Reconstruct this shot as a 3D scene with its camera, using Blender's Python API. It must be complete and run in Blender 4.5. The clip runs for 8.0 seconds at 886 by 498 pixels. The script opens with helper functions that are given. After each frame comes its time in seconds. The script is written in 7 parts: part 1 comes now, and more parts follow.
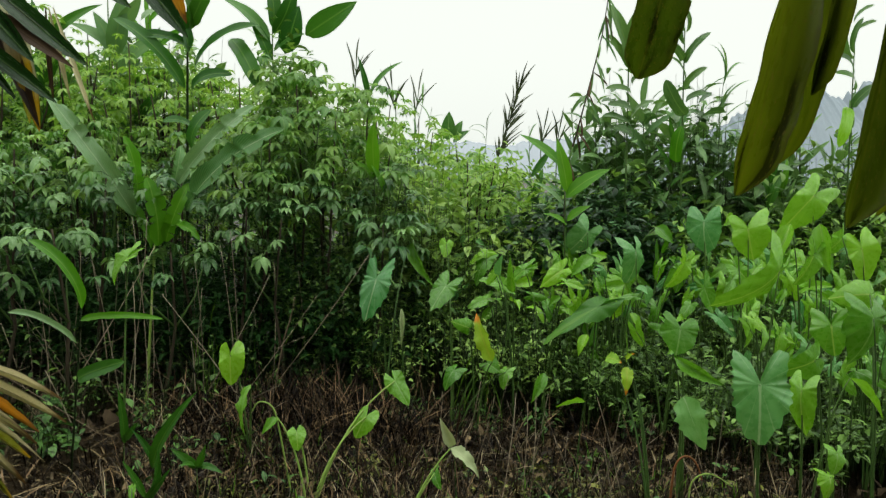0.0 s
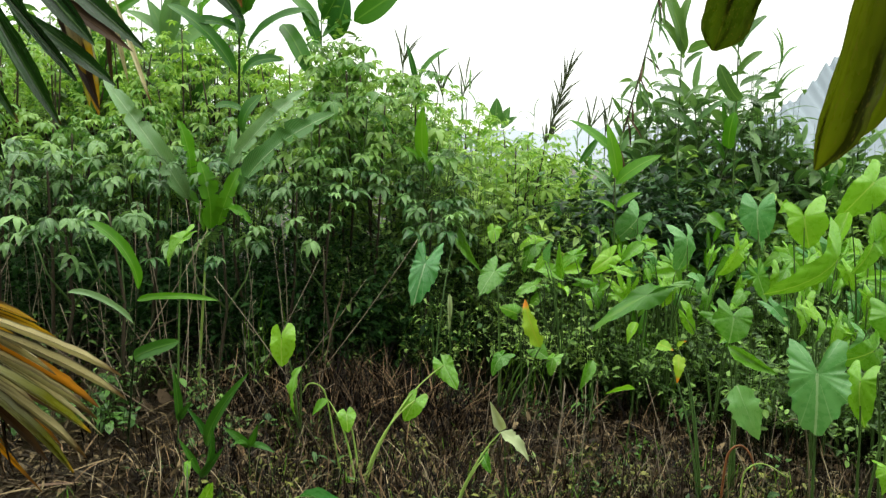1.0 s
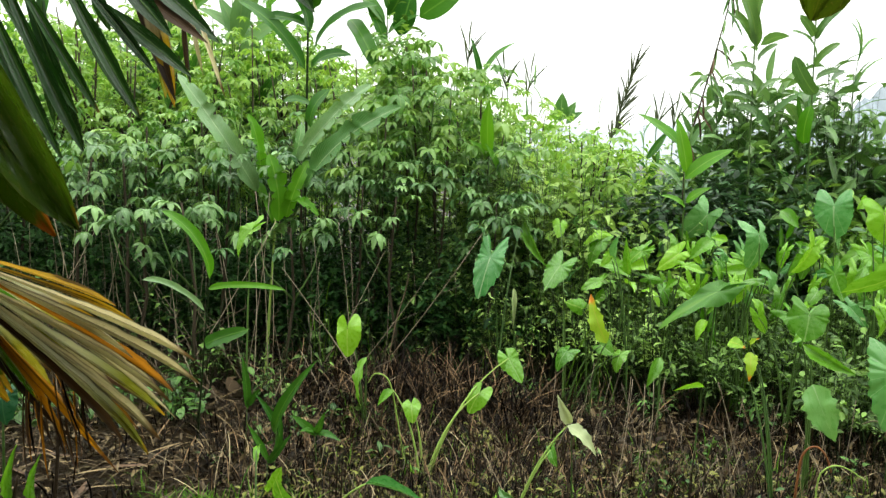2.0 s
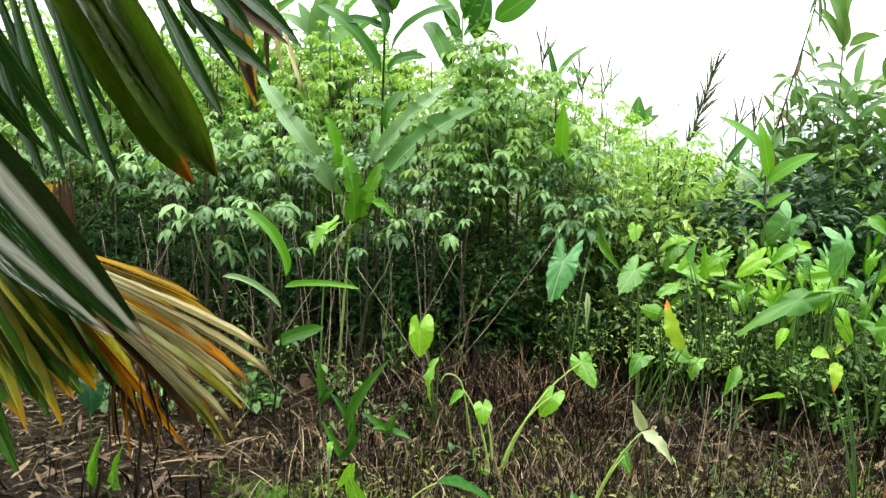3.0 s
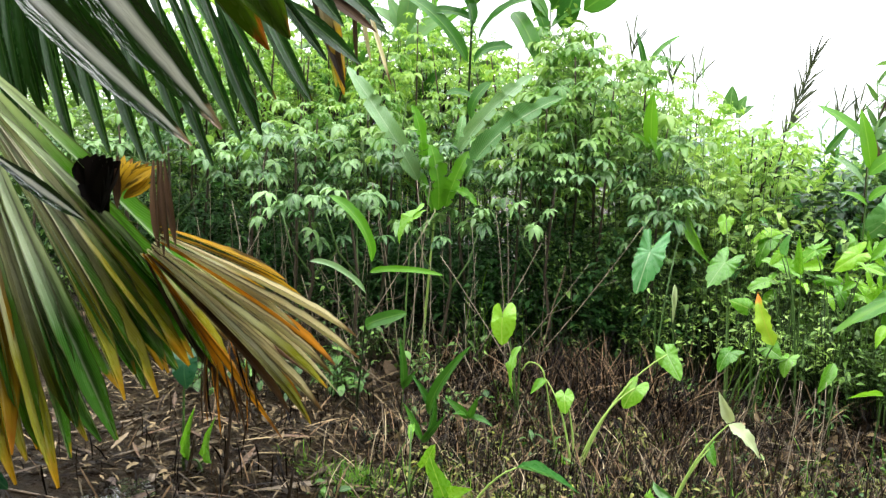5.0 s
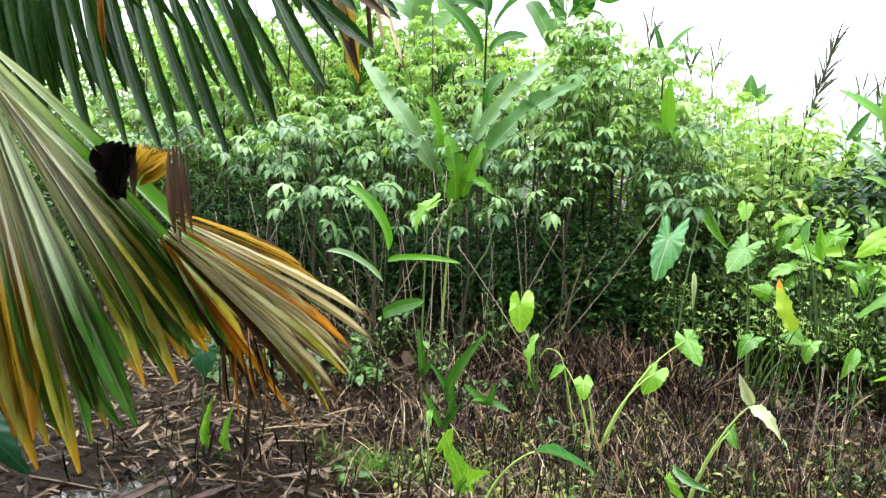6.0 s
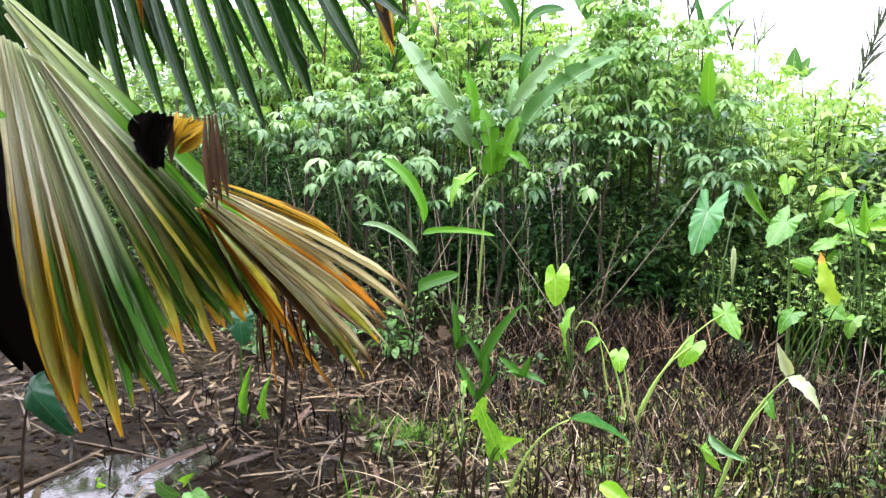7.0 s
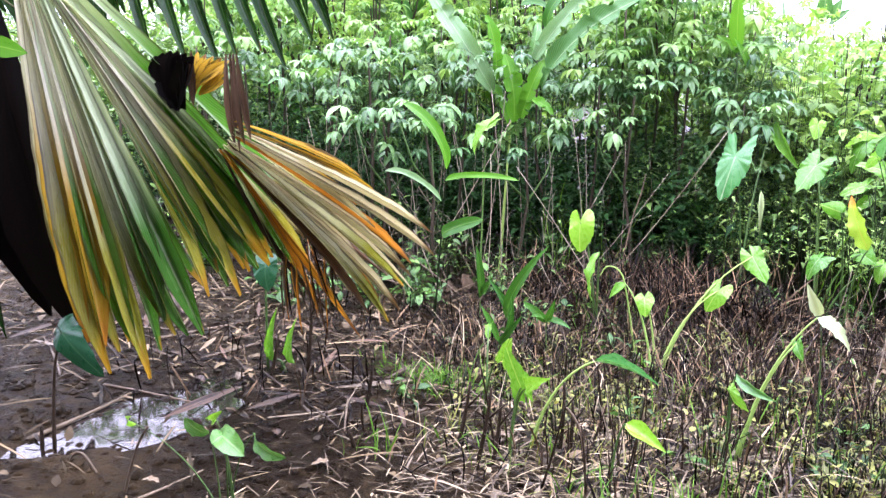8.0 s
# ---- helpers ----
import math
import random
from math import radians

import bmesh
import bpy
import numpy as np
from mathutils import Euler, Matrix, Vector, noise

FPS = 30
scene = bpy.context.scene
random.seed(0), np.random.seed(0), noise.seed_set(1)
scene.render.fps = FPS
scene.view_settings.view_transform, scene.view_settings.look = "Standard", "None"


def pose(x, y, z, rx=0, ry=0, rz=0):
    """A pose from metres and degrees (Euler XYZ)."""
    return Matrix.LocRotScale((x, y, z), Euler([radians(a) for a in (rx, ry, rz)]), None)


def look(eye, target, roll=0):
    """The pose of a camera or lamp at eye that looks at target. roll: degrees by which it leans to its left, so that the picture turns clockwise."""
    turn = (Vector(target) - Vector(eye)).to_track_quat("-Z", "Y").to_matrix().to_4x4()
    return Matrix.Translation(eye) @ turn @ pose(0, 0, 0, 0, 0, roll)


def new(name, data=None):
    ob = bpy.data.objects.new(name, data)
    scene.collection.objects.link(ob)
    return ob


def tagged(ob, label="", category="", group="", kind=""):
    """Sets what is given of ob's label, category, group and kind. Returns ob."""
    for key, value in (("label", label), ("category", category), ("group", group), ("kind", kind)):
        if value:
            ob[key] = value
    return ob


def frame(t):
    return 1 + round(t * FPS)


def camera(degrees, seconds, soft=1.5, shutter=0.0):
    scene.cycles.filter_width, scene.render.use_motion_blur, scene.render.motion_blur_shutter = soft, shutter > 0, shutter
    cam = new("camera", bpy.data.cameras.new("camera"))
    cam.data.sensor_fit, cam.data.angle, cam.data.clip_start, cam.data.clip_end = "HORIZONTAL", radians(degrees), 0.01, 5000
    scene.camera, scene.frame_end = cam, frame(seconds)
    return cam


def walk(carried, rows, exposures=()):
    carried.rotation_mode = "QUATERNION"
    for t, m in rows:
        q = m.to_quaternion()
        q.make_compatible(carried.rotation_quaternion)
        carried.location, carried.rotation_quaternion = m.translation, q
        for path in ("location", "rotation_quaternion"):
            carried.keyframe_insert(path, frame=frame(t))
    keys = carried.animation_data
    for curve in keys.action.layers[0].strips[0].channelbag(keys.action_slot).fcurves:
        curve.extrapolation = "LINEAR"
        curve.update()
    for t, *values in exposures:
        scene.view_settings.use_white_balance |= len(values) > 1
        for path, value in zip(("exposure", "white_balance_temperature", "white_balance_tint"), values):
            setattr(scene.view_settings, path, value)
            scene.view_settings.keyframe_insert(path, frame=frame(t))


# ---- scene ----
cam = camera(56.0, 8.0, soft=1.4)
PATH = [
    (0, (0.061, -0.162, 1.804), (-0.013, 1.828, 1.623), 1.3),
    (0.5, (0.046, -0.162, 1.789), (-0.080, 1.824, 1.591), 1.3),
    (1, (0.024, -0.161, 1.782), (-0.153, 1.820, 1.570), 1.5),
    (1.5, (0.004, -0.156, 1.764), (-0.239, 1.817, 1.547), 1.6),
    (3, (-0.026, -0.161, 1.730), (-0.512, 1.767, 1.514), 2.0),
    (3.5, (-0.035, -0.153, 1.728), (-0.597, 1.755, 1.522), 2.3),
    (4, (-0.027, -0.160, 1.724), (-0.648, 1.730, 1.517), 2.4),
    (4.5, (-0.017, -0.177, 1.711), (-0.676, 1.698, 1.486), 2.4),
    (6, (0.006, -0.168, 1.624), (-0.717, 1.681, 1.385), 1.3),
    (6.5, (0.022, -0.169, 1.595), (-0.746, 1.661, 1.347), 1.1),
    (7, (0.026, -0.169, 1.567), (-0.778, 1.640, 1.285), 0.9),
    (7.5, (0.016, -0.139, 1.528), (-0.810, 1.652, 1.194), 0.6),
    (8, (0.009, -0.157, 1.500), (-0.834, 1.616, 1.115), 0.3),
]
walk(cam, [(t, look(eye, target, roll)) for t, eye, target, roll in PATH],
     exposures=[(0, -0.9, 6850, 1), (0.5, -0.57, 6850, 2), (1.5, -0.26, 6900, 3), (3, 0.4, 6650, 8), (4.5, 0.43, 6550, 10), (6, 0.72, 6180, 19), (7, 0.9, 6000, 25), (8, 1.2, 5600, 36)])

# ---- world and light: bright rain cloud over everything ----
world = bpy.data.worlds.new("rain_sky")
scene.world = world
world.use_nodes = True
wn, wl = world.node_tree.nodes, world.node_tree.links
sky = wn.new("ShaderNodeTexSky")
sky.sky_type = "NISHITA"
sky.sun_disc = False
sky.sun_elevation, sky.sun_rotation = radians(62), radians(200)
sky.air_density, sky.dust_density, sky.ozone_density = 1.0, 4.0, 1.0
grey = wn.new("ShaderNodeHueSaturation")
grey.inputs["Saturation"].default_value = 0.10
wl.new(sky.outputs[0], grey.inputs["Color"])
cloud = wn.new("ShaderNodeMix")
cloud.data_type = "RGBA"
cloud.inputs[0].default_value = 0.72
cloud.inputs[7].default_value = (12.8, 13.1, 13.4, 1)
wl.new(grey.outputs[0], cloud.inputs[6])
# an overcast sky is brightest overhead
way = wn.new("ShaderNodeTexCoord")
up_part = wn.new("ShaderNodeSeparateXYZ")
wl.new(way.outputs["Generated"], up_part.inputs[0])
rise = wn.new("ShaderNodeMapRange")
rise.inputs["From Min"].default_value, rise.inputs["From Max"].default_value = 0.25, 1.0
rise.inputs["To Min"].default_value, rise.inputs["To Max"].default_value = 1.18, 3.0
wl.new(up_part.outputs["Z"], rise.inputs["Value"])
lum = wn.new("ShaderNodeMix")
lum.data_type, lum.blend_type = "RGBA", "MULTIPLY"
lum.inputs[0].default_value = 1.0
wl.new(cloud.outputs[2], lum.inputs[6])
wl.new(rise.outputs[0], lum.inputs[7])
wl.new(lum.outputs[2], wn["Background"].inputs["Color"])
wn["Background"].inputs["Strength"].default_value = 0.15
sun_data = bpy.data.lights.new("sun", "SUN")
sun_data.energy, sun_data.angle, sun_data.color = 0.5, radians(25), (1.0, 0.97, 0.92)
sun = new("sun", sun_data)
sun.matrix_world = look((2, 6, 20), (0.5, 4.5, 0))

# ---- materials ----
def nodes_of(name):
    m = bpy.data.materials.new(name)
    m.use_nodes = True
    nt = m.node_tree
    return m, nt.nodes, nt.links, nt.nodes["Principled BSDF"], nt.nodes["Material Output"]


def ramp(nodes, stops):
    r = nodes.new("ShaderNodeValToRGB")
    el = r.color_ramp.elements
    while len(el) < len(stops):
        el.new(0.5)
    for e, (p, c) in zip(el, stops):
        e.position, e.color = p, (*c, 1)
    return r


def mixer(nodes, links, fac, a, b, kind="MIX"):
    m = nodes.new("ShaderNodeMix")
    m.data_type, m.blend_type = "RGBA", kind
    for i, v in ((0, fac), (6, a), (7, b)):
        if isinstance(v, (int, float)):
            m.inputs[i].default_value = v
        elif isinstance(v, tuple):
            m.inputs[i].default_value = (*v, 1)
        else:
            links.new(v, m.inputs[i])
    return m.outputs[2]


def mathn(nodes, links, op, a, b=0.0, clamp=False):
    m = nodes.new("ShaderNodeMath")
    m.operation, m.use_clamp = op, clamp
    for i, v in ((0, a), (1, b)):
        if isinstance(v, (int, float)):
            m.inputs[i].default_value = v
        else:
            links.new(v, m.inputs[i])
    return m.outputs[0]


def leaf_material(name, dark, light, rib, tip=None, tip_from=0.8, veins=0.0, polar=False, rough=0.34, through_light=0.35, island=False, spots=0.25, rib_wide=0.05, gloss=0.3, streak=0.0, base=None, base_to=0.5, bias=1.0, rib_mix=0.55, margin=0.0):
    """A wet leaf blade: two greens in patches, a pale midrib and side veins, dry brown towards the tip where wanted."""
    m, n, l, b, out = nodes_of(name)
    uv = n.new("ShaderNodeUVMap")
    sep = n.new("ShaderNodeSeparateXYZ")
    l.new(uv.outputs[0], sep.inputs[0])
    if island:
        rnd = n.new("ShaderNodeNewGeometry").outputs["Random Per Island"]
    else:
        rnd = n.new("ShaderNodeObjectInfo").outputs["Random"]
    geo = n.new("ShaderNodeTexCoord")
    big = n.new("ShaderNodeTexNoise")
    big.inputs["Scale"].default_value, big.inputs["Detail"].default_value = 7.0, 4.0
    l.new(geo.outputs["Object"], big.inputs["Vector"])
    # a bias over 1 darkens most leaves, standing in for shade between them
    fac = mathn(n, l, "ADD", mathn(n, l, "MULTIPLY", mathn(n, l, "POWER", rnd, bias), 0.75), mathn(n, l, "MULTIPLY", big.outputs["Fac"], 0.5))
    fac = mathn(n, l, "SUBTRACT", fac, 0.12, True)
    col = mixer(n, l, fac, dark, light)
    if base:
        # sky sheen painted as a pale colour on the lower blade, fading out along it
        sheen = mathn(n, l, "ADD", sep.outputs["Y"], mathn(n, l, "MULTIPLY", mathn(n, l, "SUBTRACT", rnd, 0.5), 0.35))
        r = ramp(n, [(base_to, (1, 1, 1)), (base_to + 0.25, (0, 0, 0))])
        l.new(sheen, r.inputs[0])
        col = mixer(n, l, r.outputs[0], col, base)
    u = mathn(n, l, "ABSOLUTE", mathn(n, l, "SUBTRACT", sep.outputs["X"], 0.5))
    if polar:
        wave = mathn(n, l, "ABSOLUTE", mathn(n, l, "SINE", mathn(n, l, "MULTIPLY", sep.outputs["X"], math.pi * 13)))
        line = mathn(n, l, "LESS_THAN", wave, 0.06)
        mid = mathn(n, l, "LESS_THAN", mathn(n, l, "MULTIPLY", u, sep.outputs["Y"]), 0.0028)
        line = mathn(n, l, "MAXIMUM", mathn(n, l, "MULTIPLY", line, veins), mid)
    else:
        line = mathn(n, l, "MULTIPLY", mathn(n, l, "SUBTRACT", rib_wide, u), 1.0 / (0.6 * rib_wide), True)
        if veins:
            side = mathn(n, l, "SINE", mathn(n, l, "MULTIPLY", mathn(n, l, "ADD", sep.outputs["Y"], mathn(n, l, "MULTIPLY", u, -0.5)), 170.0))
            line = mathn(n, l, "MAXIMUM", line, mathn(n, l, "MULTIPLY", mathn(n, l, "GREATER_THAN", side, 0.35), veins))
    col = mixer(n, l, mathn(n, l, "MULTIPLY", line, rib_mix), col, rib)
    if streak:
        # long dry or dark streaks along the fibres, also painting shade between pleats
        along = n.new("ShaderNodeCombineXYZ")
        l.new(mathn(n, l, "MULTIPLY", sep.outputs["X"], 3.2), along.inputs[0])
        l.new(mathn(n, l, "MULTIPLY", sep.outputs["Y"], 1.3), along.inputs[1])
        l.new(mathn(n, l, "MULTIPLY", rnd, 40.0), along.inputs[2])
        fibre = n.new("ShaderNodeTexNoise")
        fibre.inputs["Scale"].default_value, fibre.inputs["Detail"].default_value = 1.0, 4.0
        l.new(along.outputs[0], fibre.inputs["Vector"])
        tone = ramp(n, [(0.37, (0.12, 0.11, 0.09)), (0.43, (0.9, 0.9, 0.88)), (0.66, (1.35, 1.33, 1.25))])
        l.new(fibre.outputs["Fac"], tone.inputs[0])
        col = mixer(n, l, streak, col, mixer(n, l, 1.0, col, tone.outputs[0], "MULTIPLY"))
    if margin:
        # brown dried margins of uneven breadth; they also paint gap shade between leaflets
        ragged_edge = mathn(n, l, "ADD", u, mathn(n, l, "MULTIPLY", mathn(n, l, "SUBTRACT", big.outputs["Fac"], 0.5), 0.22))
        r = ramp(n, [(0.44, (0, 0, 0)), (0.49, (1, 1, 1))])
        l.new(ragged_edge, r.inputs[0])
        col = mixer(n, l, mathn(n, l, "MULTIPLY", r.outputs[0], margin), col, (0.035, 0.02, 0.006))
    if spots:
        sp = n.new("ShaderNodeTexNoise")
        sp.inputs["Scale"].default_value, sp.inputs["Detail"].default_value = 38.0, 3.0
        l.new(geo.outputs["Object"], sp.inputs["Vector"])
        r = ramp(n, [(0.60, (0, 0, 0)), (0.72, (1, 1, 1))])
        l.new(sp.outputs["Fac"], r.inputs[0])
        col = mixer(n, l, mathn(n, l, "MULTIPLY", r.outputs[0], spots), col, (0.16, 0.12, 0.03))
    if tip:
        ragged = mathn(n, l, "ADD", mathn(n, l, "SUBTRACT", sep.outputs["Y"], max(0.0, tip_from - 0.97)), mathn(n, l, "MULTIPLY", mathn(n, l, "SUBTRACT", big.outputs["Fac"], 0.5), 0.3))
        ragged = mathn(n, l, "ADD", ragged, mathn(n, l, "MULTIPLY", mathn(n, l, "SUBTRACT", rnd, 0.5), 0.16))
        r = ramp(n, [(0.0, (0, 0, 0)), (1.0, (1, 1, 1))])
        r.color_ramp.elements[0].position, r.color_ramp.elements[1].position = min(tip_from, 0.97), min(tip_from + 0.12, 1.0)
        l.new(ragged, r.inputs[0])
        col = mixer(n, l, r.outputs[0], col, tip)
    l.new(col, b.inputs["Base Color"])
    b.inputs["Roughness"].default_value = rough
    b.inputs["Specular IOR Level"].default_value = gloss
    rr = mathn(n, l, "ADD", mathn(n, l, "MULTIPLY", big.outputs["Fac"], 0.3), rough - 0.14)
    l.new(rr, b.inputs["Roughness"])
    bump = n.new("ShaderNodeBump")
    bump.inputs["Strength"].default_value, bump.inputs["Distance"].default_value = (0.2, 0.006) if polar else (0.25, 0.004)
    l.new(mathn(n, l, "ADD", line, mathn(n, l, "MULTIPLY", big.outputs["Fac"], 1.5)), bump.inputs["Height"])
    l.new(bump.outputs[0], b.inputs["Normal"])
    tr = n.new("ShaderNodeBsdfTranslucent")
    l.new(mixer(n, l, 1.0, col, (1.0, 1.0, 0.6), "MULTIPLY"), tr.inputs["Color"])
    mx = n.new("ShaderNodeMixShader")
    mx.inputs[0].default_value = through_light
    l.new(b.outputs[0], mx.inputs[1])
    l.new(tr.outputs[0], mx.inputs[2])
    l.new(mx.outputs[0], out.inputs["Surface"])
    return m


def rough_material(name, a, b_col, scale=20.0, rough=0.6, bump_by=0.4, island=False, stretch=(1, 1, 1), rnd=0.4, gloss=0.2, bias=1.0):
    """Bark, dry straw, sticks: two tones by noise, with a grain along the piece."""
    m, n, l, b, out = nodes_of(name)
    tc = n.new("ShaderNodeTexCoord")
    mp = n.new("ShaderNodeMapping")
    mp.inputs["Scale"].default_value = stretch
    l.new(tc.outputs["Object"], mp.inputs["Vector"])
    no = n.new("ShaderNodeTexNoise")
    no.inputs["Scale"].default_value, no.inputs["Detail"].default_value, no.inputs["Roughness"].default_value = scale, 6.0, 0.65
    l.new(mp.outputs[0], no.inputs["Vector"])
    if island:
        r = n.new("ShaderNodeNewGeometry").outputs["Random Per Island"]
    else:
        r = n.new("ShaderNodeObjectInfo").outputs["Random"]
    fac = mathn(n, l, "ADD", mathn(n, l, "MULTIPLY", mathn(n, l, "POWER", r, bias), rnd), mathn(n, l, "MULTIPLY", no.outputs["Fac"], 1.3 - rnd))
    fac = mathn(n, l, "SUBTRACT", fac, 0.2, True)
    l.new(mixer(n, l, fac, a, b_col), b.inputs["Base Color"])
    b.inputs["Roughness"].default_value = rough
    b.inputs["Specular IOR Level"].default_value = gloss
    bump = n.new("ShaderNodeBump")
    bump.inputs["Strength"].default_value, bump.inputs["Distance"].default_value = bump_by, 0.01
    l.new(no.outputs["Fac"], bump.inputs["Height"])
    l.new(bump.outputs[0], b.inputs["Normal"])
    return m


M_CASSAVA = leaf_material("cassava_leaf", (0.016, 0.075, 0.022), (0.24, 0.42, 0.14), (0.2, 0.38, 0.13), rough=0.26, through_light=0.28, spots=0.10, gloss=0.34, bias=1.6)
M_CASSAVA_YOUNG = leaf_material("cassava_young_leaf", (0.04, 0.16, 0.02), (0.29, 0.46, 0.12), (0.24, 0.42, 0.1), rough=0.30, through_light=0.42, spots=0.05, gloss=0.4, bias=1.3)
M_CASSAVA_FAR = leaf_material("cassava_leaf_joined", (0.07, 0.22, 0.02), (0.35, 0.53, 0.11), (0.22, 0.40, 0.06), rough=0.38, through_light=0.5, island=True, spots=0.0, gloss=0.4)
M_TARO = leaf_material("taro_leaf", (0.05, 0.19, 0.014), (0.17, 0.40, 0.03), (0.30, 0.46, 0.18), veins=0.4, polar=True, rough=0.28, gloss=0.5, spots=0.12)
M_TARO_LIME = leaf_material("taro_leaf_lime", (0.09, 0.28, 0.02), (0.25, 0.52, 0.03), (0.42, 0.56, 0.14), veins=0.35, polar=True, rough=0.28, gloss=0.5, spots=0.15, through_light=0.4)
M_TARO_BLUE = leaf_material("taro_leaf_blue", (0.05, 0.22, 0.055), (0.18, 0.40, 0.11), (0.40, 0.54, 0.30), veins=0.55, polar=True, rough=0.28, gloss=0.5, spots=0.1)
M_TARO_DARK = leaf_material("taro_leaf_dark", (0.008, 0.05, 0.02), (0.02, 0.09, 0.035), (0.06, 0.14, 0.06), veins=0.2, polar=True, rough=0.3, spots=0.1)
M_TARO_SICK = leaf_material("taro_leaf_yellowing", (0.13, 0.36, 0.02), (0.32, 0.48, 0.03), (0.4, 0.42, 0.06), tip=(0.60, 0.22, 0.02), tip_from=0.80, veins=0.1, rough=0.45, spots=0.5)
M_TARO_PALE = leaf_material("taro_leaf_underside", (0.34, 0.42, 0.20), (0.52, 0.58, 0.36), (0.5, 0.55, 0.3), rough=0.6, spots=0.3, through_light=0.2)
M_GINGER = leaf_material("ginger_leaf", (0.014, 0.085, 0.010), (0.055, 0.18, 0.016), (0.14, 0.28, 0.05), veins=0.15, rough=0.34, spots=0.1, through_light=0.28)
M_GINGER_LIME = leaf_material("ginger_leaf_young", (0.05, 0.20, 0.010), (0.125, 0.33, 0.015), (0.22, 0.42, 0.06), veins=0.12, rough=0.32, spots=0.12, through_light=0.42)
# rain haze is put into these two paler, greyer leaf colours
M_GINGER_HAZY = leaf_material("ginger_leaf_wet_hazed", (0.05, 0.13, 0.035), (0.12, 0.24, 0.06), (0.2, 0.32, 0.10), veins=0.15, rough=0.3, spots=0.15, through_light=0.35, gloss=0.5)
M_CANE_LEAF = leaf_material("cane_leaf_joined", (0.035, 0.10, 0.03), (0.16, 0.30, 0.09), (0.2, 0.32, 0.10), rough=0.3, island=True, spots=0.0, through_light=0.35, gloss=0.45)
M_BANANA = leaf_material("banana_leaf", (0.03, 0.12, 0.025), (0.09, 0.23, 0.05), (0.40, 0.52, 0.28), veins=0.25, rough=0.34, spots=0.3, through_light=0.22, rib_wide=0.03)
M_BANANA_PALE = leaf_material("banana_leaf_wet", (0.10, 0.22, 0.08), (0.19, 0.34, 0.14), (0.40, 0.52, 0.28), veins=0.3, rough=0.3, spots=0.3, through_light=0.25, rib_wide=0.03, gloss=0.5)
M_HERB = leaf_material("herb_leaf", (0.006, 0.032, 0.007), (0.30, 0.52, 0.12), (0.3, 0.45, 0.15), rough=0.34, island=True, bias=2.7, spots=0.0, gloss=0.25)
M_WEED = leaf_material("weed_leaf", (0.012, 0.05, 0.012), (0.14, 0.30, 0.06), (0.2, 0.3, 0.1), rough=0.34, island=True, bias=1.6, spots=0.0, gloss=0.3)
M_SHRUB = leaf_material("shrub_leaf", (0.015, 0.08, 0.015), (0.50, 0.72, 0.20), (0.2, 0.38, 0.06), rough=0.36, island=True, spots=0.0, through_light=0.4, gloss=0.25, bias=1.3)
M_VINE = leaf_material("vine_leaf", (0.014, 0.055, 0.010), (0.30, 0.50, 0.10), (0.08, 0.2, 0.04), rough=0.36, island=True, spots=0.0, through_light=0.3, gloss=0.2, bias=1.15)
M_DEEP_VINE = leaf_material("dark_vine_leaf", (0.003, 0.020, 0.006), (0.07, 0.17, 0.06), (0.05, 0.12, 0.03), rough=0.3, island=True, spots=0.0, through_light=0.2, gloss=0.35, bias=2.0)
# near-black leaf green: the shade inside the field is painted in
M_DEEP = leaf_material("shade_painted_leaf", (0.002, 0.012, 0.003), (0.045, 0.12, 0.03), (0.05, 0.12, 0.03), rough=0.4, island=True, spots=0.0, through_light=0.2, gloss=0.05, bias=2.2)
M_GRASS = leaf_material("grass_blade", (0.035, 0.12, 0.012), (0.15, 0.30, 0.03), (0.15, 0.25, 0.06), rough=0.5, island=True, spots=0.0, gloss=0.12)
# distant rain haze is part of this pale reed colour
M_REED = leaf_material("reed_leaf", (0.06, 0.16, 0.05), (0.20, 0.35, 0.12), (0.16, 0.26, 0.08), rough=0.45, spots=0.1)
M_PLUME = leaf_material("dry_plume", (0.025, 0.035, 0.02), (0.09, 0.11, 0.06), (0.1, 0.1, 0.06), rough=0.5, spots=0.1)
M_PALM = leaf_material("palm_leaflet", (0.004, 0.022, 0.005), (0.018, 0.07, 0.010), (0.10, 0.18, 0.05), tip=(0.20, 0.12, 0.03), tip_from=1.05, veins=0.1, rough=0.24, spots=0.1, through_light=0.15, gloss=0.5, streak=0.5)
M_PALM_NEAR = leaf_material("palm_leaflet_olive", (0.022, 0.052, 0.003), (0.12, 0.15, 0.007), (0.10, 0.11, 0.012), tip=(0.30, 0.06, 0.008), tip_from=1.06, veins=0.10, rough=0.28, spots=0.55, through_light=0.6, rib_wide=0.025, streak=0.9, gloss=0.5, margin=0.4)
# the sky's glare on the wet blade is painted as a wide white rib
M_PALM_GLARE = leaf_material("palm_leaflet_wet_glare", (0.005, 0.020, 0.004), (0.018, 0.055, 0.008), (0.80, 0.83, 0.80), tip=(0.42, 0.30, 0.22), tip_from=1.0, rough=0.16, spots=0.1, through_light=0.15, rib_wide=0.2, rib_mix=0.95, streak=0.1, gloss=0.8)
M_PALM_DEEP = leaf_material("palm_leaflet_deep_green", (0.006, 0.026, 0.003), (0.07, 0.135, 0.008), (0.06, 0.10, 0.02), tip=(0.24, 0.075, 0.008), tip_from=1.0, veins=0.08, rough=0.26, spots=0.45, through_light=0.35, rib_wide=0.03, streak=0.8, margin=0.35, gloss=0.5)
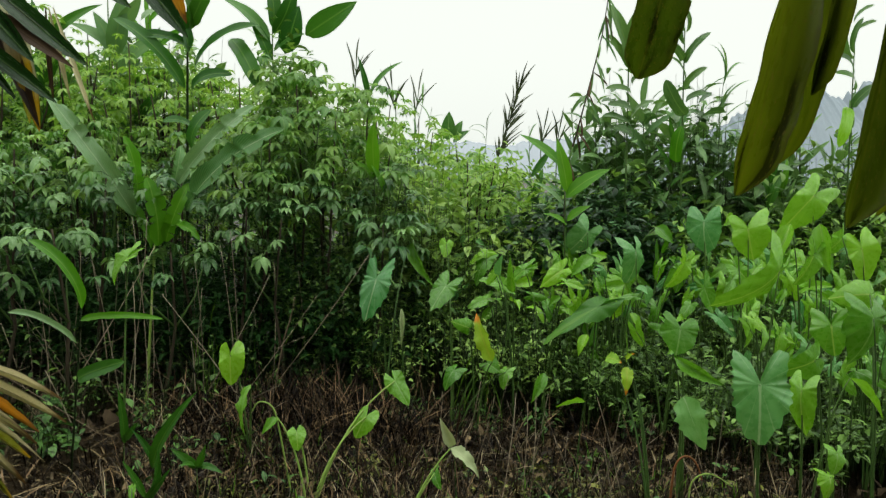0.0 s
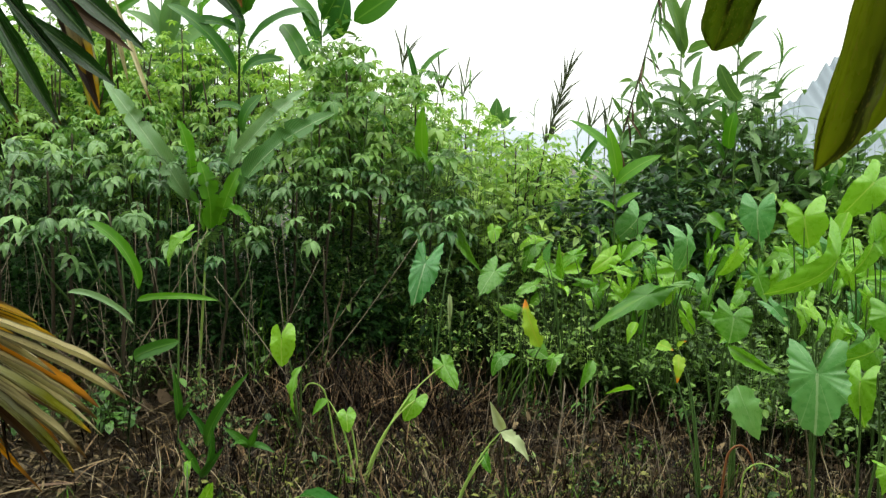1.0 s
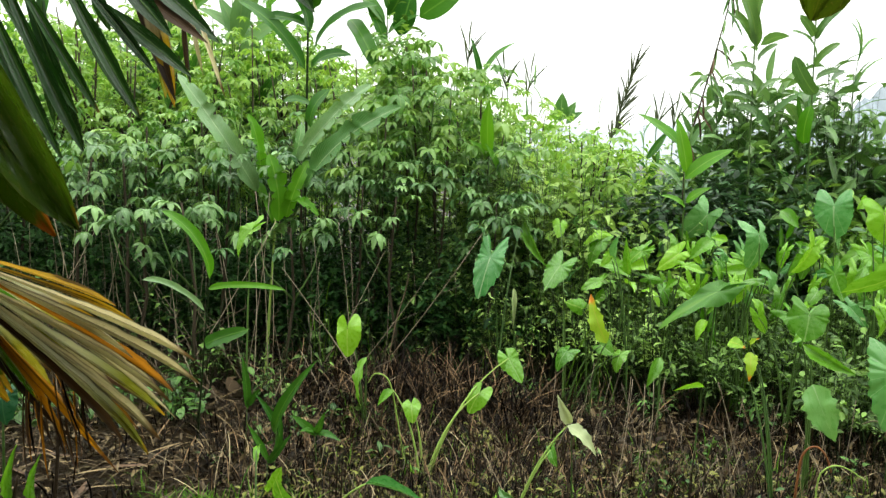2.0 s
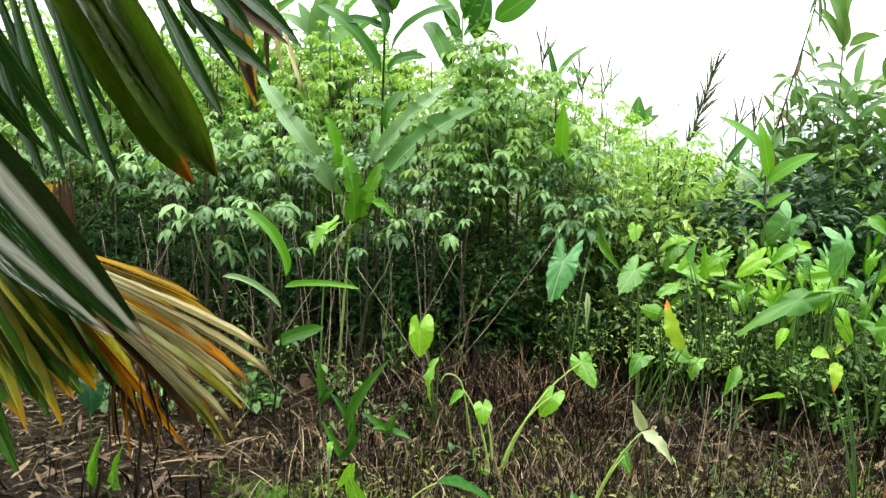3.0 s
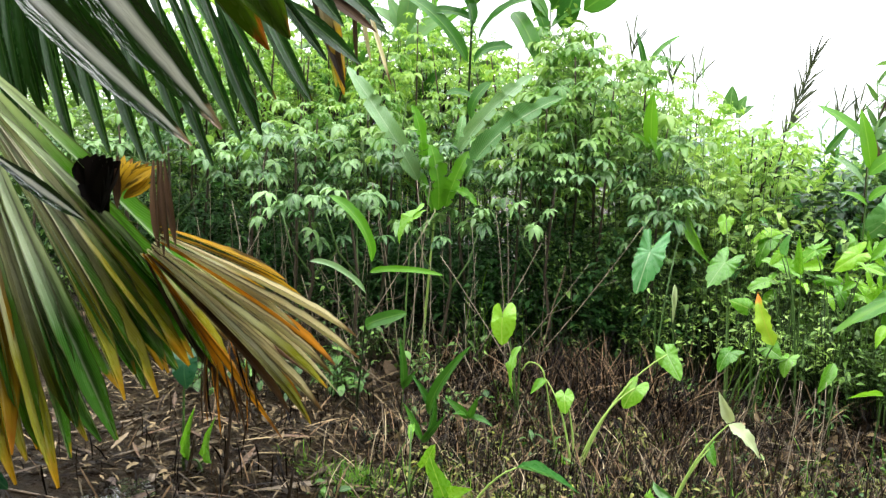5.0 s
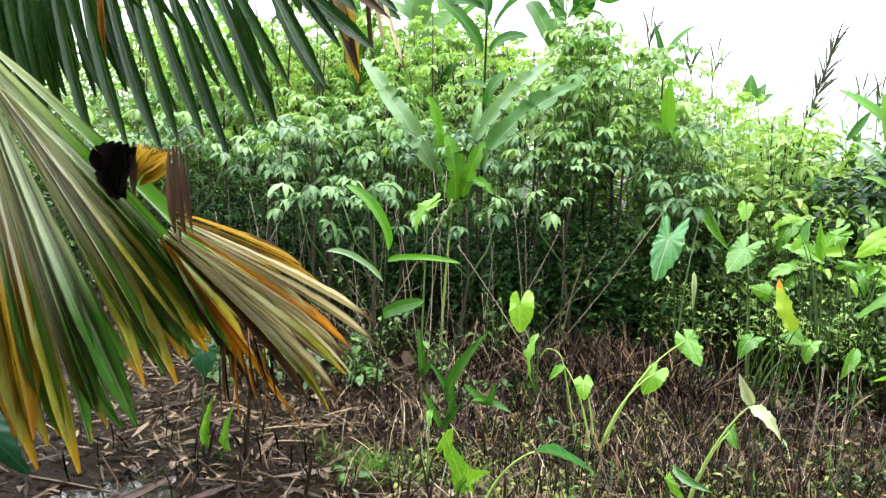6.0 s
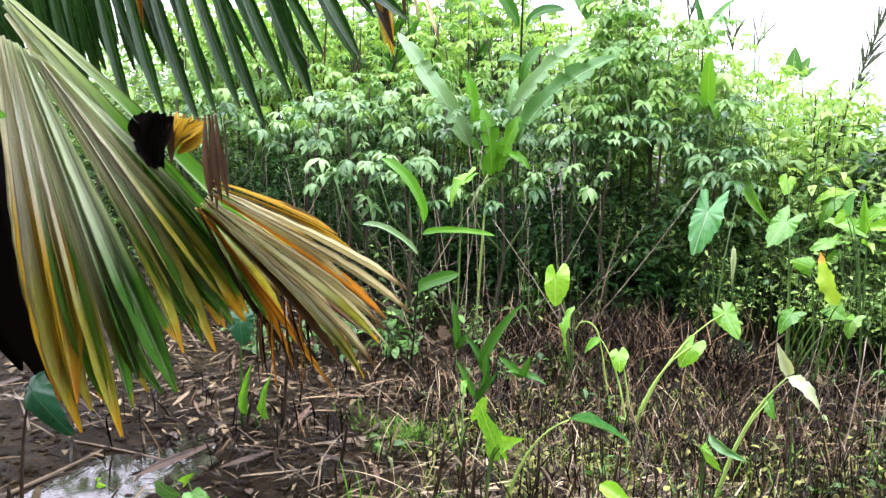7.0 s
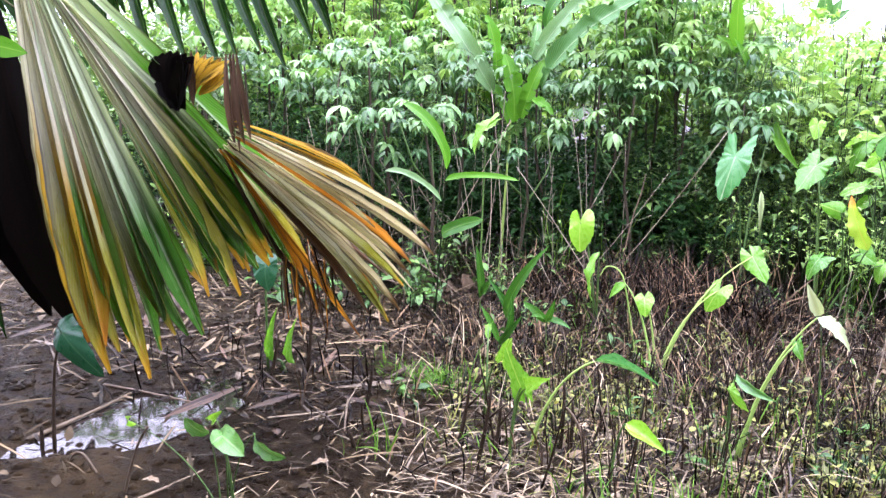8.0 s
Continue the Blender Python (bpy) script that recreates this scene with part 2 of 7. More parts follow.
M_PALM_OLD = leaf_material("palm_leaflet_yellowing", (0.16, 0.20, 0.012), (0.40, 0.37, 0.03), (0.62, 0.62, 0.45), tip=(0.50, 0.29, 0.015), tip_from=0.90, veins=0.25, rough=0.26, spots=0.4, through_light=0.30, rib_wide=0.07, streak=0.55, gloss=0.9, base=(0.60, 0.61, 0.42), base_to=0.42, rib_mix=0.4, margin=0.7)
M_PALM_GREEN = leaf_material("palm_leaflet_fresh", (0.014, 0.10, 0.006), (0.085, 0.27, 0.014), (0.55, 0.60, 0.42), tip=(0.46, 0.26, 0.02), tip_from=0.97, veins=0.2, rough=0.24, spots=0.25, through_light=0.34, rib_wide=0.06, streak=0.55, gloss=0.9, base=(0.48, 0.58, 0.36), base_to=0.3, rib_mix=0.4, margin=0.7)
M_PALM_GOLD = leaf_material("palm_leaflet_golden", (0.30, 0.17, 0.005), (0.50, 0.32, 0.012), (0.62, 0.52, 0.2), tip=(0.42, 0.18, 0.02), tip_from=0.9, veins=0.2, rough=0.32, spots=0.5, through_light=0.34, streak=0.5, base=(0.62, 0.62, 0.48), base_to=0.36, margin=0.5)
M_PALM_AMBER = leaf_material("palm_leaflet_amber", (0.34, 0.19, 0.008), (0.52, 0.34, 0.015), (0.5, 0.38, 0.10), tip=(0.20, 0.09, 0.02), tip_from=0.95, veins=0.2, rough=0.32, spots=0.8, through_light=0.3, streak=0.9, margin=0.85)
M_PALM_STRAW = leaf_material("palm_leaflet_straw", (0.36, 0.32, 0.17), (0.74, 0.68, 0.46), (0.7, 0.66, 0.5), tip=(0.15, 0.085, 0.03), tip_from=0.86, veins=0.3, rough=0.38, spots=0.5, through_light=0.15, streak=0.7, gloss=0.5, margin=0.7)
M_PALM_BROWN = leaf_material("palm_leaflet_dead", (0.02, 0.011, 0.006), (0.11, 0.062, 0.036), (0.16, 0.10, 0.05), veins=0.25, rough=0.5, spots=0.3, through_light=0.08, streak=0.75)
M_PALM_BLACK = leaf_material("palm_leaflet_black", (0.0015, 0.0012, 0.001), (0.006, 0.004, 0.003), (0.008, 0.005, 0.003), rough=0.55, spots=0.0, through_light=0.01, gloss=0.1, streak=0.6)
M_PALM_RUST = leaf_material("palm_leaflet_rust", (0.34, 0.13, 0.008), (0.52, 0.23, 0.012), (0.42, 0.24, 0.06), tip=(0.16, 0.07, 0.02), tip_from=0.85, veins=0.25, rough=0.40, spots=0.6, through_light=0.28, streak=0.75)
M_SEEDLING = leaf_material("seedling_leaf", (0.02, 0.11, 0.012), (0.10, 0.30, 0.035), (0.34, 0.48, 0.2), veins=0.65, rough=0.3, spots=0.2, through_light=0.3, gloss=0.5)
M_STEM = rough_material("green_stem", (0.022, 0.055, 0.012), (0.09, 0.16, 0.035), 14, 0.45, 0.15, stretch=(1, 1, 0.2))
M_STEM_DARK = rough_material("thin_dark_stem", (0.006, 0.012, 0.004), (0.03, 0.05, 0.015), 14, 0.5, 0.15, stretch=(1, 1, 0.2), gloss=0.08)
M_STEM_PALE = rough_material("pale_green_stem", (0.16, 0.27, 0.05), (0.28, 0.40, 0.09), 14, 0.42, 0.12, stretch=(1, 1, 0.2))
M_WOOD = rough_material("cassava_stem", (0.012, 0.009, 0.006), (0.075, 0.06, 0.04), 25, 0.7, 0.5, stretch=(1, 1, 0.3), gloss=0.06)
M_STALK = rough_material("black_wet_stalk", (0.012, 0.009, 0.006), (0.05, 0.035, 0.022), 30, 0.42, 0.5, stretch=(1, 1, 0.3), gloss=0.05)
M_STRAW = rough_material("dry_straw", (0.003, 0.0017, 0.001), (0.28, 0.185, 0.10), 12, 0.5, 0.3, island=True, rnd=0.95, gloss=0.06, bias=6.2)
M_STRAW_PALE = rough_material("bleached_straw", (0.05, 0.036, 0.022), (0.46, 0.37, 0.215), 12, 0.5, 0.3, island=True, rnd=0.9, gloss=0.3, bias=1.8)
M_SPROUT = leaf_material("yellow_green_sprout", (0.05, 0.06, 0.012), (0.30, 0.32, 0.07), (0.3, 0.35, 0.08), rough=0.36, island=True, bias=1.3, spots=0.0, gloss=0.3)
M_LITTER = rough_material("leaf_litter", (0.006, 0.004, 0.0025), (0.27, 0.20, 0.105), 9, 0.45, 0.4, island=True, rnd=0.85, gloss=0.08, bias=3.6)
# darker copy of the litter: shade under the plants put into its colour
M_LITTER_SHADE = rough_material("leaf_litter_shade_dark", (0.003, 0.002, 0.0012), (0.12, 0.085, 0.05), 9, 0.6, 0.4, island=True, rnd=0.85, gloss=0.04, bias=2.5)
M_STICK = rough_material("wet_stick", (0.03, 0.022, 0.014), (0.20, 0.15, 0.095), 15, 0.5, 0.4, rnd=0.6)
M_CANE_DRY = rough_material("dry_cane", (0.07, 0.055, 0.04), (0.44, 0.36, 0.26), 15, 0.5, 0.4, rnd=0.6)
M_RACHIS = rough_material("palm_stalk", (0.05, 0.07, 0.02), (0.16, 0.14, 0.05), 18, 0.4, 0.2)
M_TRUNK = rough_material("palm_trunk_fibre", (0.012, 0.009, 0.006), (0.06, 0.04, 0.025), 30, 0.75, 0.9, stretch=(1, 1, 0.25))
# rain mist is put into these pale blue-grey hill colours
M_HILL = rough_material("hill_woods_hazed", (0.27, 0.30, 0.34), (0.33, 0.36, 0.40), 0.03, 0.95, 0.0)
M_HILL_NEAR = rough_material("hill_trees_hazed", (0.17, 0.20, 0.23), (0.23, 0.27, 0.30), 0.06, 0.95, 0.0)


def ground_material():
    m, n, l, b, out = nodes_of("wet_mud")
    tc = n.new("ShaderNodeTexCoord")
    def noise_of(scale, detail=8.0, r=0.6):
        t = n.new("ShaderNodeTexNoise")
        t.inputs["Scale"].default_value, t.inputs["Detail"].default_value, t.inputs["Roughness"].default_value = scale, detail, r
        l.new(tc.outputs["Object"], t.inputs["Vector"])
        return t.outputs["Fac"]
    patches, clods, grit = noise_of(0.9), noise_of(11.0, 10.0, 0.72), noise_of(70.0, 5.0, 0.7)
    r1 = ramp(n, [(0.32, (0.005, 0.0028, 0.0012)), (0.5, (0.018, 0.0112, 0.0046)), (0.66, (0.095, 0.064, 0.027))])
    l.new(mathn(n, l, "ADD", mathn(n, l, "MULTIPLY", patches, 0.45), mathn(n, l, "MULTIPLY", clods, 0.55)), r1.inputs[0])
    col = mixer(n, l, mathn(n, l, "MULTIPLY", grit, 0.5), r1.outputs[0], (0.020, 0.0125, 0.0055))
    l.new(col, b.inputs["Base Color"])
    r2 = ramp(n, [(0.36, (0.12, 0.12, 0.12)), (0.6, (0.6, 0.6, 0.6))])
    l.new(mathn(n, l, "ADD", mathn(n, l, "MULTIPLY", patches, 0.5), mathn(n, l, "MULTIPLY", clods, 0.5)), r2.inputs[0])
    l.new(r2.outputs[0], b.inputs["Roughness"])
    b.inputs["Specular IOR Level"].default_value = 0.09
    bump = n.new("ShaderNodeBump")
    bump.inputs["Strength"].default_value, bump.inputs["Distance"].default_value = 1.0, 0.05
    l.new(mathn(n, l, "ADD", clods, mathn(n, l, "MULTIPLY", grit, 0.7)), bump.inputs["Height"])
    l.new(bump.outputs[0], b.inputs["Normal"])
    return m


def water_material():
    m, n, l, b, out = nodes_of("rain_puddle")
    b.inputs["Base Color"].default_value = (0.05, 0.036, 0.026, 1)
    b.inputs["Roughness"].default_value = 0.12
    b.inputs["IOR"].default_value = 1.33
    b.inputs["Coat Weight"].default_value = 1.0
    b.inputs["Coat IOR"].default_value = 1.6
    b.inputs["Coat Roughness"].default_value = 0.05
    tc = n.new("ShaderNodeTexCoord")
    v = n.new("ShaderNodeTexVoronoi")
    v.inputs["Scale"].default_value = 26.0
    l.new(tc.outputs["Object"], v.inputs["Vector"])
    rings = mathn(n, l, "SINE", mathn(n, l, "MULTIPLY", v.outputs["Distance"], 26.0))
    no = n.new("ShaderNodeTexNoise")
    no.inputs["Scale"].default_value, no.inputs["Detail"].default_value = 42.0, 6.0
    l.new(tc.outputs["Object"], no.inputs["Vector"])
    bump = n.new("ShaderNodeBump")
    bump.inputs["Strength"].default_value, bump.inputs["Distance"].default_value = 1.0, 0.06
    l.new(mathn(n, l, "ADD", mathn(n, l, "MULTIPLY", rings, 0.4), no.outputs["Fac"]), bump.inputs["Height"])
    l.new(bump.outputs[0], b.inputs["Normal"])
    return m


M_PALM_RUST_BARK = rough_material("rusty_dead_stalk", (0.10, 0.035, 0.012), (0.26, 0.11, 0.04), 20, 0.5, 0.4)
M_LIGHT_BLOCK = rough_material("light_block_boards", (0.06, 0.045, 0.032), (0.16, 0.12, 0.085), 6, 0.8, 0.4, stretch=(1, 1, 0.15))
M_GROUND, M_WATER = ground_material(), water_material()

# ---- small geometry kit: a piece is (vertices, faces, uvs per vertex) ----
UP = Vector((0, 0, 1))


def slope(x, y):
    """Height of the ground: it falls gently to the right."""
    return -0.05 * x - 0.016 * y - 0.008 if abs(x) < 12 and y < 25 else -0.05 * max(-12, min(12, x)) - 0.016 * min(y, 25) - 0.008


def ground_z(x, y):
    n1 = noise.noise((x * 0.7, y * 0.7, 0)) * 0.04 + noise.noise((x * 2.3, y * 2.3, 5)) * 0.022
    a, b = (x + 2.74) * 0.27 + (y - 2.18) * 0.96, (y - 2.18) * 0.27 - (x + 2.74) * 0.96
    hollow = math.exp(-(a / 0.5) ** 2 - (b / 0.22) ** 2)
    return slope(x, y) + n1 * (1 - hollow) + (noise.noise((x * 8, y * 8, 9)) * 0.014 - 0.035) * hollow


PROFILES = {
    "lance": lambda u: math.sin(math.pi * min(1, u ** 0.75)) ** 0.8 if u < 1 else 0.0,
    "oval": lambda u: max(0.0, math.sin(math.pi * u)) ** 0.62,
    "paddle": lambda u: min(1.0, (u / 0.16)) ** 0.6 * max(0.0, 1 - max(0, (u - 0.62) / 0.38) ** 2.2) ** 0.6,
    "strap": lambda u: min(1.0, 0.45 + u * 1.8) * max(0.0, 1 - max(0, (u - 0.55) / 0.45) ** 2),
    "drop": lambda u: max(0.0, math.sin(math.pi * u ** 0.62)) ** 0.9,
    "palm": lambda u: min(1.0, 0.25 + u * 1.7) * (1.0 if u < 0.55 else max(0.0, 1 - ((u - 0.55) / 0.45) ** 1.9 * 0.95)),
    "fan": lambda u: min(1.0, 0.22 + u * 1.5) * (1.0 if u < 0.72 else max(0.0, 1 - ((u - 0.72) / 0.28) ** 1.5 * 0.8)),
    "pleat": lambda u: min(1.0, 0.2 + u * 1.4) * (1.0 if u < 0.76 else max(0.0, 1 - ((u - 0.76) / 0.24) ** 1.4 * 0.85)),
    "wide_palm": lambda u: (0.55 + 0.45 * min(1.0, u * 2.5)) * (1.0 - 0.25 * max(0.0, u - 0.4)) * (1.0 if u < 0.84 else max(0.0, 1 - ((u - 0.84) / 0.16) ** 1.7 * 0.9)),
}


def blade(profile="lance", n=8, bend=0.4, fold=0.25, wave=0.0, twist=0.0, m=4, seed=0, jag=0.0, aspect=0.3, tears=0):
    """A leaf blade 1 long and 1 wide (aspect: its true width over length) from the origin along +y; its tip lies on +y again after bending down."""
    rnd = random.Random(seed)
    prof = PROFILES[profile]
    pts, y, z = [], 0.0, 0.0
    for i in range(n + 1):
        u = i / n
        pts.append((u, y, z))
        a = bend * (0.3 + 1.4 * u) - bend * 0.5
        y, z = y + math.cos(a) / n, z - math.sin(a) / n
    ty, tz = pts[-1][1], pts[-1][2]
    ang, ln = math.atan2(tz, ty), math.hypot(ty, tz)
    verts, uvs, faces = [], [], []
    ph = rnd.uniform(0, 6)
    # (side, row): how far the blade is torn in towards its midrib there
    torn = {(rnd.choice((-1, 1)), rnd.randrange(n // 6, n - 2)): rnd.uniform(0.25, 0.7) for _ in range(tears)}
    for row, (u, y, z) in enumerate(pts):
        yy, zz = (y * math.cos(ang) + z * math.sin(ang)) / ln, (-y * math.sin(ang) + z * math.cos(ang)) / ln
        w = max(0.012, 0.5 * prof(u) * (1 + jag * rnd.uniform(-1, 1)))
        tw = twist * u
        for k in range(m + 1):
            s = 2 * k / m - 1
            cut = torn.get((1 if s > 0 else -1, row), 1.0)
            x, dz = s * cut * w * math.cos(fold), aspect * (abs(s) * w * math.sin(fold) + wave * math.sin(u * 17 + ph + s) * s * s * w)
            verts.append((x * math.cos(tw), yy, zz + dz + x * math.sin(tw) * aspect))
            uvs.append((s * 0.5 + 0.5, u))
    for i in range(n):
        for k in range(m):
            a = i * (m + 1) + k
            faces.append((a, a + 1, a + m + 2, a + m + 1))
    return verts, faces, uvs


def heart_blade(sharp=0.0, wave=0.05, droop=0.25, seed=0, rings=6, k=48, fold=0.0, scallop=0.02):
    """A taro blade: stalk joins at the origin, point at y = 1, two rounded lobes behind; about 1 wide."""
    rnd = random.Random(seed)
    key = [(0, 1), (0.05, 0.9), (0.12, 0.73), (0.22, 0.57), (0.36, 0.46), (0.55, 0.41 - 0.04 * sharp), (0.70, 0.47), (0.79, 0.57 + 0.1 * sharp), (0.85, 0.62 + 0.14 * sharp), (0.895, 0.50), (0.94, 0.2), (1, 0.05)]
    def radius(a):
        for (a0, r0), (a1, r1) in zip(key, key[1:]):
            if a <= a1:
                return r0 + (r1 - r0) * (a - a0) / (a1 - a0)
        return 0.05
    verts, uvs, faces = [(0, 0, 0)], [(0.5, 0)], []
    ph, skew = rnd.uniform(0, 6), rnd.uniform(-0.14, 0.14)
    for j in range(1, rings + 1):
        f = j / rings
        for i in range(k):
            th = 2 * math.pi * i / k
            a = abs(th / math.pi if th <= math.pi else 2 - th / math.pi)
            r = radius(a) * (1 + scallop * math.sin(21 * th + ph) + 0.035 * math.sin(4 * th + 2 * ph) + skew * math.sin(th) + rnd.uniform(-0.012, 0.012))
            x, y = math.sin(th) * r * f, math.cos(th) * r * f
            z = -droop * (r * f) ** 2 + wave * (math.sin(9 * th + ph) + math.sin(14 * th - 2 * ph)) * f ** 3 + 0.07 * math.sin(3 * th + ph) * f * f + fold * abs(x)
            verts.append((x, y, z))
            uvs.append(((th / (2 * math.pi) + 0.5) % 1.0, f))
    for i in range(k):
        faces.append((0, 1 + i, 1 + (i + 1) % k))
        for j in range(rings - 1):
            a, b2 = 1 + j * k, 1 + (j + 1) * k
            faces.append((a + i, b2 + i, b2 + (i + 1) % k, a + (i + 1) % k))
    return verts, faces, uvs


def tube(points, r0, r1, sides=6):
    """A tapered round stem along the points, closed at its end."""
    verts, faces, uvs = [], [], []
    pts = [Vector(p) for p in points]
    for i, p in enumerate(pts):
        d = (pts[min(i + 1, len(pts) - 1)] - pts[max(i - 1, 0)])
        d = d.normalized() if d.length > 1e-9 else UP
        side = d.cross(Vector((0.31, 0.95, 0.05))).normalized()
        up2 = d.cross(side)
        r = r0 + (r1 - r0) * i / (len(pts) - 1)
        for k in range(sides):
            a = 2 * math.pi * k / sides
            verts.append(tuple(p + side * math.cos(a) * r + up2 * math.sin(a) * r))
            uvs.append((k / sides, i / (len(pts) - 1)))
    for i in range(len(pts) - 1):
        for k in range(sides):
            a, b2 = i * sides, (i + 1) * sides
            faces.append((a + k, a + (k + 1) % sides, b2 + (k + 1) % sides, b2 + k))
    faces.append(tuple(range((len(pts) - 1) * sides, len(pts) * sides)))
    faces.append(tuple(reversed(range(sides))))
    return verts, faces, uvs


def arc(a, b, sag=0.0, n=8, lift=0.0, side=(0, 0, 0)):
    """Points from a to b that bow by sag upward in the middle, leaving a upright by lift."""
    a, b = Vector(a), Vector(b)
    c = (a + b) / 2 + Vector((0, 0, sag)) + Vector(side)
    c = c.lerp(Vector((a.x, a.y, b.z)), lift)
    return [(a * (1 - t) ** 2 + c * 2 * t * (1 - t) + b * t * t) for t in (i / n for i in range(n + 1))]


def moved(piece, m):
    v, f, uv = piece
    return [tuple(m @ Vector(p)) for p in v], f, uv


def mesh_of(name, pieces, mats):
    """One mesh from (piece, material index) pairs."""
    verts, faces, uvs, idx = [], [], [], []
    for (v, f, uv), mi in pieces:
        o = len(verts)
        verts += v
        uvs += uv
        faces += [tuple(i + o for i in face) for face in f]
        idx += [mi] * len(f)
    me = bpy.data.meshes.new(name)
    me.from_pydata(verts, [], faces)
    lay = me.uv_layers.new(name="UVMap")
    loops = np.empty(len(me.loops), dtype=np.int32)
    me.loops.foreach_get("vertex_index", loops)
    lay.data.foreach_set("uv", np.array(uvs, dtype=np.float32)[loops].ravel())
    me.polygons.foreach_set("material_index", np.array(idx, dtype=np.int32))
    me.polygons.foreach_set("use_smooth", np.ones(len(faces), dtype=bool))
    for mt in mats:
        me.materials.append(mt)
    me.update()
    return me


def thing(name, at, label, category, group="", kind=""):
    """An empty at a thing's base, to hold its parts."""
    e = new(name)
    e.empty_display_size = 0.05
    e.matrix_basis = Matrix.Translation(at)
    e["at"] = tuple(at)
    return tagged(e, label, category, group, kind)


def part(name, me, parent, m=None, label="", mat=None):
    """A mesh under a thing or part; m is its pose in the world."""
    if isinstance(me, tuple):
        me = mesh_of(name, [(me, 0)], [mat])
    ob = new(name, me)
    ob.parent = parent
    top = parent
    if parent.parent:
        ob.matrix_parent_inverse = (Matrix.Translation(tuple(parent.parent["at"])) @ parent.matrix_parent_inverse @ parent.matrix_basis).inverted()
    else:
        ob.matrix_parent_inverse = Matrix.Translation(tuple(top["at"])).inverted()
    ob.matrix_basis = m if m is not None else Matrix.Identity(4)
    if label:
        tagged(ob, label)
    return ob


def stuff(name, pieces_mesh, label, category):
    return tagged(new(name, pieces_mesh), label, category, kind="stuff")


def blade_pose(base, tip, width, face=(0, -1, 0.6)):
    """The pose that lays a blade 1 by 1 from base to tip, that wide, its upper side towards face."""
    base, tip = Vector(base), Vector(tip)
    y = tip - base
    ln = y.length
    y.normalize()
    z = Vector(face)
    z = (z - y * z.dot(y))
    z = z.normalized() if z.length > 1e-3 else y.orthogonal().normalized()
    x = y.cross(z)
    m = Matrix((x * width, y * ln, z * ln)).transposed().to_4x4()
    m.translation = base
    return m


def scatter_mesh(name, template, poses, mats):
    """Many copies of one piece joined into one mesh, fast."""
    v, f, uv = template
    v = np.c_[np.array(v, dtype=np.float64), np.ones(len(v))]
    ms = np.array([[list(r) for r in m] for m in poses])
    allv = np.einsum("nij,kj->nki", ms, v)[:, :, :3].reshape(-1, 3)
    nv, nn = len(v), len(poses)
    sizes = np.array([len(x) for x in f], dtype=np.int32)
    flat = np.concatenate([np.array(x, dtype=np.int64) for x in f])
    loops = (flat[None, :] + (np.arange(nn) * nv)[:, None]).ravel().astype(np.int32)
    starts = np.concatenate([[0], np.cumsum(np.tile(sizes, nn))[:-1]]).astype(np.int32)
    me = bpy.data.meshes.new(name)
    me.vertices.add(len(allv))
    me.vertices.foreach_set("co", allv.astype(np.float32).ravel())
    me.loops.add(len(loops))
    me.loops.foreach_set("vertex_index", loops)
    me.polygons.add(len(starts))
    me.polygons.foreach_set("loop_start", starts)
    me.polygons.foreach_set("use_smooth", np.ones(len(starts), dtype=bool))
    me.update(calc_edges=True)
    lay = me.uv_layers.new(name="UVMap")
    lay.data.foreach_set("uv", np.array(uv, dtype=np.float32)[loops % nv].ravel())
    for mt in mats:
        me.materials.append(mt)
    me.validate()
    return me


def turn_pose(p, yaw, pitch, roll, sx, sy, sz=None):
    """A pose at p: yaw about z, pitch up from level along +y, roll about itself, scaled."""
    m = Matrix.Translation(p) @ Matrix.Rotation(yaw, 4, "Z") @ Matrix.Rotation(pitch, 4, "X") @ Matrix.Rotation(roll, 4, "Y")
    return m @ Matrix.Diagonal((sx, sy, sz or sy, 1))


R = random.Random(11)

# ---- the ground, one sheet to the horizon ----
def spaced(lo, hi, near_lo, near_hi, step, n):
    near = list(np.arange(near_lo, near_hi, step))
    def far(start, end):
        return [start + (end - start) * ((i / n) ** 3) for i in range(1, n + 1)]
    return sorted(far(near_lo, lo)) + near + far(near[-1], hi)


gx, gy = spaced(-900, 900, -6.5, 5.0, 0.09, 14), spaced(-300, 900, -0.6, 8.5, 0.09, 14)
gv = [(x, y, ground_z(x, y) if abs(x) < 12 and -3 < y < 25 else slope(x, y)) for y in gy for x in gx]
nx = len(gx)
gf = [(j * nx + i, j * nx + i + 1, (j + 1) * nx + i + 1, (j + 1) * nx + i) for j in range(len(gy) - 1) for i in range(nx - 1)]
ground = tagged(new("ground", mesh_of("ground", [((gv, gf, [(p[0], p[1]) for p in gv]), 0)], [M_GROUND])), "wet brown mud with dead leaves and clods", "ground", kind="structure")


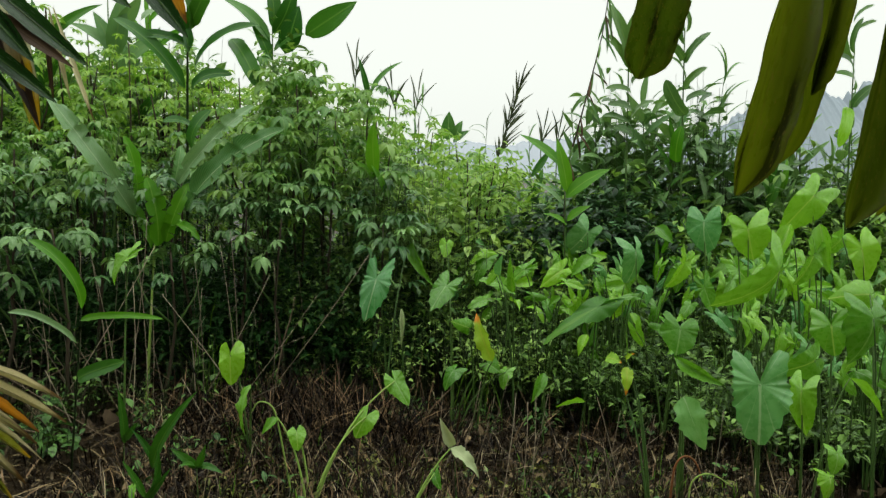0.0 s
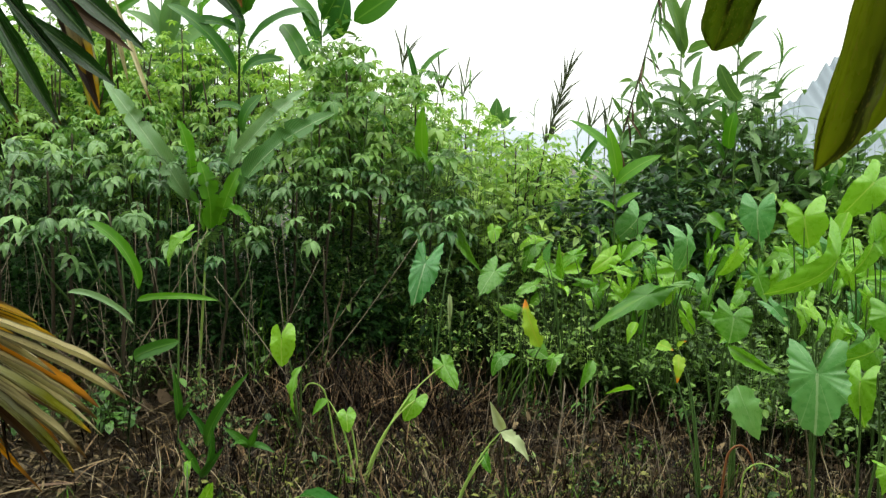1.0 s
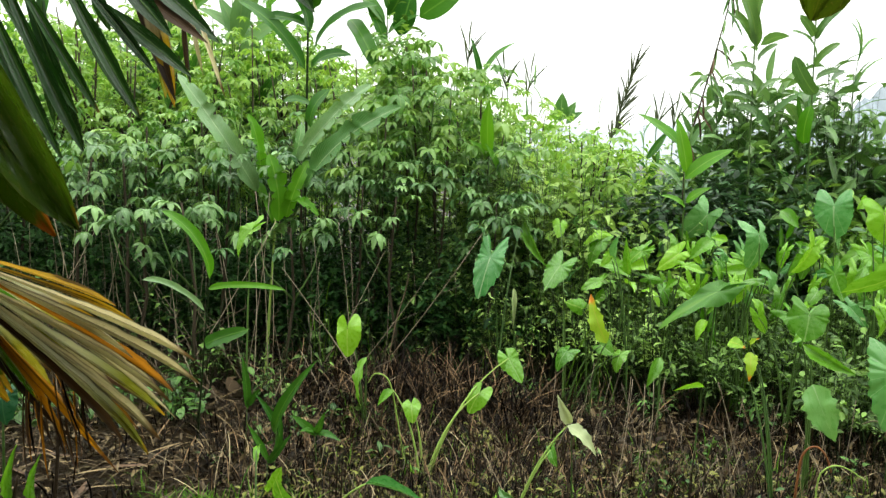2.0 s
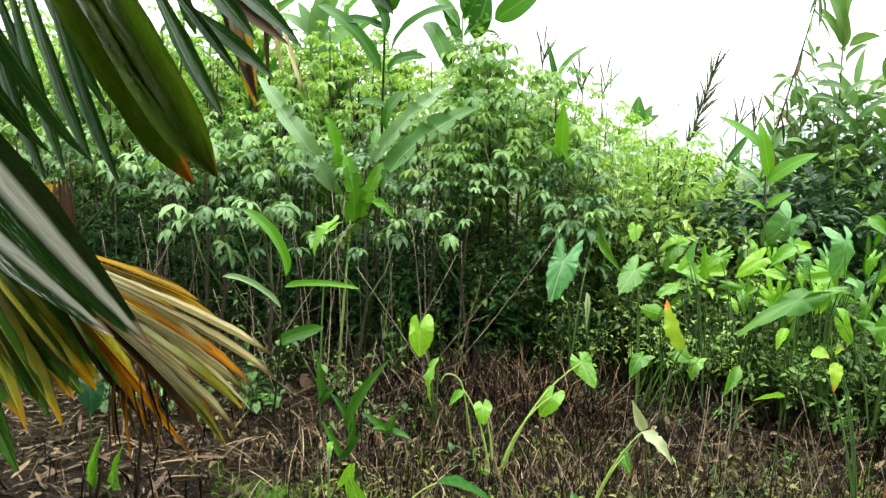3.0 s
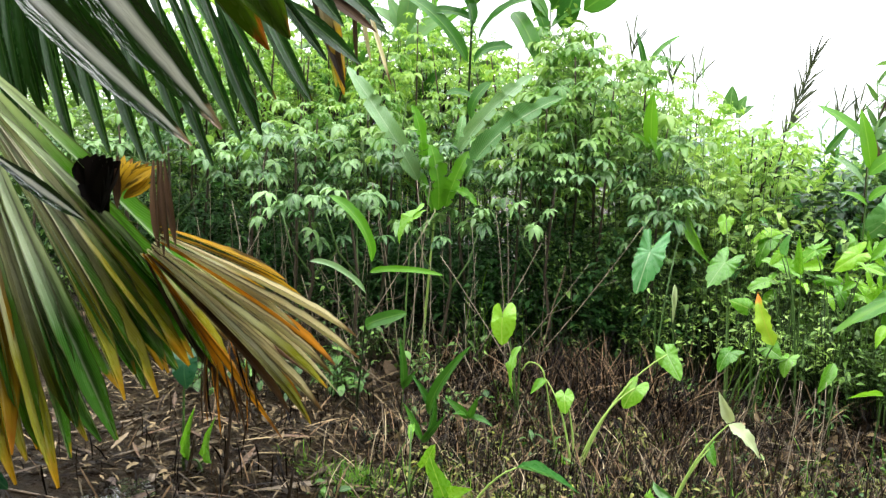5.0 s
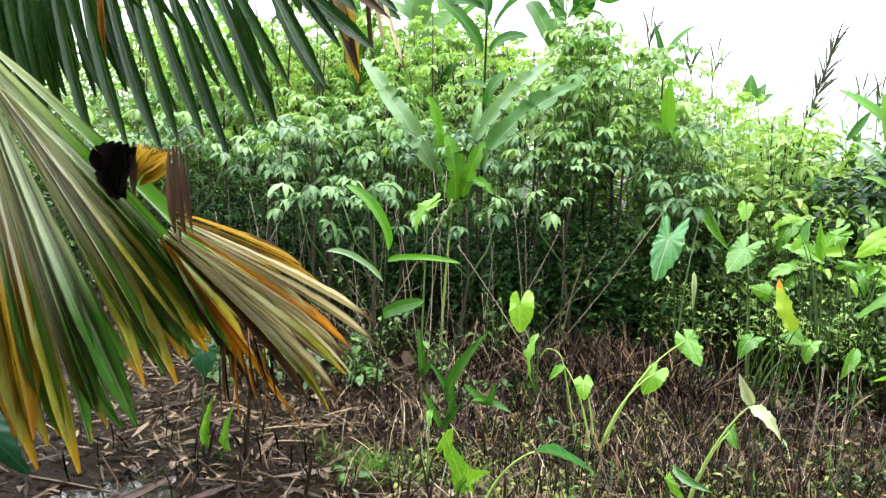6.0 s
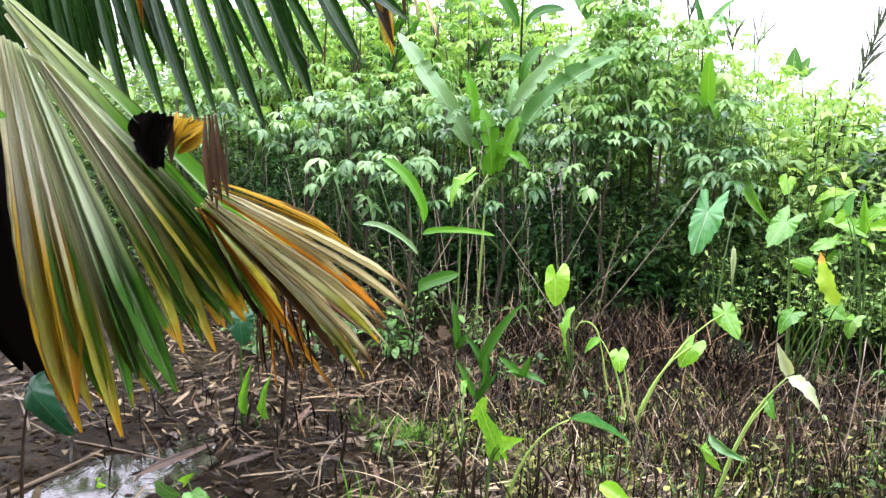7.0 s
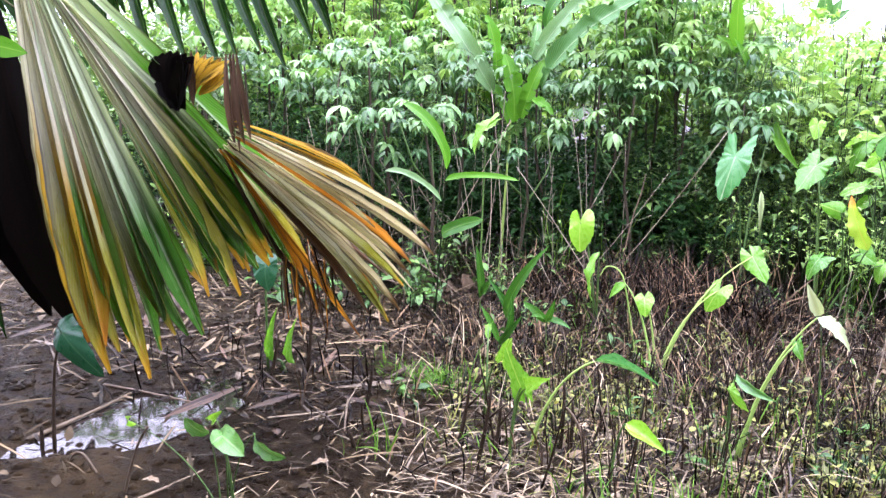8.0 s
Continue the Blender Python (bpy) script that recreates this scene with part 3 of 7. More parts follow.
def puddle(cx, cy, rx, ry, turn, seed, rise=0.012):
    """A shallow rain puddle with a ragged outline, level, in a hollow of the mud."""
    rr = random.Random(seed)
    z = slope(cx, cy) + rise
    v, f = [(0, 0, 0.0)], []
    k = 40
    for i in range(k):
        a = 2 * math.pi * i / k
        r = 1 + 0.32 * noise.noise((math.cos(a) * 1.7, math.sin(a) * 1.7, seed)) + rr.uniform(-0.08, 0.08)
        v.append((math.cos(a) * rx * r, math.sin(a) * ry * r, 0))
    f = [(0, 1 + i, 1 + (i + 1) % k) for i in range(k)]
    me = mesh_of("water", [((v, f, [(p[0], p[1]) for p in v]), 0)], [M_WATER])
    ob = new("water", me)
    ob.matrix_basis = Matrix.Translation((cx, cy, z)) @ Matrix.Rotation(turn, 4, "Z")
    return tagged(ob, "shallow rain puddle shining on the mud", "puddle", kind="structure")


puddle(-2.77, 2.16, 0.82, 0.30, 1.22, 3, -0.015)


def hill(name, x0, x1, y, tall, seed, material, label, rough=1.0):
    """A far wooded ridge, as a bumpy slope that rises to an uneven crest."""
    v, f = [], []
    n, rows = 900, 5
    for j in range(rows + 1):
        for i in range(n + 1):
            x = x0 + (x1 - x0) * i / n
            edge = min(1, min(i, n - i) / (n * 0.22))
            crest = tall * edge * (0.62 + 0.35 * noise.noise((x * 0.006, seed, 0)) + 0.07 * rough * noise.noise((x * 0.04, seed, 2)) + 0.035 * rough * noise.noise((x * 0.15, seed, 4)) + 0.022 * rough * noise.noise((x * 0.45, seed, 6)))
            v.append((x, y + 60 * j / rows + 6 * noise.noise((x * 0.05, j, seed)), -2 + max(0.0, crest) * (j / rows) ** 0.8))
    for j in range(rows):
        for i in range(n):
            a = j * (n + 1) + i
            f.append((a, a + 1, a + n + 2, a + n + 1))
    return tagged(new(name, mesh_of(name, [((v, f, [(p[0], p[2]) for p in v]), 0)], [material])), label, "hill", kind="structure")


hill("backdrop", -520, 520, 640, 52, 3.3, M_HILL, "wooded hill, rain mist put into its pale colour")
hill("backdrop_trees", 60, 420, 330, 72, 7.9, M_HILL_NEAR, "hill with tall trees, mist put into its colour", 2.2)

def slab(name, lo, hi, material, label):
    """A plain box between two corners."""
    (x0, y0, z0), (x1, y1, z1) = lo, hi
    v = [(x, y, z) for z in (z0, z1) for y in (y0, y1) for x in (x0, x1)]
    f = [(0, 2, 3, 1), (4, 5, 7, 6), (0, 1, 5, 4), (2, 6, 7, 3), (0, 4, 6, 2), (1, 3, 7, 5)]
    ob = tagged(new(name, mesh_of(name, [((v, f, [(p[0], p[2]) for p in v]), 0)], [material])), label, "wall", kind="structure")
    ob.data.polygons.foreach_set("use_smooth", [False] * 6)
    return ob


# unseen board wall and roof behind the camera, added to block sky light
slab("wall_south", (-9, -2.4, -0.3), (9, -2.2, 6.5), M_LIGHT_BLOCK, "plain unseen board wall added to block sky light")
slab("ceiling", (-9, -2.2, 2.95), (9, -0.35, 3.05), M_LIGHT_BLOCK, "plain unseen board roof added to block sky light")

# ---- plants ----
LEAF = {}


def leaf_mesh(kind_of, mat, i):
    """Leaf meshes shared by all plants of a kind."""
    key = (kind_of, mat.name, i)
    if key not in LEAF:
        s = i * 7 + 3
        q = random.Random(s)
        if kind_of == "heart":
            p = heart_blade(q.uniform(0.2, 1.2), q.uniform(0.012, 0.03), q.uniform(0.2, 0.9), s, fold=q.uniform(-0.1, 0.42))
        elif kind_of == "heart_flat":
            p = heart_blade(q.uniform(-1.5, -0.7), q.uniform(0.010, 0.02), q.uniform(0.15, 0.35), s, fold=q.uniform(0.02, 0.14), k=60, scallop=0.016)
        elif kind_of == "seedling":
            p = blade("oval", 14, q.uniform(0.7, 1.2), 0.35, 0.12, q.uniform(-0.3, 0.3), seed=s, jag=0.08, aspect=0.5)
        elif kind_of == "ragged":
            p = blade("drop", 18, q.uniform(0.4, 0.9), 0.35, 0.22, q.uniform(-0.5, 0.5), seed=s, jag=0.17, aspect=0.4)
        elif kind_of == "heart_wavy":
            p = heart_blade(q.uniform(0.4, 1.1), 0.028, q.uniform(0.15, 0.35), s, fold=q.uniform(0.1, 0.35), k=72, scallop=0.05)
        elif kind_of == "folded":
            p = blade("drop", 10, q.uniform(0.2, 0.7), 0.9, 0.12, 0.3, seed=s, jag=0.08, aspect=0.4)
        elif kind_of == "paddle":
            p = blade("paddle", 12, q.uniform(0.3, 0.9), 0.22, 0.05, q.uniform(-0.2, 0.2), seed=s, aspect=0.28)
        elif kind_of == "lance":
            p = blade("lance", 10, q.uniform(0.2, 0.9), 0.3, 0.03, q.uniform(-0.3, 0.3), seed=s, aspect=0.2)
        elif kind_of == "arching":
            p = blade("paddle", 16, q.uniform(0.7, 1.4), 0.3, 0.05, q.uniform(-0.35, 0.35), seed=s, jag=0.02, aspect=0.24)
        elif kind_of == "arch":
            p = blade("strap", 12, q.uniform(1.0, 1.5), 0.45, 0.02, 0.2, seed=s, aspect=0.1)
        elif kind_of == "reed":
            p = blade("strap", 8, q.uniform(0.5, 1.3), 0.5, 0.0, q.uniform(-0.4, 0.4), m=2, seed=s, aspect=0.07)
        elif kind_of == "palm":
            p = blade("palm", 14, q.uniform(0.15, 0.5), 0.75, 0.0, q.uniform(-0.25, 0.25), seed=s, jag=0.05, aspect=0.07)
        elif kind_of == "fan":
            p = blade("fan", 14, q.uniform(0.1, 0.45), 0.85, 0.0, q.uniform(-0.3, 0.3), seed=s, jag=0.05, aspect=0.09)
        elif kind_of == "pleat":
            p = blade("pleat", 20, q.uniform(0.04, 0.2), 0.95, 0.0, q.uniform(-0.25, 0.25), seed=s, jag=0.07, aspect=0.09)
        elif kind_of == "banana":
            p = blade("paddle", 44, q.uniform(0.5, 1.0), 0.3, 0.16, q.uniform(-0.5, 0.5), seed=s, jag=0.05, aspect=0.3, tears=q.randrange(6, 12))
        elif kind_of == "wide_palm":
            p = blade("wide_palm", 16, q.uniform(0.1, 0.3), 0.75, 0.05, q.uniform(-0.2, 0.2), seed=s, jag=0.03, aspect=0.34)
        elif kind_of == "palm_torn":
            p = blade("palm", 12, q.uniform(-0.1, 0.45), 0.8, 0.0, q.uniform(-0.5, 0.5), seed=s, jag=0.07, aspect=0.06)
        else:
            p = blade("oval", 8, 0.5, 0.2, seed=s)
        LEAF[key] = mesh_of("leaf", [(p, 0)], [mat])
    return LEAF[key]


def leaf(parent, kind_of, mat, base, tip, width, face=(0, -1, 0.6), name="leaf", label="", i=None):
    i = R.randrange(9) if i is None else i
    return part(name, leaf_mesh(kind_of, mat, i), parent, blade_pose(base, tip, width, face), label)


def taro(base, leaves, label="taro plant with heart-shaped green leaves", sag=0.12, r=0.0075, stem=None, name="taro_plant"):
    """Taro: each leaf is (where the stalk joins, tip, width, material, kind); stalks rise from one base."""
    bx, by = base[0], base[1]
    z = ground_z(bx, by) - 0.03
    t = thing(name, (bx, by, z), label, "plant", "taro plants")
    for a, tip, w, mat, kd, *facing in leaves:
        off = Vector((R.uniform(-0.02, 0.02), R.uniform(-0.02, 0.02), 0))
        pts = arc(Vector((bx, by, z)) + off, a, sag, 9, 0.45)
        part("stalk", tube(pts, r * 1.2, r * 0.4), t, mat=stem or M_STEM)
        face = Vector(facing[0]) if facing else Vector((R.uniform(-0.9, 0.9), -1, R.uniform(-0.1, 1.2)))
        leaf(t, kd, mat, a, tip, w, face)
    return t


def ginger(base, top, leaves, label, mat=M_GINGER, r=0.012, kd="lance", name="ginger_plant", group="ginger plants", bow=(0, 0, 0), stem=M_STEM):
    """Ginger-like cane: one upright stem, long blades from (joint, tip, width) off both sides."""
    z = ground_z(base[0], base[1]) - 0.03
    b = (base[0], base[1], z)
    t = thing(name, b, label, "plant", group)
    part("stem", tube(arc(b, top, 0, 10, 0.0, bow), r, r * 0.5), t, mat=stem)
    for a, tip, w, *own in leaves:
        face = Vector((0.15 - a[0] * 0.2 + R.uniform(-0.5, 0.5), -0.8, R.uniform(0.3, 1.2)))
        leaf(t, kd, own[0] if own else mat, a, tip, w, face)
    return t


def wild_ginger(x, y, tall, seed, mat=M_GINGER, blade_len=0.55, n=11, lean=0.1, label="tall ginger cane with long pointed leaves", slim=0.16):
    q = random.Random(seed)
    z = ground_z(x, y)
    top = (x + q.uniform(-lean, lean) * tall, y + q.uniform(-0.1, 0.1), z + tall * 0.93)
    leaves = []
    turn = q.uniform(0, 3.1)
    for i in range(n):
        f = 0.3 + 0.7 * (i + 0.5) / n
        a = Vector((x, y, z)).lerp(Vector(top), f)
        d = turn + (math.pi if i % 2 else 0) + q.uniform(-0.9, 0.9)
        up = 0.1 + 1.0 * f + q.uniform(-0.45, 0.35)
        ln = blade_len * q.uniform(0.6, 1.1)
        tip = a + Vector((math.cos(d) * math.cos(up), math.sin(d) * math.cos(up) * 0.7, math.sin(up))) * ln
        leaves.append((a, tip, ln * slim * q.uniform(0.8, 1.25)))
    return ginger((x, y), top, leaves, label, mat)


# cassava: palmate leaves on long stalks, woody stems
def palmate(seed, n=7, rows=5):
    """A cassava leaf 1 across: pointed leaflets spread from the end of its stalk and hanging like an umbrella."""
    q = random.Random(seed)
    pieces = []
    droop = q.uniform(20, 42)
    for i in range(n):
        side = abs(i / (n - 1) - 0.5) * 2
        a = (i / (n - 1) - 0.5) * radians(255) + q.uniform(-0.12, 0.12)
        ln = (0.60 - 0.20 * side) * q.uniform(0.85, 1.08)
        p = blade("lance", rows, q.uniform(0.5, 1.1), 0.42, 0.06, q.uniform(-0.4, 0.4), m=2, seed=seed * 10 + i, aspect=0.42)
        m = Matrix.Rotation(-a, 4, "Z") @ Matrix.Rotation(radians(-droop + q.uniform(-12, 8)), 4, "X") @ Matrix.Diagonal((ln * q.uniform(0.38, 0.46), ln, ln, 1))
        pieces.append(moved(p, m))
    return pieces


def joined(pieces):
    v, f, uv = [], [], []
    for a, b, c in pieces:
        o = len(v)
        v += a
        uv += c
        f += [tuple(i + o for i in face) for face in b]
    return v, f, uv


PALMATE = [palmate(i, 7 if i % 3 else 5) for i in range(9)]
PALMATE_MESH = [mesh_of("leaf", [(p, 0) for p in pc] + [(tube([(0, -0.75, -0.12), (0, -0.35, 0.03), (0, 0, 0)], 0.010, 0.008, 4), 1)], [M_CASSAVA, M_STEM]) for pc in PALMATE]
PALMATE_YOUNG = [mesh_of("leaf", [(p, 0) for p in pc] + [(tube([(0, -0.75, -0.12), (0, -0.35, 0.03), (0, 0, 0)], 0.010, 0.008, 4), 1)], [M_CASSAVA_YOUNG, M_STEM]) for pc in PALMATE]


def cassava_shape(x, y, tall, q, n_leaves, low):
    """Stem points and leaf poses for one cassava plant."""
    z = ground_z(x, y) - 0.03
    top = Vector((x + q.uniform(-0.15, 0.15), y + q.uniform(-0.15, 0.15), z + tall * 0.94))
    mid = Vector((x, y, z)).lerp(top, 0.55) + Vector((q.uniform(-0.08, 0.08), q.uniform(-0.08, 0.08), 0))
    stems = [[Vector((x, y, z)), Vector((x, y, z)).lerp(mid, 0.5) + Vector((q.uniform(-0.03, 0.03), 0, 0)), mid, mid.lerp(top, 0.6), top]]
    for _ in range(q.choice((1, 2, 2))):
        d = q.uniform(0, 6.28)
        e = mid + Vector((math.cos(d) * 0.32, math.sin(d) * 0.32, tall * q.uniform(0.25, 0.42)))
        stems.append([mid, mid.lerp(e, 0.4) + Vector((math.cos(d) * 0.07, math.sin(d) * 0.07, 0)), e])
    poses = []
    for i in range(n_leaves):
        s = q.choice(stems) if q.random() < 0.75 else stems[0]
        f = q.uniform(0.35, 1.0) ** 0.8
        k = f * (len(s) - 1)
        p = s[int(min(k, len(s) - 2))].lerp(s[int(min(k, len(s) - 2)) + 1], k - int(min(k, len(s) - 2)))
        if p.z - z < low * tall:
            p = s[-1]
        size = q.uniform(0.13, 0.28)
        yaw = q.uniform(0, 6.28)
        reach = size * q.uniform(0.7, 1.3)
        out = Vector((-math.sin(yaw) * reach, math.cos(yaw) * reach, q.uniform(-0.02, 0.12)))
        poses.append(turn_pose(p + out, yaw, radians(q.uniform(-30, 12)), radians(q.uniform(-14, 14)), size, size))
    return z, stems, poses


def cassava(x, y, tall, seed, n_leaves=34, low=0.4, label="cassava plant with drooping palmate leaves on woody stems"):
    q = random.Random(seed)
    z, stems, poses = cassava_shape(x, y, tall, q, n_leaves, low)
    t = thing("cassava_plant", (x, y, z), label, "plant", "cassava plants")
    part("stem", tube(stems[0], 0.016, 0.007), t, mat=M_WOOD)
    for s in stems[1:]:
        part("branch", tube(s, 0.009, 0.005, 5), t, mat=M_STEM)
    for m in poses:
        young = m.translation.z - z > 1.55 + 0.5 * q.random()
        part("leaf", (PALMATE_YOUNG if young else PALMATE_MESH)[q.randrange(9)], t, m)
    return t


CROWN = joined(palmate(1, 7, 3))


def cassava_far(x, y, tall, seed, n_leaves=45):
    """A cassava plant deep in the field, its leaves too small to pick apart."""
    q = random.Random(seed)
    z, stems, poses = cassava_shape(x, y, tall, q, n_leaves, 0.45)
    t = thing("cassava_plant", (x, y, z), "cassava plant with light green leaves in a dense field", "plant", "cassava plants")
    part("stem", mesh_of("stem", [(tube(s, 0.016, 0.006, 5), 0) for s in stems], [M_WOOD]), t)
    c = part("crown", scatter_mesh("crown", CROWN, poses, [M_CASSAVA_FAR]), t)
    c["kind"] = "stuff"
    return t

# taro placed one by one
taro((-1.26, 4.70), [((-1.38, 4.70, 0.69), (-1.37, 4.64, 0.52), 0.18, M_TARO_LIME, "heart_flat", (0.05, -1, 0.25)), ((-1.23, 4.60, 0.54), (-1.24, 4.54, 0.24), 0.08, M_TARO, "ragged")], "small taro with one bright heart-shaped leaf")
taro((-0.79, 4.16), [((-0.87, 4.20, 0.39), (-0.85, 4.14, 0.32), 0.11, M_TARO_LIME, "heart_flat", (0.2, -1, 0.3)), ((-1.00, 4.30, 0.44), (-1.07, 4.24, 0.36), 0.08, M_TARO_LIME, "folded", (-0.3, -1, 0.3)), ((-0.38, 4.60, 0.59), (-0.29, 4.54, 0.47), 0.14, M_TARO, "heart_flat", (0.5, -1, 0.2)), ((-0.52, 4.40, 0.43), (-0.58, 4.34, 0.33), 0.14, M_TARO_LIME, "heart_flat", (-0.2, -1, 0.4)), ((-0.82, 4.10, 0.05), (-0.84, 4.04, 0.14), 0.03, M_TARO_LIME, "folded")], "taro with long pale stalks leaning over dead grass", stem=M_STEM_PALE, sag=0.05)
taro((-0.27, 3.35), [((-0.02, 3.50, 0.57), (0.11, 3.44, 0.46), 0.06, M_TARO_PALE, "ragged"), ((-0.09, 3.50, 0.45), (-0.08, 3.44, 0.41), 0.06, M_TARO, "heart"),], "taro stalk with a withered pale folded leaf", stem=M_STEM_PALE, sag=0.0)
taro((0.02, 3.52), [((-0.01, 3.50, 0.58), (-0.07, 3.46, 0.72), 0.08, M_TARO_PALE, "folded"),], "withered pale taro leaf on a bent stalk", r=0.004)
taro((-0.56, 5.80), [((-0.62, 5.65, 1.05), (-0.68, 5.5, 0.79), 0.23, M_TARO_BLUE, "heart_wavy", (0.1, -0.8, 0.8)), ((-0.44, 6.40, 1.27), (-0.25, 6.34, 0.92), 0.13, M_TARO, "folded"),], "taro with a bluish arrow-shaped leaf")
taro((-0.05, 5.85), [((-0.13, 5.7, 1.01), (-0.23, 5.58, 0.87), 0.21, M_TARO, "heart_wavy", (-0.1, -0.8, 0.8)), ((-0.16, 6.50, 1.24), (-0.17, 6.44, 1.14), 0.13, M_TARO_LIME, "heart_flat"),], "taro with small arrow-shaped leaves among weeds")
taro((0.39, 6.00), [((0.36, 6.00, 0.93), (0.33, 5.94, 1.21), 0.10, M_TARO_LIME, "folded"), ((0.26, 6.10, 1.04), (0.28, 6.04, 1.21), 0.14, M_TARO_BLUE, "folded"),], "taro with an upright rolled bright green leaf")
taro((0.10, 5.70), [((0.21, 5.50, 0.52), (0.09, 5.60, 0.84), 0.12, M_TARO_SICK, "ragged"), ((0.04, 5.60, 0.73), (-0.03, 5.54, 0.77), 0.13, M_TARO_LIME, "heart"),], "taro with a yellow and orange dying leaf")
taro((-0.06, 5.60), [((-0.06, 5.60, 0.42), (-0.14, 5.54, 0.34), 0.16, M_TARO, "heart"), ((0.18, 5.70, 0.46), (0.25, 5.64, 0.43), 0.15, M_TARO, "heart"), ((0.31, 5.70, 0.40), (0.27, 5.64, 0.32), 0.13, M_TARO, "heart"),], "low taro with small leaves in shade")
taro((0.59, 5.50), [((0.57, 5.50, 0.45), (0.48, 5.44, 0.25), 0.13, M_TARO, "folded"),], "low taro with a drooping narrow leaf")
taro((0.94, 6.00), [((0.99, 6.00, 0.84), (0.58, 5.85, 0.66), 0.20, M_GINGER, "heart_flat", (-0.1, -0.7, 0.8)), ((0.91, 5.90, 0.65), (0.84, 5.84, 0.50), 0.12, M_TARO_LIME, "folded"),], "taro with a broad dark leaf lying outward")
taro((-0.45, 6.00), [((-0.47, 6.00, 0.79), (-0.46, 5.94, 0.50), 0.06, M_TARO_PALE, "folded"),], "taro with a narrow dry hanging leaf")
taro((-2.17, 5.00), [((-2.12, 5.00, 1.23), (-2.24, 4.94, 1.10), 0.16, M_TARO_LIME, "heart"),], "small taro beneath the cassava leaves")
taro((-1.38, 3.20), [((-1.21, 3.00, 0.37), (-1.16, 2.94, 0.47), 0.07, M_TARO_LIME, "heart"), ((-1.44, 3.40, 0.37), (-1.43, 3.34, 0.34), 0.05, M_TARO_LIME, "heart"),], "seedling taro beside grass", r=0.006)
taro((-1.11, 2.85), [((-1.07, 2.85, 0.31), (-1.12, 2.79, 0.48), 0.10, M_TARO_LIME, "heart_flat", (-0.2, -1, 0.5)), ((-1.05, 2.85, 0.31), (-0.93, 2.79, 0.39), 0.07, M_TARO_LIME, "ragged", (0.2, -1, 0.6))], "short taro with a torn lime-green leaf", r=0.007)
taro((-1.07, 3.00), [((-0.84, 3.10, 0.38), (-0.56, 3.04, 0.34), 0.07, M_TARO_BLUE, "folded", (0.1, -0.6, 1))], "bent taro stalk with a drooping wet leaf", sag=0.08, r=0.008, stem=M_STEM_PALE)
taro((-0.66, 2.75), [((-0.62, 2.75, 0.28), (-0.46, 2.69, 0.22), 0.10, M_TARO_LIME, "folded"),], "low taro with one ragged green leaf", r=0.006)
taro((-0.31, 3.25), [((-0.29, 3.20, 0.38), (-0.13, 3.14, 0.31), 0.07, M_TARO_BLUE, "folded"), ((-0.31, 3.20, 0.31), (-0.28, 3.14, 0.26), 0.06, M_TARO_LIME, "heart"),], "low taro with a bluish leaf", r=0.006)
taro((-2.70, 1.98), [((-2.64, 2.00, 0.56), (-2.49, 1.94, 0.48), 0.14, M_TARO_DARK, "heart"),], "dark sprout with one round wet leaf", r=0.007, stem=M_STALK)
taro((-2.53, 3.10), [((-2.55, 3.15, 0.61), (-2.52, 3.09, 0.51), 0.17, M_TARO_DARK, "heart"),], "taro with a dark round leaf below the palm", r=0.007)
taro((-2.46, 3.15), [((-2.51, 3.15, 0.11), (-2.44, 3.09, 0.42), 0.04, M_TARO_LIME, "folded"), ((-2.39, 3.15, 0.12), (-2.32, 3.09, 0.39), 0.04, M_TARO, "folded"),], "young shoots with upright narrow leaves", r=0.008)
taro((-1.82, 1.95), [((-1.89, 1.95, 0.31), (-1.94, 1.89, 0.38), 0.06, M_SEEDLING, "seedling"), ((-1.85, 1.95, 0.32), (-1.69, 1.89, 0.29), 0.09, M_SEEDLING, "seedling"), ((-1.80, 1.93, 0.33), (-1.81, 1.87, 0.32), 0.07, M_SEEDLING, "seedling"), ((-1.69, 1.95, 0.35), (-1.52, 1.89, 0.32), 0.06, M_SEEDLING, "seedling"), ((-2.23, 1.95, 0.28), (-2.19, 1.89, 0.34), 0.03, M_TARO_LIME, "seedling"), ((-1.88, 1.98, 0.35), (-1.80, 1.92, 0.42), 0.03, M_TARO_LIME, "seedling"),], "seedling with small oval leaves on bare mud", r=0.003, sag=0.03, name="seedling")
taro((1.49, 3.85), [((1.46, 3.85, 0.82), (1.45, 3.75, 0.56), 0.33, M_TARO_BLUE, "heart_wavy", (-0.15, -1, 0.6)),], "large taro with a broad wavy bluish leaf")
taro((1.20, 4.30), [((1.19, 4.20, 0.66), (1.30, 4.14, 0.39), 0.17, M_TARO_BLUE, "ragged"),], "taro with a wavy leaf turned edge-on")
taro((1.07, 4.30), [((0.94, 4.50, 0.74), (0.93, 4.44, 0.59), 0.07, M_TARO_SICK, "ragged"), ((0.84, 4.60, 0.77), (0.92, 4.54, 0.75), 0.08, M_TARO_SICK, "ragged"), ((0.94, 4.50, 0.77), (0.97, 4.44, 0.83), 0.04, M_TARO_SICK, "ragged"),], "old taro with thick stalks and yellowing leaves", r=0.0065)
taro((1.32, 4.70), [((1.28, 4.70, 0.93), (1.26, 4.64, 0.79), 0.29, M_TARO, "heart"), ((1.23, 4.60, 0.78), (1.50, 4.54, 0.64), 0.12, M_TARO, "folded"),], "taro with a wide two-lobed leaf")
taro((2.07, 7.00), [((2.01, 7.00, 1.44), (2.00, 6.94, 1.19), 0.36, M_TARO_BLUE, "heart"),], "taro with a tall bluish heart-shaped leaf")
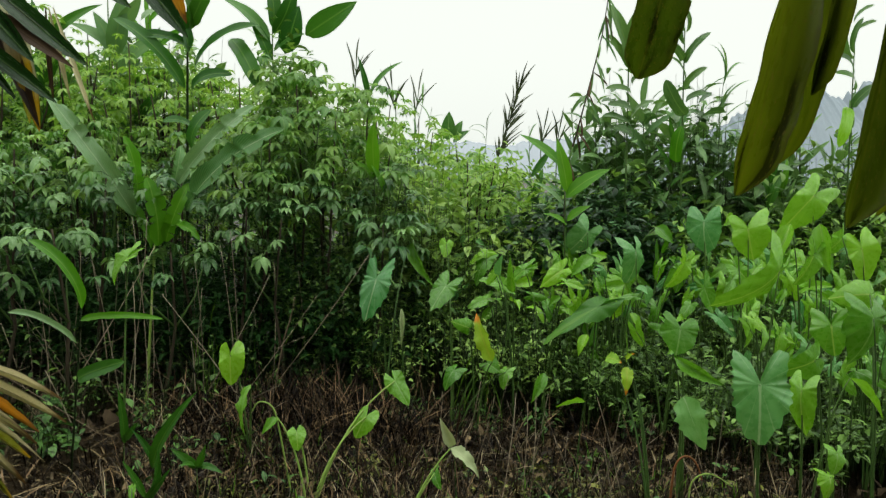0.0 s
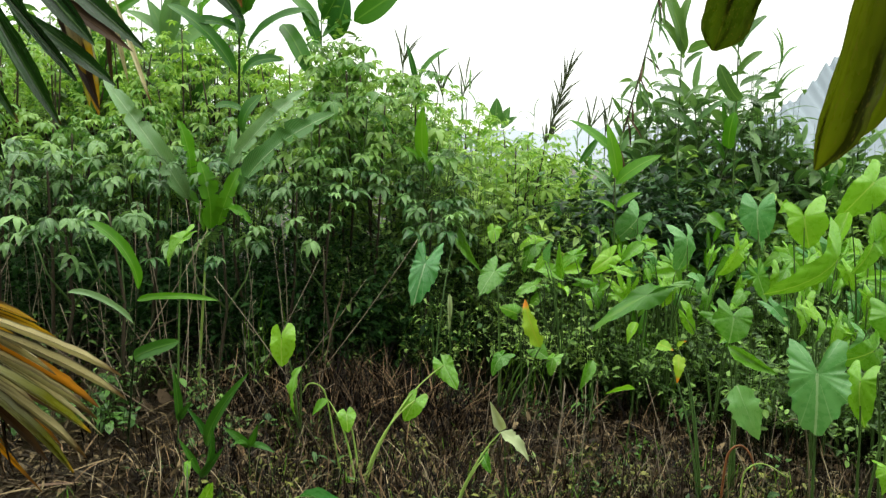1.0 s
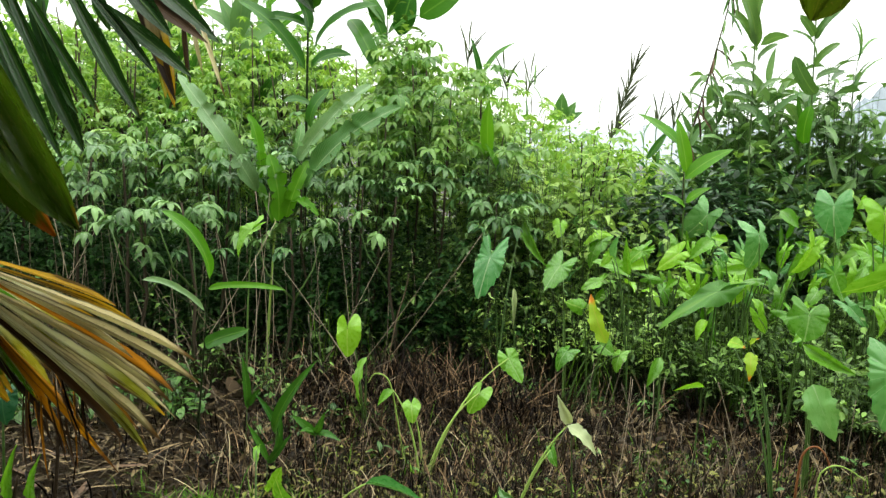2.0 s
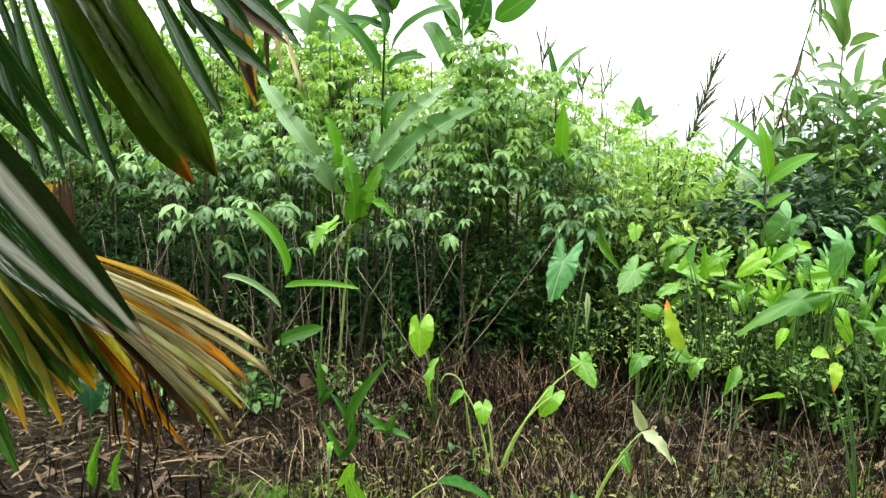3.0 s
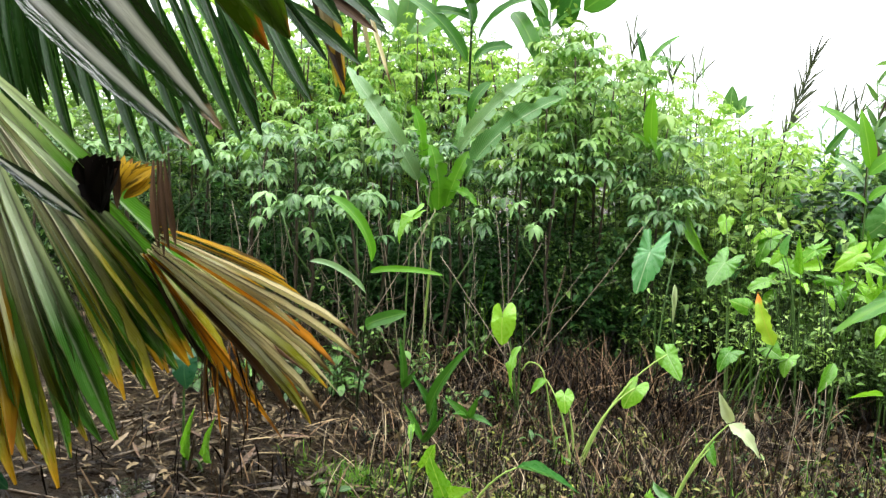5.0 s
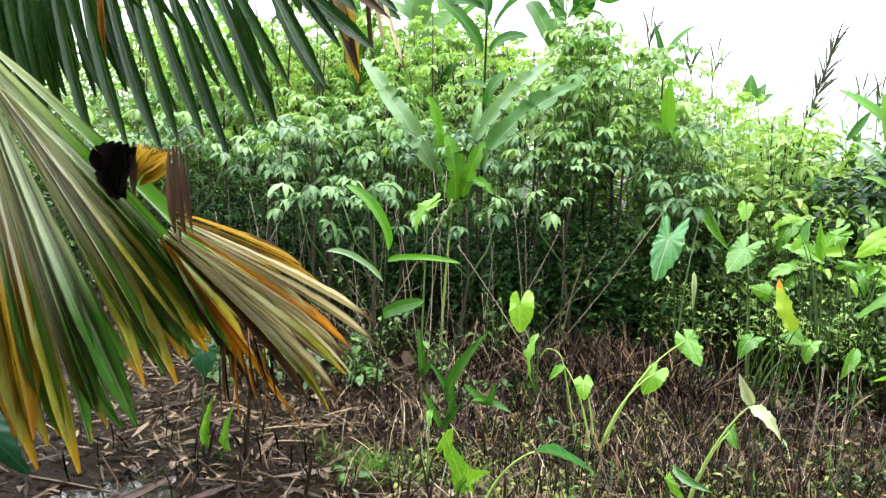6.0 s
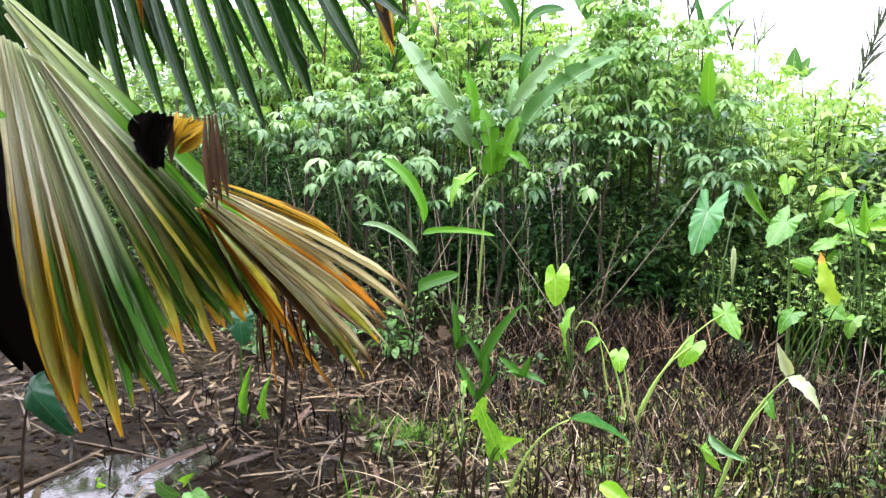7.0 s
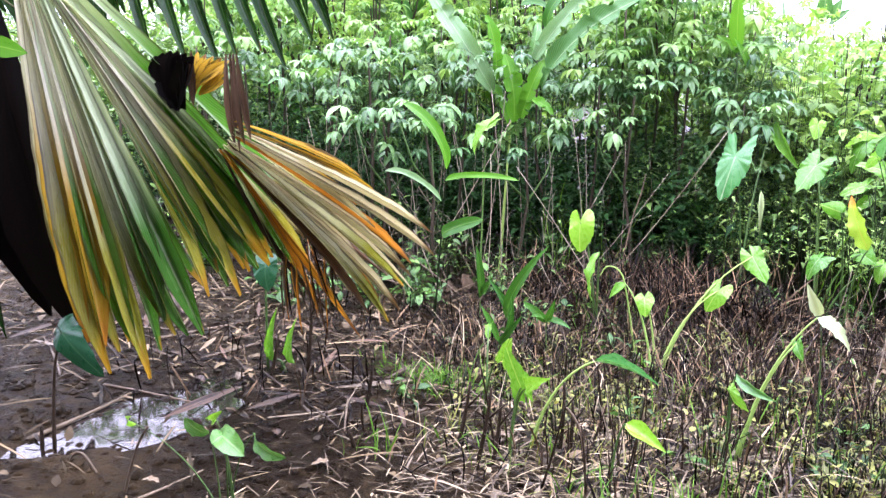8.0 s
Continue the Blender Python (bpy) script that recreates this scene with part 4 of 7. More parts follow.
taro((2.10, 6.00), [((2.06, 6.00, 1.45), (2.08, 5.94, 1.24), 0.33, M_TARO_LIME, "heart"), ((2.01, 6.20, 1.54), (1.92, 6.14, 1.46), 0.15, M_TARO_LIME, "folded"),], "taro with bright rounded leaves held high")
taro((2.65, 6.30), [((2.64, 6.30, 1.70), (2.43, 6.24, 1.47), 0.30, M_TARO_LIME, "heart"), ((2.29, 5.80, 1.50), (2.14, 5.74, 1.14), 0.19, M_TARO_LIME, "folded"),], "taro with lime leaves lit from behind")
taro((1.86, 5.00), [((1.94, 5.00, 1.25), (1.73, 4.94, 0.95), 0.19, M_TARO_LIME, "heart"), ((1.82, 4.90, 0.91), (1.79, 4.84, 0.77), 0.09, M_TARO_LIME, "folded"),], "taro with a long lime leaf hanging down")
taro((2.40, 5.40), [((2.33, 5.40, 1.53), (2.39, 5.34, 1.20), 0.19, M_TARO_LIME, "folded"), ((2.26, 5.30, 1.33), (2.19, 5.24, 1.14), 0.17, M_TARO_LIME, "heart"),], "taro with upright lime leaves")
taro((2.29, 4.40), [((2.24, 4.40, 1.07), (2.23, 4.34, 0.84), 0.28, M_TARO, "heart"), ((2.40, 4.80, 1.15), (2.24, 4.74, 1.16), 0.21, M_TARO_LIME, "heart"),], "taro with a large pale green leaf")
taro((2.10, 4.50), [((2.06, 4.50, 1.01), (2.06, 4.44, 0.86), 0.24, M_TARO_LIME, "heart"), ((1.94, 4.40, 0.83), (1.81, 4.34, 0.76), 0.21, M_TARO_LIME, "heart"),], "taro with crowded lime leaves")
taro((1.77, 4.00), [((1.72, 4.00, 0.76), (1.68, 3.94, 0.58), 0.18, M_TARO_LIME, "heart"), ((2.00, 4.10, 0.81), (2.15, 4.04, 0.61), 0.09, M_TARO_LIME, "folded"),], "taro with a limp bright leaf")
taro((1.88, 3.90), [((1.87, 3.90, 0.48), (1.87, 3.84, 0.41), 0.13, M_TARO, "heart"), ((1.80, 3.80, 0.39), (1.81, 3.74, 0.32), 0.13, M_TARO_LIME, "heart"),], "low taro with small rounded leaves")
taro((0.67, 4.60), [((0.73, 4.60, 0.50), (0.55, 4.54, 0.48), 0.05, M_TARO_LIME, "folded"),], "thin taro with a flat edge-on leaf", r=0.005)
taro((2.80, 5.60), [((2.70, 5.60, 1.36), (2.75, 5.54, 1.13), 0.25, M_TARO_LIME, "heart"), ((2.61, 5.70, 1.42), (2.51, 5.64, 1.31), 0.17, M_TARO_LIME, "heart"),], "taro with lime leaves among others")
taro((1.38, 6.40), [((1.33, 6.40, 1.23), (1.37, 6.34, 1.01), 0.24, M_TARO_BLUE, "heart"), ((1.00, 6.40, 1.17), (0.82, 6.34, 1.02), 0.17, M_TARO, "folded"), ((1.66, 6.20, 1.17), (1.59, 6.14, 0.98), 0.19, M_TARO_LIME, "heart"),], "taro with blue-green leaves in the patch")
taro((1.07, 7.00), [((1.03, 7.00, 1.33), (0.89, 6.94, 1.14), 0.28, M_TARO_BLUE, "heart"), ((1.65, 7.20, 1.38), (1.79, 7.14, 1.24), 0.21, M_TARO, "folded"),], "taro standing among ginger shoots")

# ginger, canna and banana placed one by one
ginger((-2.17, 4.30), (-2.09, 4.30, 1.02), [((-2.09, 4.30, 1.01), (-2.33, 4.20, 1.40), 0.07, M_GINGER_LIME), ((-2.10, 4.30, 0.95), (-1.63, 4.30, 0.97), 0.045, M_GINGER_LIME), ((-2.12, 4.30, 0.82), (-2.48, 4.25, 0.99), 0.035, M_BANANA_PALE), ((-2.12, 4.30, 0.62), (-1.83, 4.25, 0.74), 0.08, M_GINGER)], "slender ginger shoot with four long leaves", r=0.007, kd="arching", stem=M_STEM_DARK)
ginger((0.85, 6.90), (0.82, 6.90, 1.69), [((0.84, 6.90, 1.65), (0.73, 6.90, 2.12), 0.12), ((0.82, 6.90, 1.62), (1.17, 6.80, 1.87), 0.14), ((0.80, 6.90, 1.55), (0.54, 6.80, 1.75), 0.07, M_BANANA_PALE), ((0.81, 6.90, 1.86), (0.42, 7.00, 2.15), 0.12), ((0.84, 6.90, 1.43), (1.02, 6.80, 1.56), 0.10), ((0.84, 6.90, 1.39), (0.63, 6.90, 1.48), 0.07)], "young ginger with upright pale leaves", mat=M_GINGER_LIME, kd="lance")
ginger((-2.43, 6.95), (-2.41, 6.95, 3.45), [((-2.44, 6.95, 2.47), (-2.99, 6.80, 3.03), 0.13), ((-2.41, 6.95, 2.77), (-2.64, 6.80, 3.21), 0.14), ((-2.35, 6.95, 2.63), (-1.76, 6.80, 2.99), 0.14), ((-2.04, 6.95, 2.90), (-1.76, 6.80, 2.47), 0.15), ((-2.37, 6.95, 2.42), (-1.98, 6.80, 2.58), 0.10), ((-2.36, 6.95, 1.94), (-2.16, 6.80, 2.29), 0.14), ((-2.39, 6.95, 2.96), (-2.47, 6.80, 3.35), 0.14), ((-2.39, 6.95, 3.00), (-2.14, 6.80, 3.39), 0.14), ((-2.40, 6.95, 3.19), (-2.38, 6.80, 3.57), 0.12), ((-2.39, 6.95, 3.24), (-1.90, 6.80, 3.44), 0.14), ((-2.38, 6.95, 2.82), (-2.79, 6.80, 2.88), 0.09), ((-2.37, 6.95, 2.14), (-2.58, 6.80, 2.18), 0.08)], "tall ginger cane with broad paddle leaves above cassava", r=0.017, kd="arching", bow=(0.0, 0, 0), stem=M_STEM_DARK)
ginger((-2.58, 10.60), (-2.60, 10.60, 4.23), [((-2.61, 10.60, 3.42), (-3.24, 10.50, 3.96), 0.27), ((-2.58, 10.60, 3.60), (-2.65, 10.50, 4.21), 0.27), ((-2.57, 10.60, 3.53), (-2.29, 10.50, 4.14), 0.27), ((-2.16, 10.60, 3.52), (-1.49, 10.50, 3.93), 0.31), ((-2.42, 10.60, 3.28), (-2.22, 10.50, 3.87), 0.30), ((-2.60, 10.60, 3.17), (-2.86, 10.50, 3.72), 0.20), ((-2.57, 10.60, 3.31), (-2.14, 10.50, 3.52), 0.20)], "tall ginger behind the field with wide leaves", r=0.016, kd="lance", bow=(0.05, 0, 0))
ginger((-4.03, 9.20), (-4.10, 9.20, 3.77), [((-4.01, 9.20, 2.96), (-4.22, 9.10, 3.50), 0.24), ((-4.04, 9.20, 3.02), (-3.90, 9.10, 3.69), 0.24), ((-4.01, 9.20, 2.84), (-3.36, 9.10, 3.27), 0.21), ((-4.04, 9.20, 3.09), (-4.50, 9.10, 3.37), 0.19), ((-4.03, 9.20, 2.77), (-3.43, 9.10, 2.90), 0.19), ((-4.04, 9.20, 3.27), (-3.67, 9.10, 3.69), 0.19)], "tall ginger behind cassava, mist put into its pale colour", r=0.014, kd="lance", mat=M_REED)
ginger((2.09, 8.00), (2.01, 8.00, 3.23), [((2.02, 8.00, 3.07), (1.99, 7.85, 3.39), 0.08), ((2.03, 8.00, 2.90), (2.22, 7.85, 3.17), 0.08), ((2.01, 8.00, 2.93), (1.84, 7.85, 3.09), 0.08), ((2.03, 8.00, 2.70), (1.77, 7.85, 2.95), 0.08), ((2.04, 8.00, 2.65), (2.20, 7.85, 2.85), 0.07), ((2.06, 8.00, 2.41), (1.82, 7.85, 2.73), 0.14), ((1.99, 8.00, 1.96), (1.99, 7.85, 2.30), 0.13, M_GINGER_LIME), ((2.05, 8.00, 2.54), (2.20, 7.85, 2.61), 0.08), ((2.01, 8.00, 3.18), (1.90, 7.85, 3.46), 0.07), ((2.01, 8.00, 3.20), (2.03, 7.85, 3.46), 0.07)], "tall ginger cane with narrow leaves in the wet", mat=M_GINGER_HAZY, kd="arching")
ginger((1.48, 7.60), (1.42, 7.60, 3.05), [((1.44, 7.60, 2.77), (1.21, 7.45, 3.33), 0.11), ((1.43, 7.60, 2.80), (1.21, 7.45, 3.07), 0.07), ((1.46, 7.60, 2.55), (1.20, 7.45, 2.59), 0.07), ((1.47, 7.60, 2.39), (1.22, 7.45, 2.45), 0.08), ((1.48, 7.60, 2.24), (1.18, 7.45, 2.35), 0.09), ((1.46, 7.60, 2.65), (1.59, 7.45, 2.78), 0.08), ((1.47, 7.60, 2.32), (1.65, 7.45, 2.49), 0.09), ((1.44, 7.60, 2.90), (1.46, 7.45, 3.28), 0.08), ((1.48, 7.60, 2.14), (1.28, 7.45, 2.25), 0.09)], "leaning ginger cane with long drooping leaves beside a dead reed", mat=M_GINGER_HAZY, kd="arching")
ginger((3.57, 7.80), (3.52, 7.80, 3.02), [((3.51, 7.80, 2.94), (3.36, 7.65, 3.21), 0.10), ((3.51, 7.80, 3.17), (3.64, 7.65, 3.26), 0.06), ((3.51, 7.80, 2.78), (3.28, 7.65, 2.96), 0.08), ((3.53, 7.80, 2.66), (3.29, 7.65, 2.79), 0.10), ((3.50, 7.80, 3.27), (3.61, 7.65, 3.40), 0.06), ((3.49, 7.80, 2.50), (3.37, 7.65, 2.12), 0.11, M_TARO_LIME), ((3.54, 7.80, 2.50), (3.67, 7.65, 2.69), 0.10), ((3.52, 7.80, 2.99), (3.52, 7.65, 3.29), 0.07)], "tall ginger cane with a yellow-green hanging leaf", mat=M_GINGER_HAZY, kd="arching")
ginger((-2.34, 5.80), (-2.26, 5.80, 1.30), [((-2.41, 5.80, 1.45), (-2.89, 5.50, 2.28), 0.16, M_BANANA_PALE), ((-2.39, 5.80, 1.54), (-2.46, 5.75, 2.02), 0.08, M_GINGER_LIME), ((-2.10, 5.80, 1.67), (-1.59, 6.00, 2.27), 0.11, M_BANANA_PALE), ((-2.03, 5.80, 1.49), (-1.29, 5.70, 2.09), 0.16, M_BANANA), ((-2.24, 5.80, 1.23), (-2.28, 5.70, 1.73), 0.15, M_GINGER_LIME), ((-2.18, 5.80, 1.26), (-2.01, 5.80, 1.69), 0.11, M_GINGER_LIME), ((-2.14, 5.80, 1.37), (-1.86, 5.60, 1.30), 0.06, M_GINGER_LIME), ((-2.12, 5.80, 1.67), (-2.10, 5.90, 1.96), 0.07, M_BANANA), ((-2.29, 5.80, 1.21), (-2.50, 5.90, 1.54), 0.06, M_GINGER_LIME)], "young banana plant with wide ribbed leaves", r=0.014, kd="banana", mat=M_BANANA, name="banana_plant", group="", stem=M_STEM_PALE)
ginger((-0.23, 10.40), (-0.28, 10.40, 2.24), [((-0.31, 10.40, 2.22), (-0.29, 10.30, 2.57), 0.19), ((-0.21, 10.40, 2.22), (-0.12, 10.30, 2.46), 0.17), ((-0.24, 10.40, 2.20), (-0.03, 10.30, 2.34), 0.13)], "far banana leaves above the thicket", mat=M_BANANA, kd="lance", name="banana_plant", group="")
ginger((-0.77, 6.70), (-0.77, 6.7, 1.76), [((-0.77, 6.7, 1.76), (-0.77, 6.6, 2.21), 0.13), ((-0.67, 6.7, 1.6), (-0.79, 6.6, 1.86), 0.07), ((-0.77, 6.7, 1.76), (-0.93, 6.65, 1.89), 0.06)], "upright young leaf over the undergrowth", mat=M_GINGER_LIME, kd="lance")
ginger((-1.37, 10.80), (-1.34, 10.80, 2.80), [((-1.35, 10.80, 2.77), (-0.92, 10.70, 3.22), 0.14), ((-1.35, 10.80, 2.69), (-1.50, 10.70, 3.29), 0.09), ((-1.33, 10.80, 2.66), (-1.04, 10.70, 2.65), 0.09)], "ginger with one slanting leaf on the skyline", kd="lance")
ginger((-1.55, 3.90), (-1.53, 3.90, 0.29), [((-1.54, 3.90, 0.27), (-1.28, 3.80, 0.71), 0.06), ((-1.53, 3.90, 0.28), (-1.61, 3.80, 0.51), 0.04)], "low shoot with one long dark leaf", r=0.006)
ginger((-1.87, 4.30), (-1.86, 4.30, 0.28), [((-1.86, 4.30, 0.26), (-1.85, 4.20, 0.60), 0.05), ((-1.86, 4.30, 0.28), (-1.74, 4.20, 0.42), 0.04)], "low shoot with narrow upright leaves", r=0.005)
ginger((-1.34, 4.00), (-1.35, 4.00, 0.25), [((-1.35, 4.00, 0.25), (-1.45, 3.90, 0.38), 0.05), ((-1.35, 4.00, 0.25), (-1.18, 3.90, 0.26), 0.04), ((-1.35, 4.00, 0.25), (-1.27, 3.90, 0.41), 0.04), ((-1.35, 4.00, 0.24), (-1.37, 3.80, 0.33), 0.04)], "rosette of pale green leaves on mud", r=0.005)
ginger((-1.51, 3.70), (-1.50, 3.70, 0.22), [((-1.50, 3.70, 0.20), (-1.40, 3.60, 0.49), 0.04), ((-1.50, 3.70, 0.20), (-1.57, 3.60, 0.42), 0.04), ((-1.50, 3.70, 0.19), (-1.34, 3.60, 0.39), 0.04)], "tuft of broad grass blades", r=0.004)


# the cassava field: front rows leaf by leaf, deeper rows as joined crowns
q = random.Random(5)
front = []
for x, y, tall in ((-3.35, 5.6, 1.8), (-2.75, 5.95, 1.85), (-2.1, 6.3, 1.85), (-1.75, 6.6, 2.35), (-1.2, 6.6, 2.5), (-0.85, 7.0, 2.3), (-3.9, 5.8, 1.8), (-4.4, 5.4, 1.75), (-5.0, 5.7, 1.9), (-3.2, 6.8, 2.1), (-2.75, 7.3, 2.15),
                   (-1.5, 7.4, 3.0), (-1.0, 7.6, 2.75), (-4.0, 6.6, 2.1), (-4.9, 6.5, 2.25), (-5.7, 6.3, 2.3), (-5.6, 5.1, 1.8), (-6.3, 5.4, 2.0), (-2.62, 5.25, 1.45), (-1.35, 6.05, 1.6), (-3.0, 5.1, 1.35), (-1.8, 6.1, 1.65), (-3.6, 6.2, 2.0), (-2.15, 7.1, 2.1),
                   (-1.8, 7.3, 2.7), (-0.75, 6.55, 1.6), (-1.5, 6.9, 2.75), (-3.5, 7.4, 2.3), (-2.2, 5.7, 1.3), (-1.25, 7.1, 2.8)):
    cassava(x, y, tall, q.randrange(10**6), 72 if y > 6.4 else 38 if tall > 1.7 else 20, 0.62 if y > 6.4 else 0.72)
for j in range(9):
    for i in range(15):
        x, y = -9.5 + i * 0.72 + q.uniform(-0.25, 0.25), 6.9 + j * 0.8 + q.uniform(-0.25, 0.25)
        if x > 0.35 or y > 12.5 - max(0, x + 2) or x < -0.95 * y:
            continue
        if y < 7.4 and x > -4.4:
            continue
        cassava_far(x, y, q.uniform(2.35, 2.8) + (0.32 if -5.0 < x < -1.3 else 0.0) + 0.05 * (y - 7) - max(0, x + 0.9) * 0.35 + 0.22 * min(2.2, max(0, -x - 2.6)), q.randrange(10**6), 64)

# undergrowth: small-leaved herbs, joined
HERB_LEAF = blade("drop", 4, 0.7, 0.3, m=2, seed=4, aspect=0.5)
HERB_MID = blade("drop", 3, 0.7, 0.3, m=2, seed=4, aspect=0.5)
ROUND_SMALL = blade("oval", 3, 0.5, 0.25, m=2, seed=5, aspect=0.6)
HERB_SMALL = blade("drop", 2, 0.7, 0.3, m=2, seed=4, aspect=0.5)
HERB_ROUND = blade("oval", 4, 0.5, 0.25, m=2, seed=5, aspect=0.6)


def herbs(name, spots, label, mat, leaf_len, template, stems=True, density=26, bare=0.12):
    """Herb clumps: thin stems with small leaves all along; spots are (x, y, height, spread)."""
    q = random.Random(len(spots) * 13 + int(leaf_len * 1000))
    poses, tubes = [], []
    for x, y, tall, spread in spots:
        z = ground_z(x, y)
        for s in range(5):
            d = q.uniform(0, 6.28)
            top = Vector((x + math.cos(d) * spread, y + math.sin(d) * spread, z + tall * q.uniform(0.6, 1.0)))
            foot = Vector((x + math.cos(d) * spread * 0.3, y + math.sin(d) * spread * 0.3, z - 0.02))
            if stems:
                tubes.append((tube([foot, foot.lerp(top, 0.5) + Vector((0, 0, 0.05)), top], 0.004, 0.002, 3), 0))
            for k in range(density // 5):
                p = foot.lerp(top, q.uniform(bare, 1.0) ** 0.8)
                ln = leaf_len * (0.45 + 1.2 * q.random() ** 1.7)
                yaw = q.uniform(0, 6.28)
                p = p + Vector((-math.sin(yaw), math.cos(yaw), 0)) * q.uniform(0, 0.05)
                poses.append(turn_pose(p, yaw, radians(q.uniform(-50, 35)), radians(q.uniform(-35, 35)), ln * q.uniform(0.25, 0.62), ln))
    ob = stuff(name, scatter_mesh(name, template, poses, [mat]), label, "undergrowth")
    if stems:
        ob2 = stuff(name + "_stems", mesh_of(name + "_stems", tubes, [M_STEM_DARK]), "thin dark stems of low undergrowth", "undergrowth")
    return ob


q = random.Random(21)
spots = []
for _ in range(700):
    x, y = q.uniform(-1.9, 3.6), q.uniform(5.2, 8.0)
    if y < (6.7 if x < 0.4 else 6.2) + max(0, -x) * 0.2 - max(0, x) * 0.28:
        continue
    if noise.noise((x * 1.7, y * 1.7, 3)) < -0.2:
        continue
    spots.append((x, y, q.uniform(0.4, 0.8) + 0.42 * (y - 6.0), 0.16))
spots += [(q.uniform(-1.43, -0.60), q.uniform(6.5, 7.1), q.uniform(0.7, 1.30), 0.16) for _ in range(38)]
spots += [(q.uniform(-1.1, 0.5), q.uniform(6.6, 7.1), q.uniform(1.0, 1.5), 0.16) for _ in range(34)]
herbs("undergrowth", spots, "dense low herbs with small pointed leaves", M_HERB, 0.06, HERB_MID, density=90, bare=0.6)
spots = [(q.uniform(0.2, 4.2), q.uniform(3.7, 6.5), q.uniform(0.2, 0.6), 0.15) for _ in range(22)]
spots += [(q.uniform(1.5, 4.2), q.uniform(4.8, 6.6), q.uniform(0.45, 0.95), 0.17) for _ in range(70)]
spots = [s for s in spots if s[1] > 5.9 - 0.45 * s[0]]
herbs("broadleaf_undergrowth", spots, "low weeds with small rounded leaves among taro", M_HERB, 0.055, HERB_ROUND, density=80, bare=0.7)
w = random.Random(52)
spots = [(w.uniform(-0.8, 1.4), w.uniform(5.75, 6.35), w.uniform(0.15, 0.4), 0.13) for _ in range(16)]
herbs("low_weeds", spots, "small pointed weeds on dark ground before the taro", M_WEED, 0.05, HERB_LEAF, density=50, bare=0.2)
spots = [(w.uniform(-0.9, 0.7), w.uniform(6.0, 6.5), w.uniform(0.65, 1.1), 0.15) for _ in range(36)]
herbs("tangled_vines", spots, "thin vines climbing through weeds", M_SHRUB, 0.05, HERB_MID, density=45, bare=0.5)
spots = [(q.uniform(-6.5, -1.2), q.uniform(4.9, 7.0), q.uniform(0.25, 0.9), 0.15) for _ in range(95)]
herbs("shade_weeds", spots, "thin weeds in the shade under cassava", M_HERB, 0.06, HERB_LEAF, density=24)
spots = [(x, q.uniform(7.6, 10.5), q.uniform(1.4, 2.35) + 0.3 * max(0.0, min(1.5, x - 2.4)), 0.3) for x in (q.uniform(0.6, 5.8) for _ in range(300))]
herbs("vine_thicket", spots, "dark vine leaves smothering shrubs", M_VINE, 0.10, ROUND_SMALL, stems=False, density=120)
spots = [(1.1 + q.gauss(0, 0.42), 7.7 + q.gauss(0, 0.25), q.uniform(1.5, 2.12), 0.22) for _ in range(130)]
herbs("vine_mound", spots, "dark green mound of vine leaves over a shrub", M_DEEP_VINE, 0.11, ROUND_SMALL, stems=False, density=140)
spots = []
for _ in range(190):
    x, y = q.uniform(-0.95, 1.0), q.uniform(6.9, 8.6)
    spots.append((x, y, (2.35 - 0.45 * max(0, x + 0.5)) * q.uniform(0.55, 1.0), 0.22))
herbs("leafy_shrub", spots[:120], "yellow-green leafy shrubs grown over with vines", M_SHRUB, 0.10, HERB_LEAF, density=66, bare=0.45)
herbs("leafy_vines", spots[120:], "light green vine leaves over shrubs", M_SHRUB, 0.10, HERB_ROUND, density=66, bare=0.45)
spots = [(x, q.uniform(8.4, 11.0), q.uniform(1.8, 2.65) - max(0, x - 0.1) * 0.3, 0.3) for x in (q.uniform(-0.8, 1.3) for _ in range(150))]
herbs("bright_thicket", spots, "light green shrub leaves behind the taro", M_CASSAVA_FAR, 0.11, HERB_SMALL, stems=False, density=120)
spots = [(q.uniform(3.4, 9.0), q.uniform(7.4, 13.0), q.uniform(1.4, 2.6), 0.35) for _ in range(190)]
herbs("far_thicket", spots, "green shrubs and vines at the field edge", M_VINE, 0.13, HERB_SMALL, stems=False, density=110)
spots = [(x, q.uniform(8.3, 9.6), q.uniform(2.1, 2.7) + (0.55 if 1.35 < x < 2.9 else 0.0), 0.25) for x in (q.uniform(1.2, 4.6) for _ in range(150))]
herbs("cane_thicket", spots, "wet cane leaves in a thicket, mist put into their pale colour", M_CANE_LEAF, 0.19, blade("lance", 5, 0.8, 0.3, m=2, seed=6, aspect=0.3), stems=True, density=42, bare=0.5)
spots = [(q.uniform(-6.6, -3.3), q.uniform(9.6, 11.0), q.uniform(3.0, 3.9), 0.3) for _ in range(60)]
herbs("far_canes", spots, "cane leaves behind the field, mist put into their pale colour", M_CANE_LEAF, 0.24, blade("lance", 5, 0.8, 0.3, m=2, seed=7, aspect=0.3), stems=True, density=32, bare=0.6)
spots = [(-2.18 + q.gauss(0, 0.2), 10.0 + q.gauss(0, 0.2), q.uniform(2.4, 3.95), 0.16) for _ in range(60)]
herbs("climbing_vine", spots, "dark climbing vine over a tall stump", M_VINE, 0.12, HERB_ROUND, stems=False, density=110)
spots = [(q.uniform(-14.0, -5.5), q.uniform(6.0, 12.5), q.uniform(1.0, 3.0), 0.4) for _ in range(400)]
herbs("left_thicket", spots, "green shrubs behind the cassava rows", M_HERB, 0.12, HERB_SMALL, stems=False, density=90)

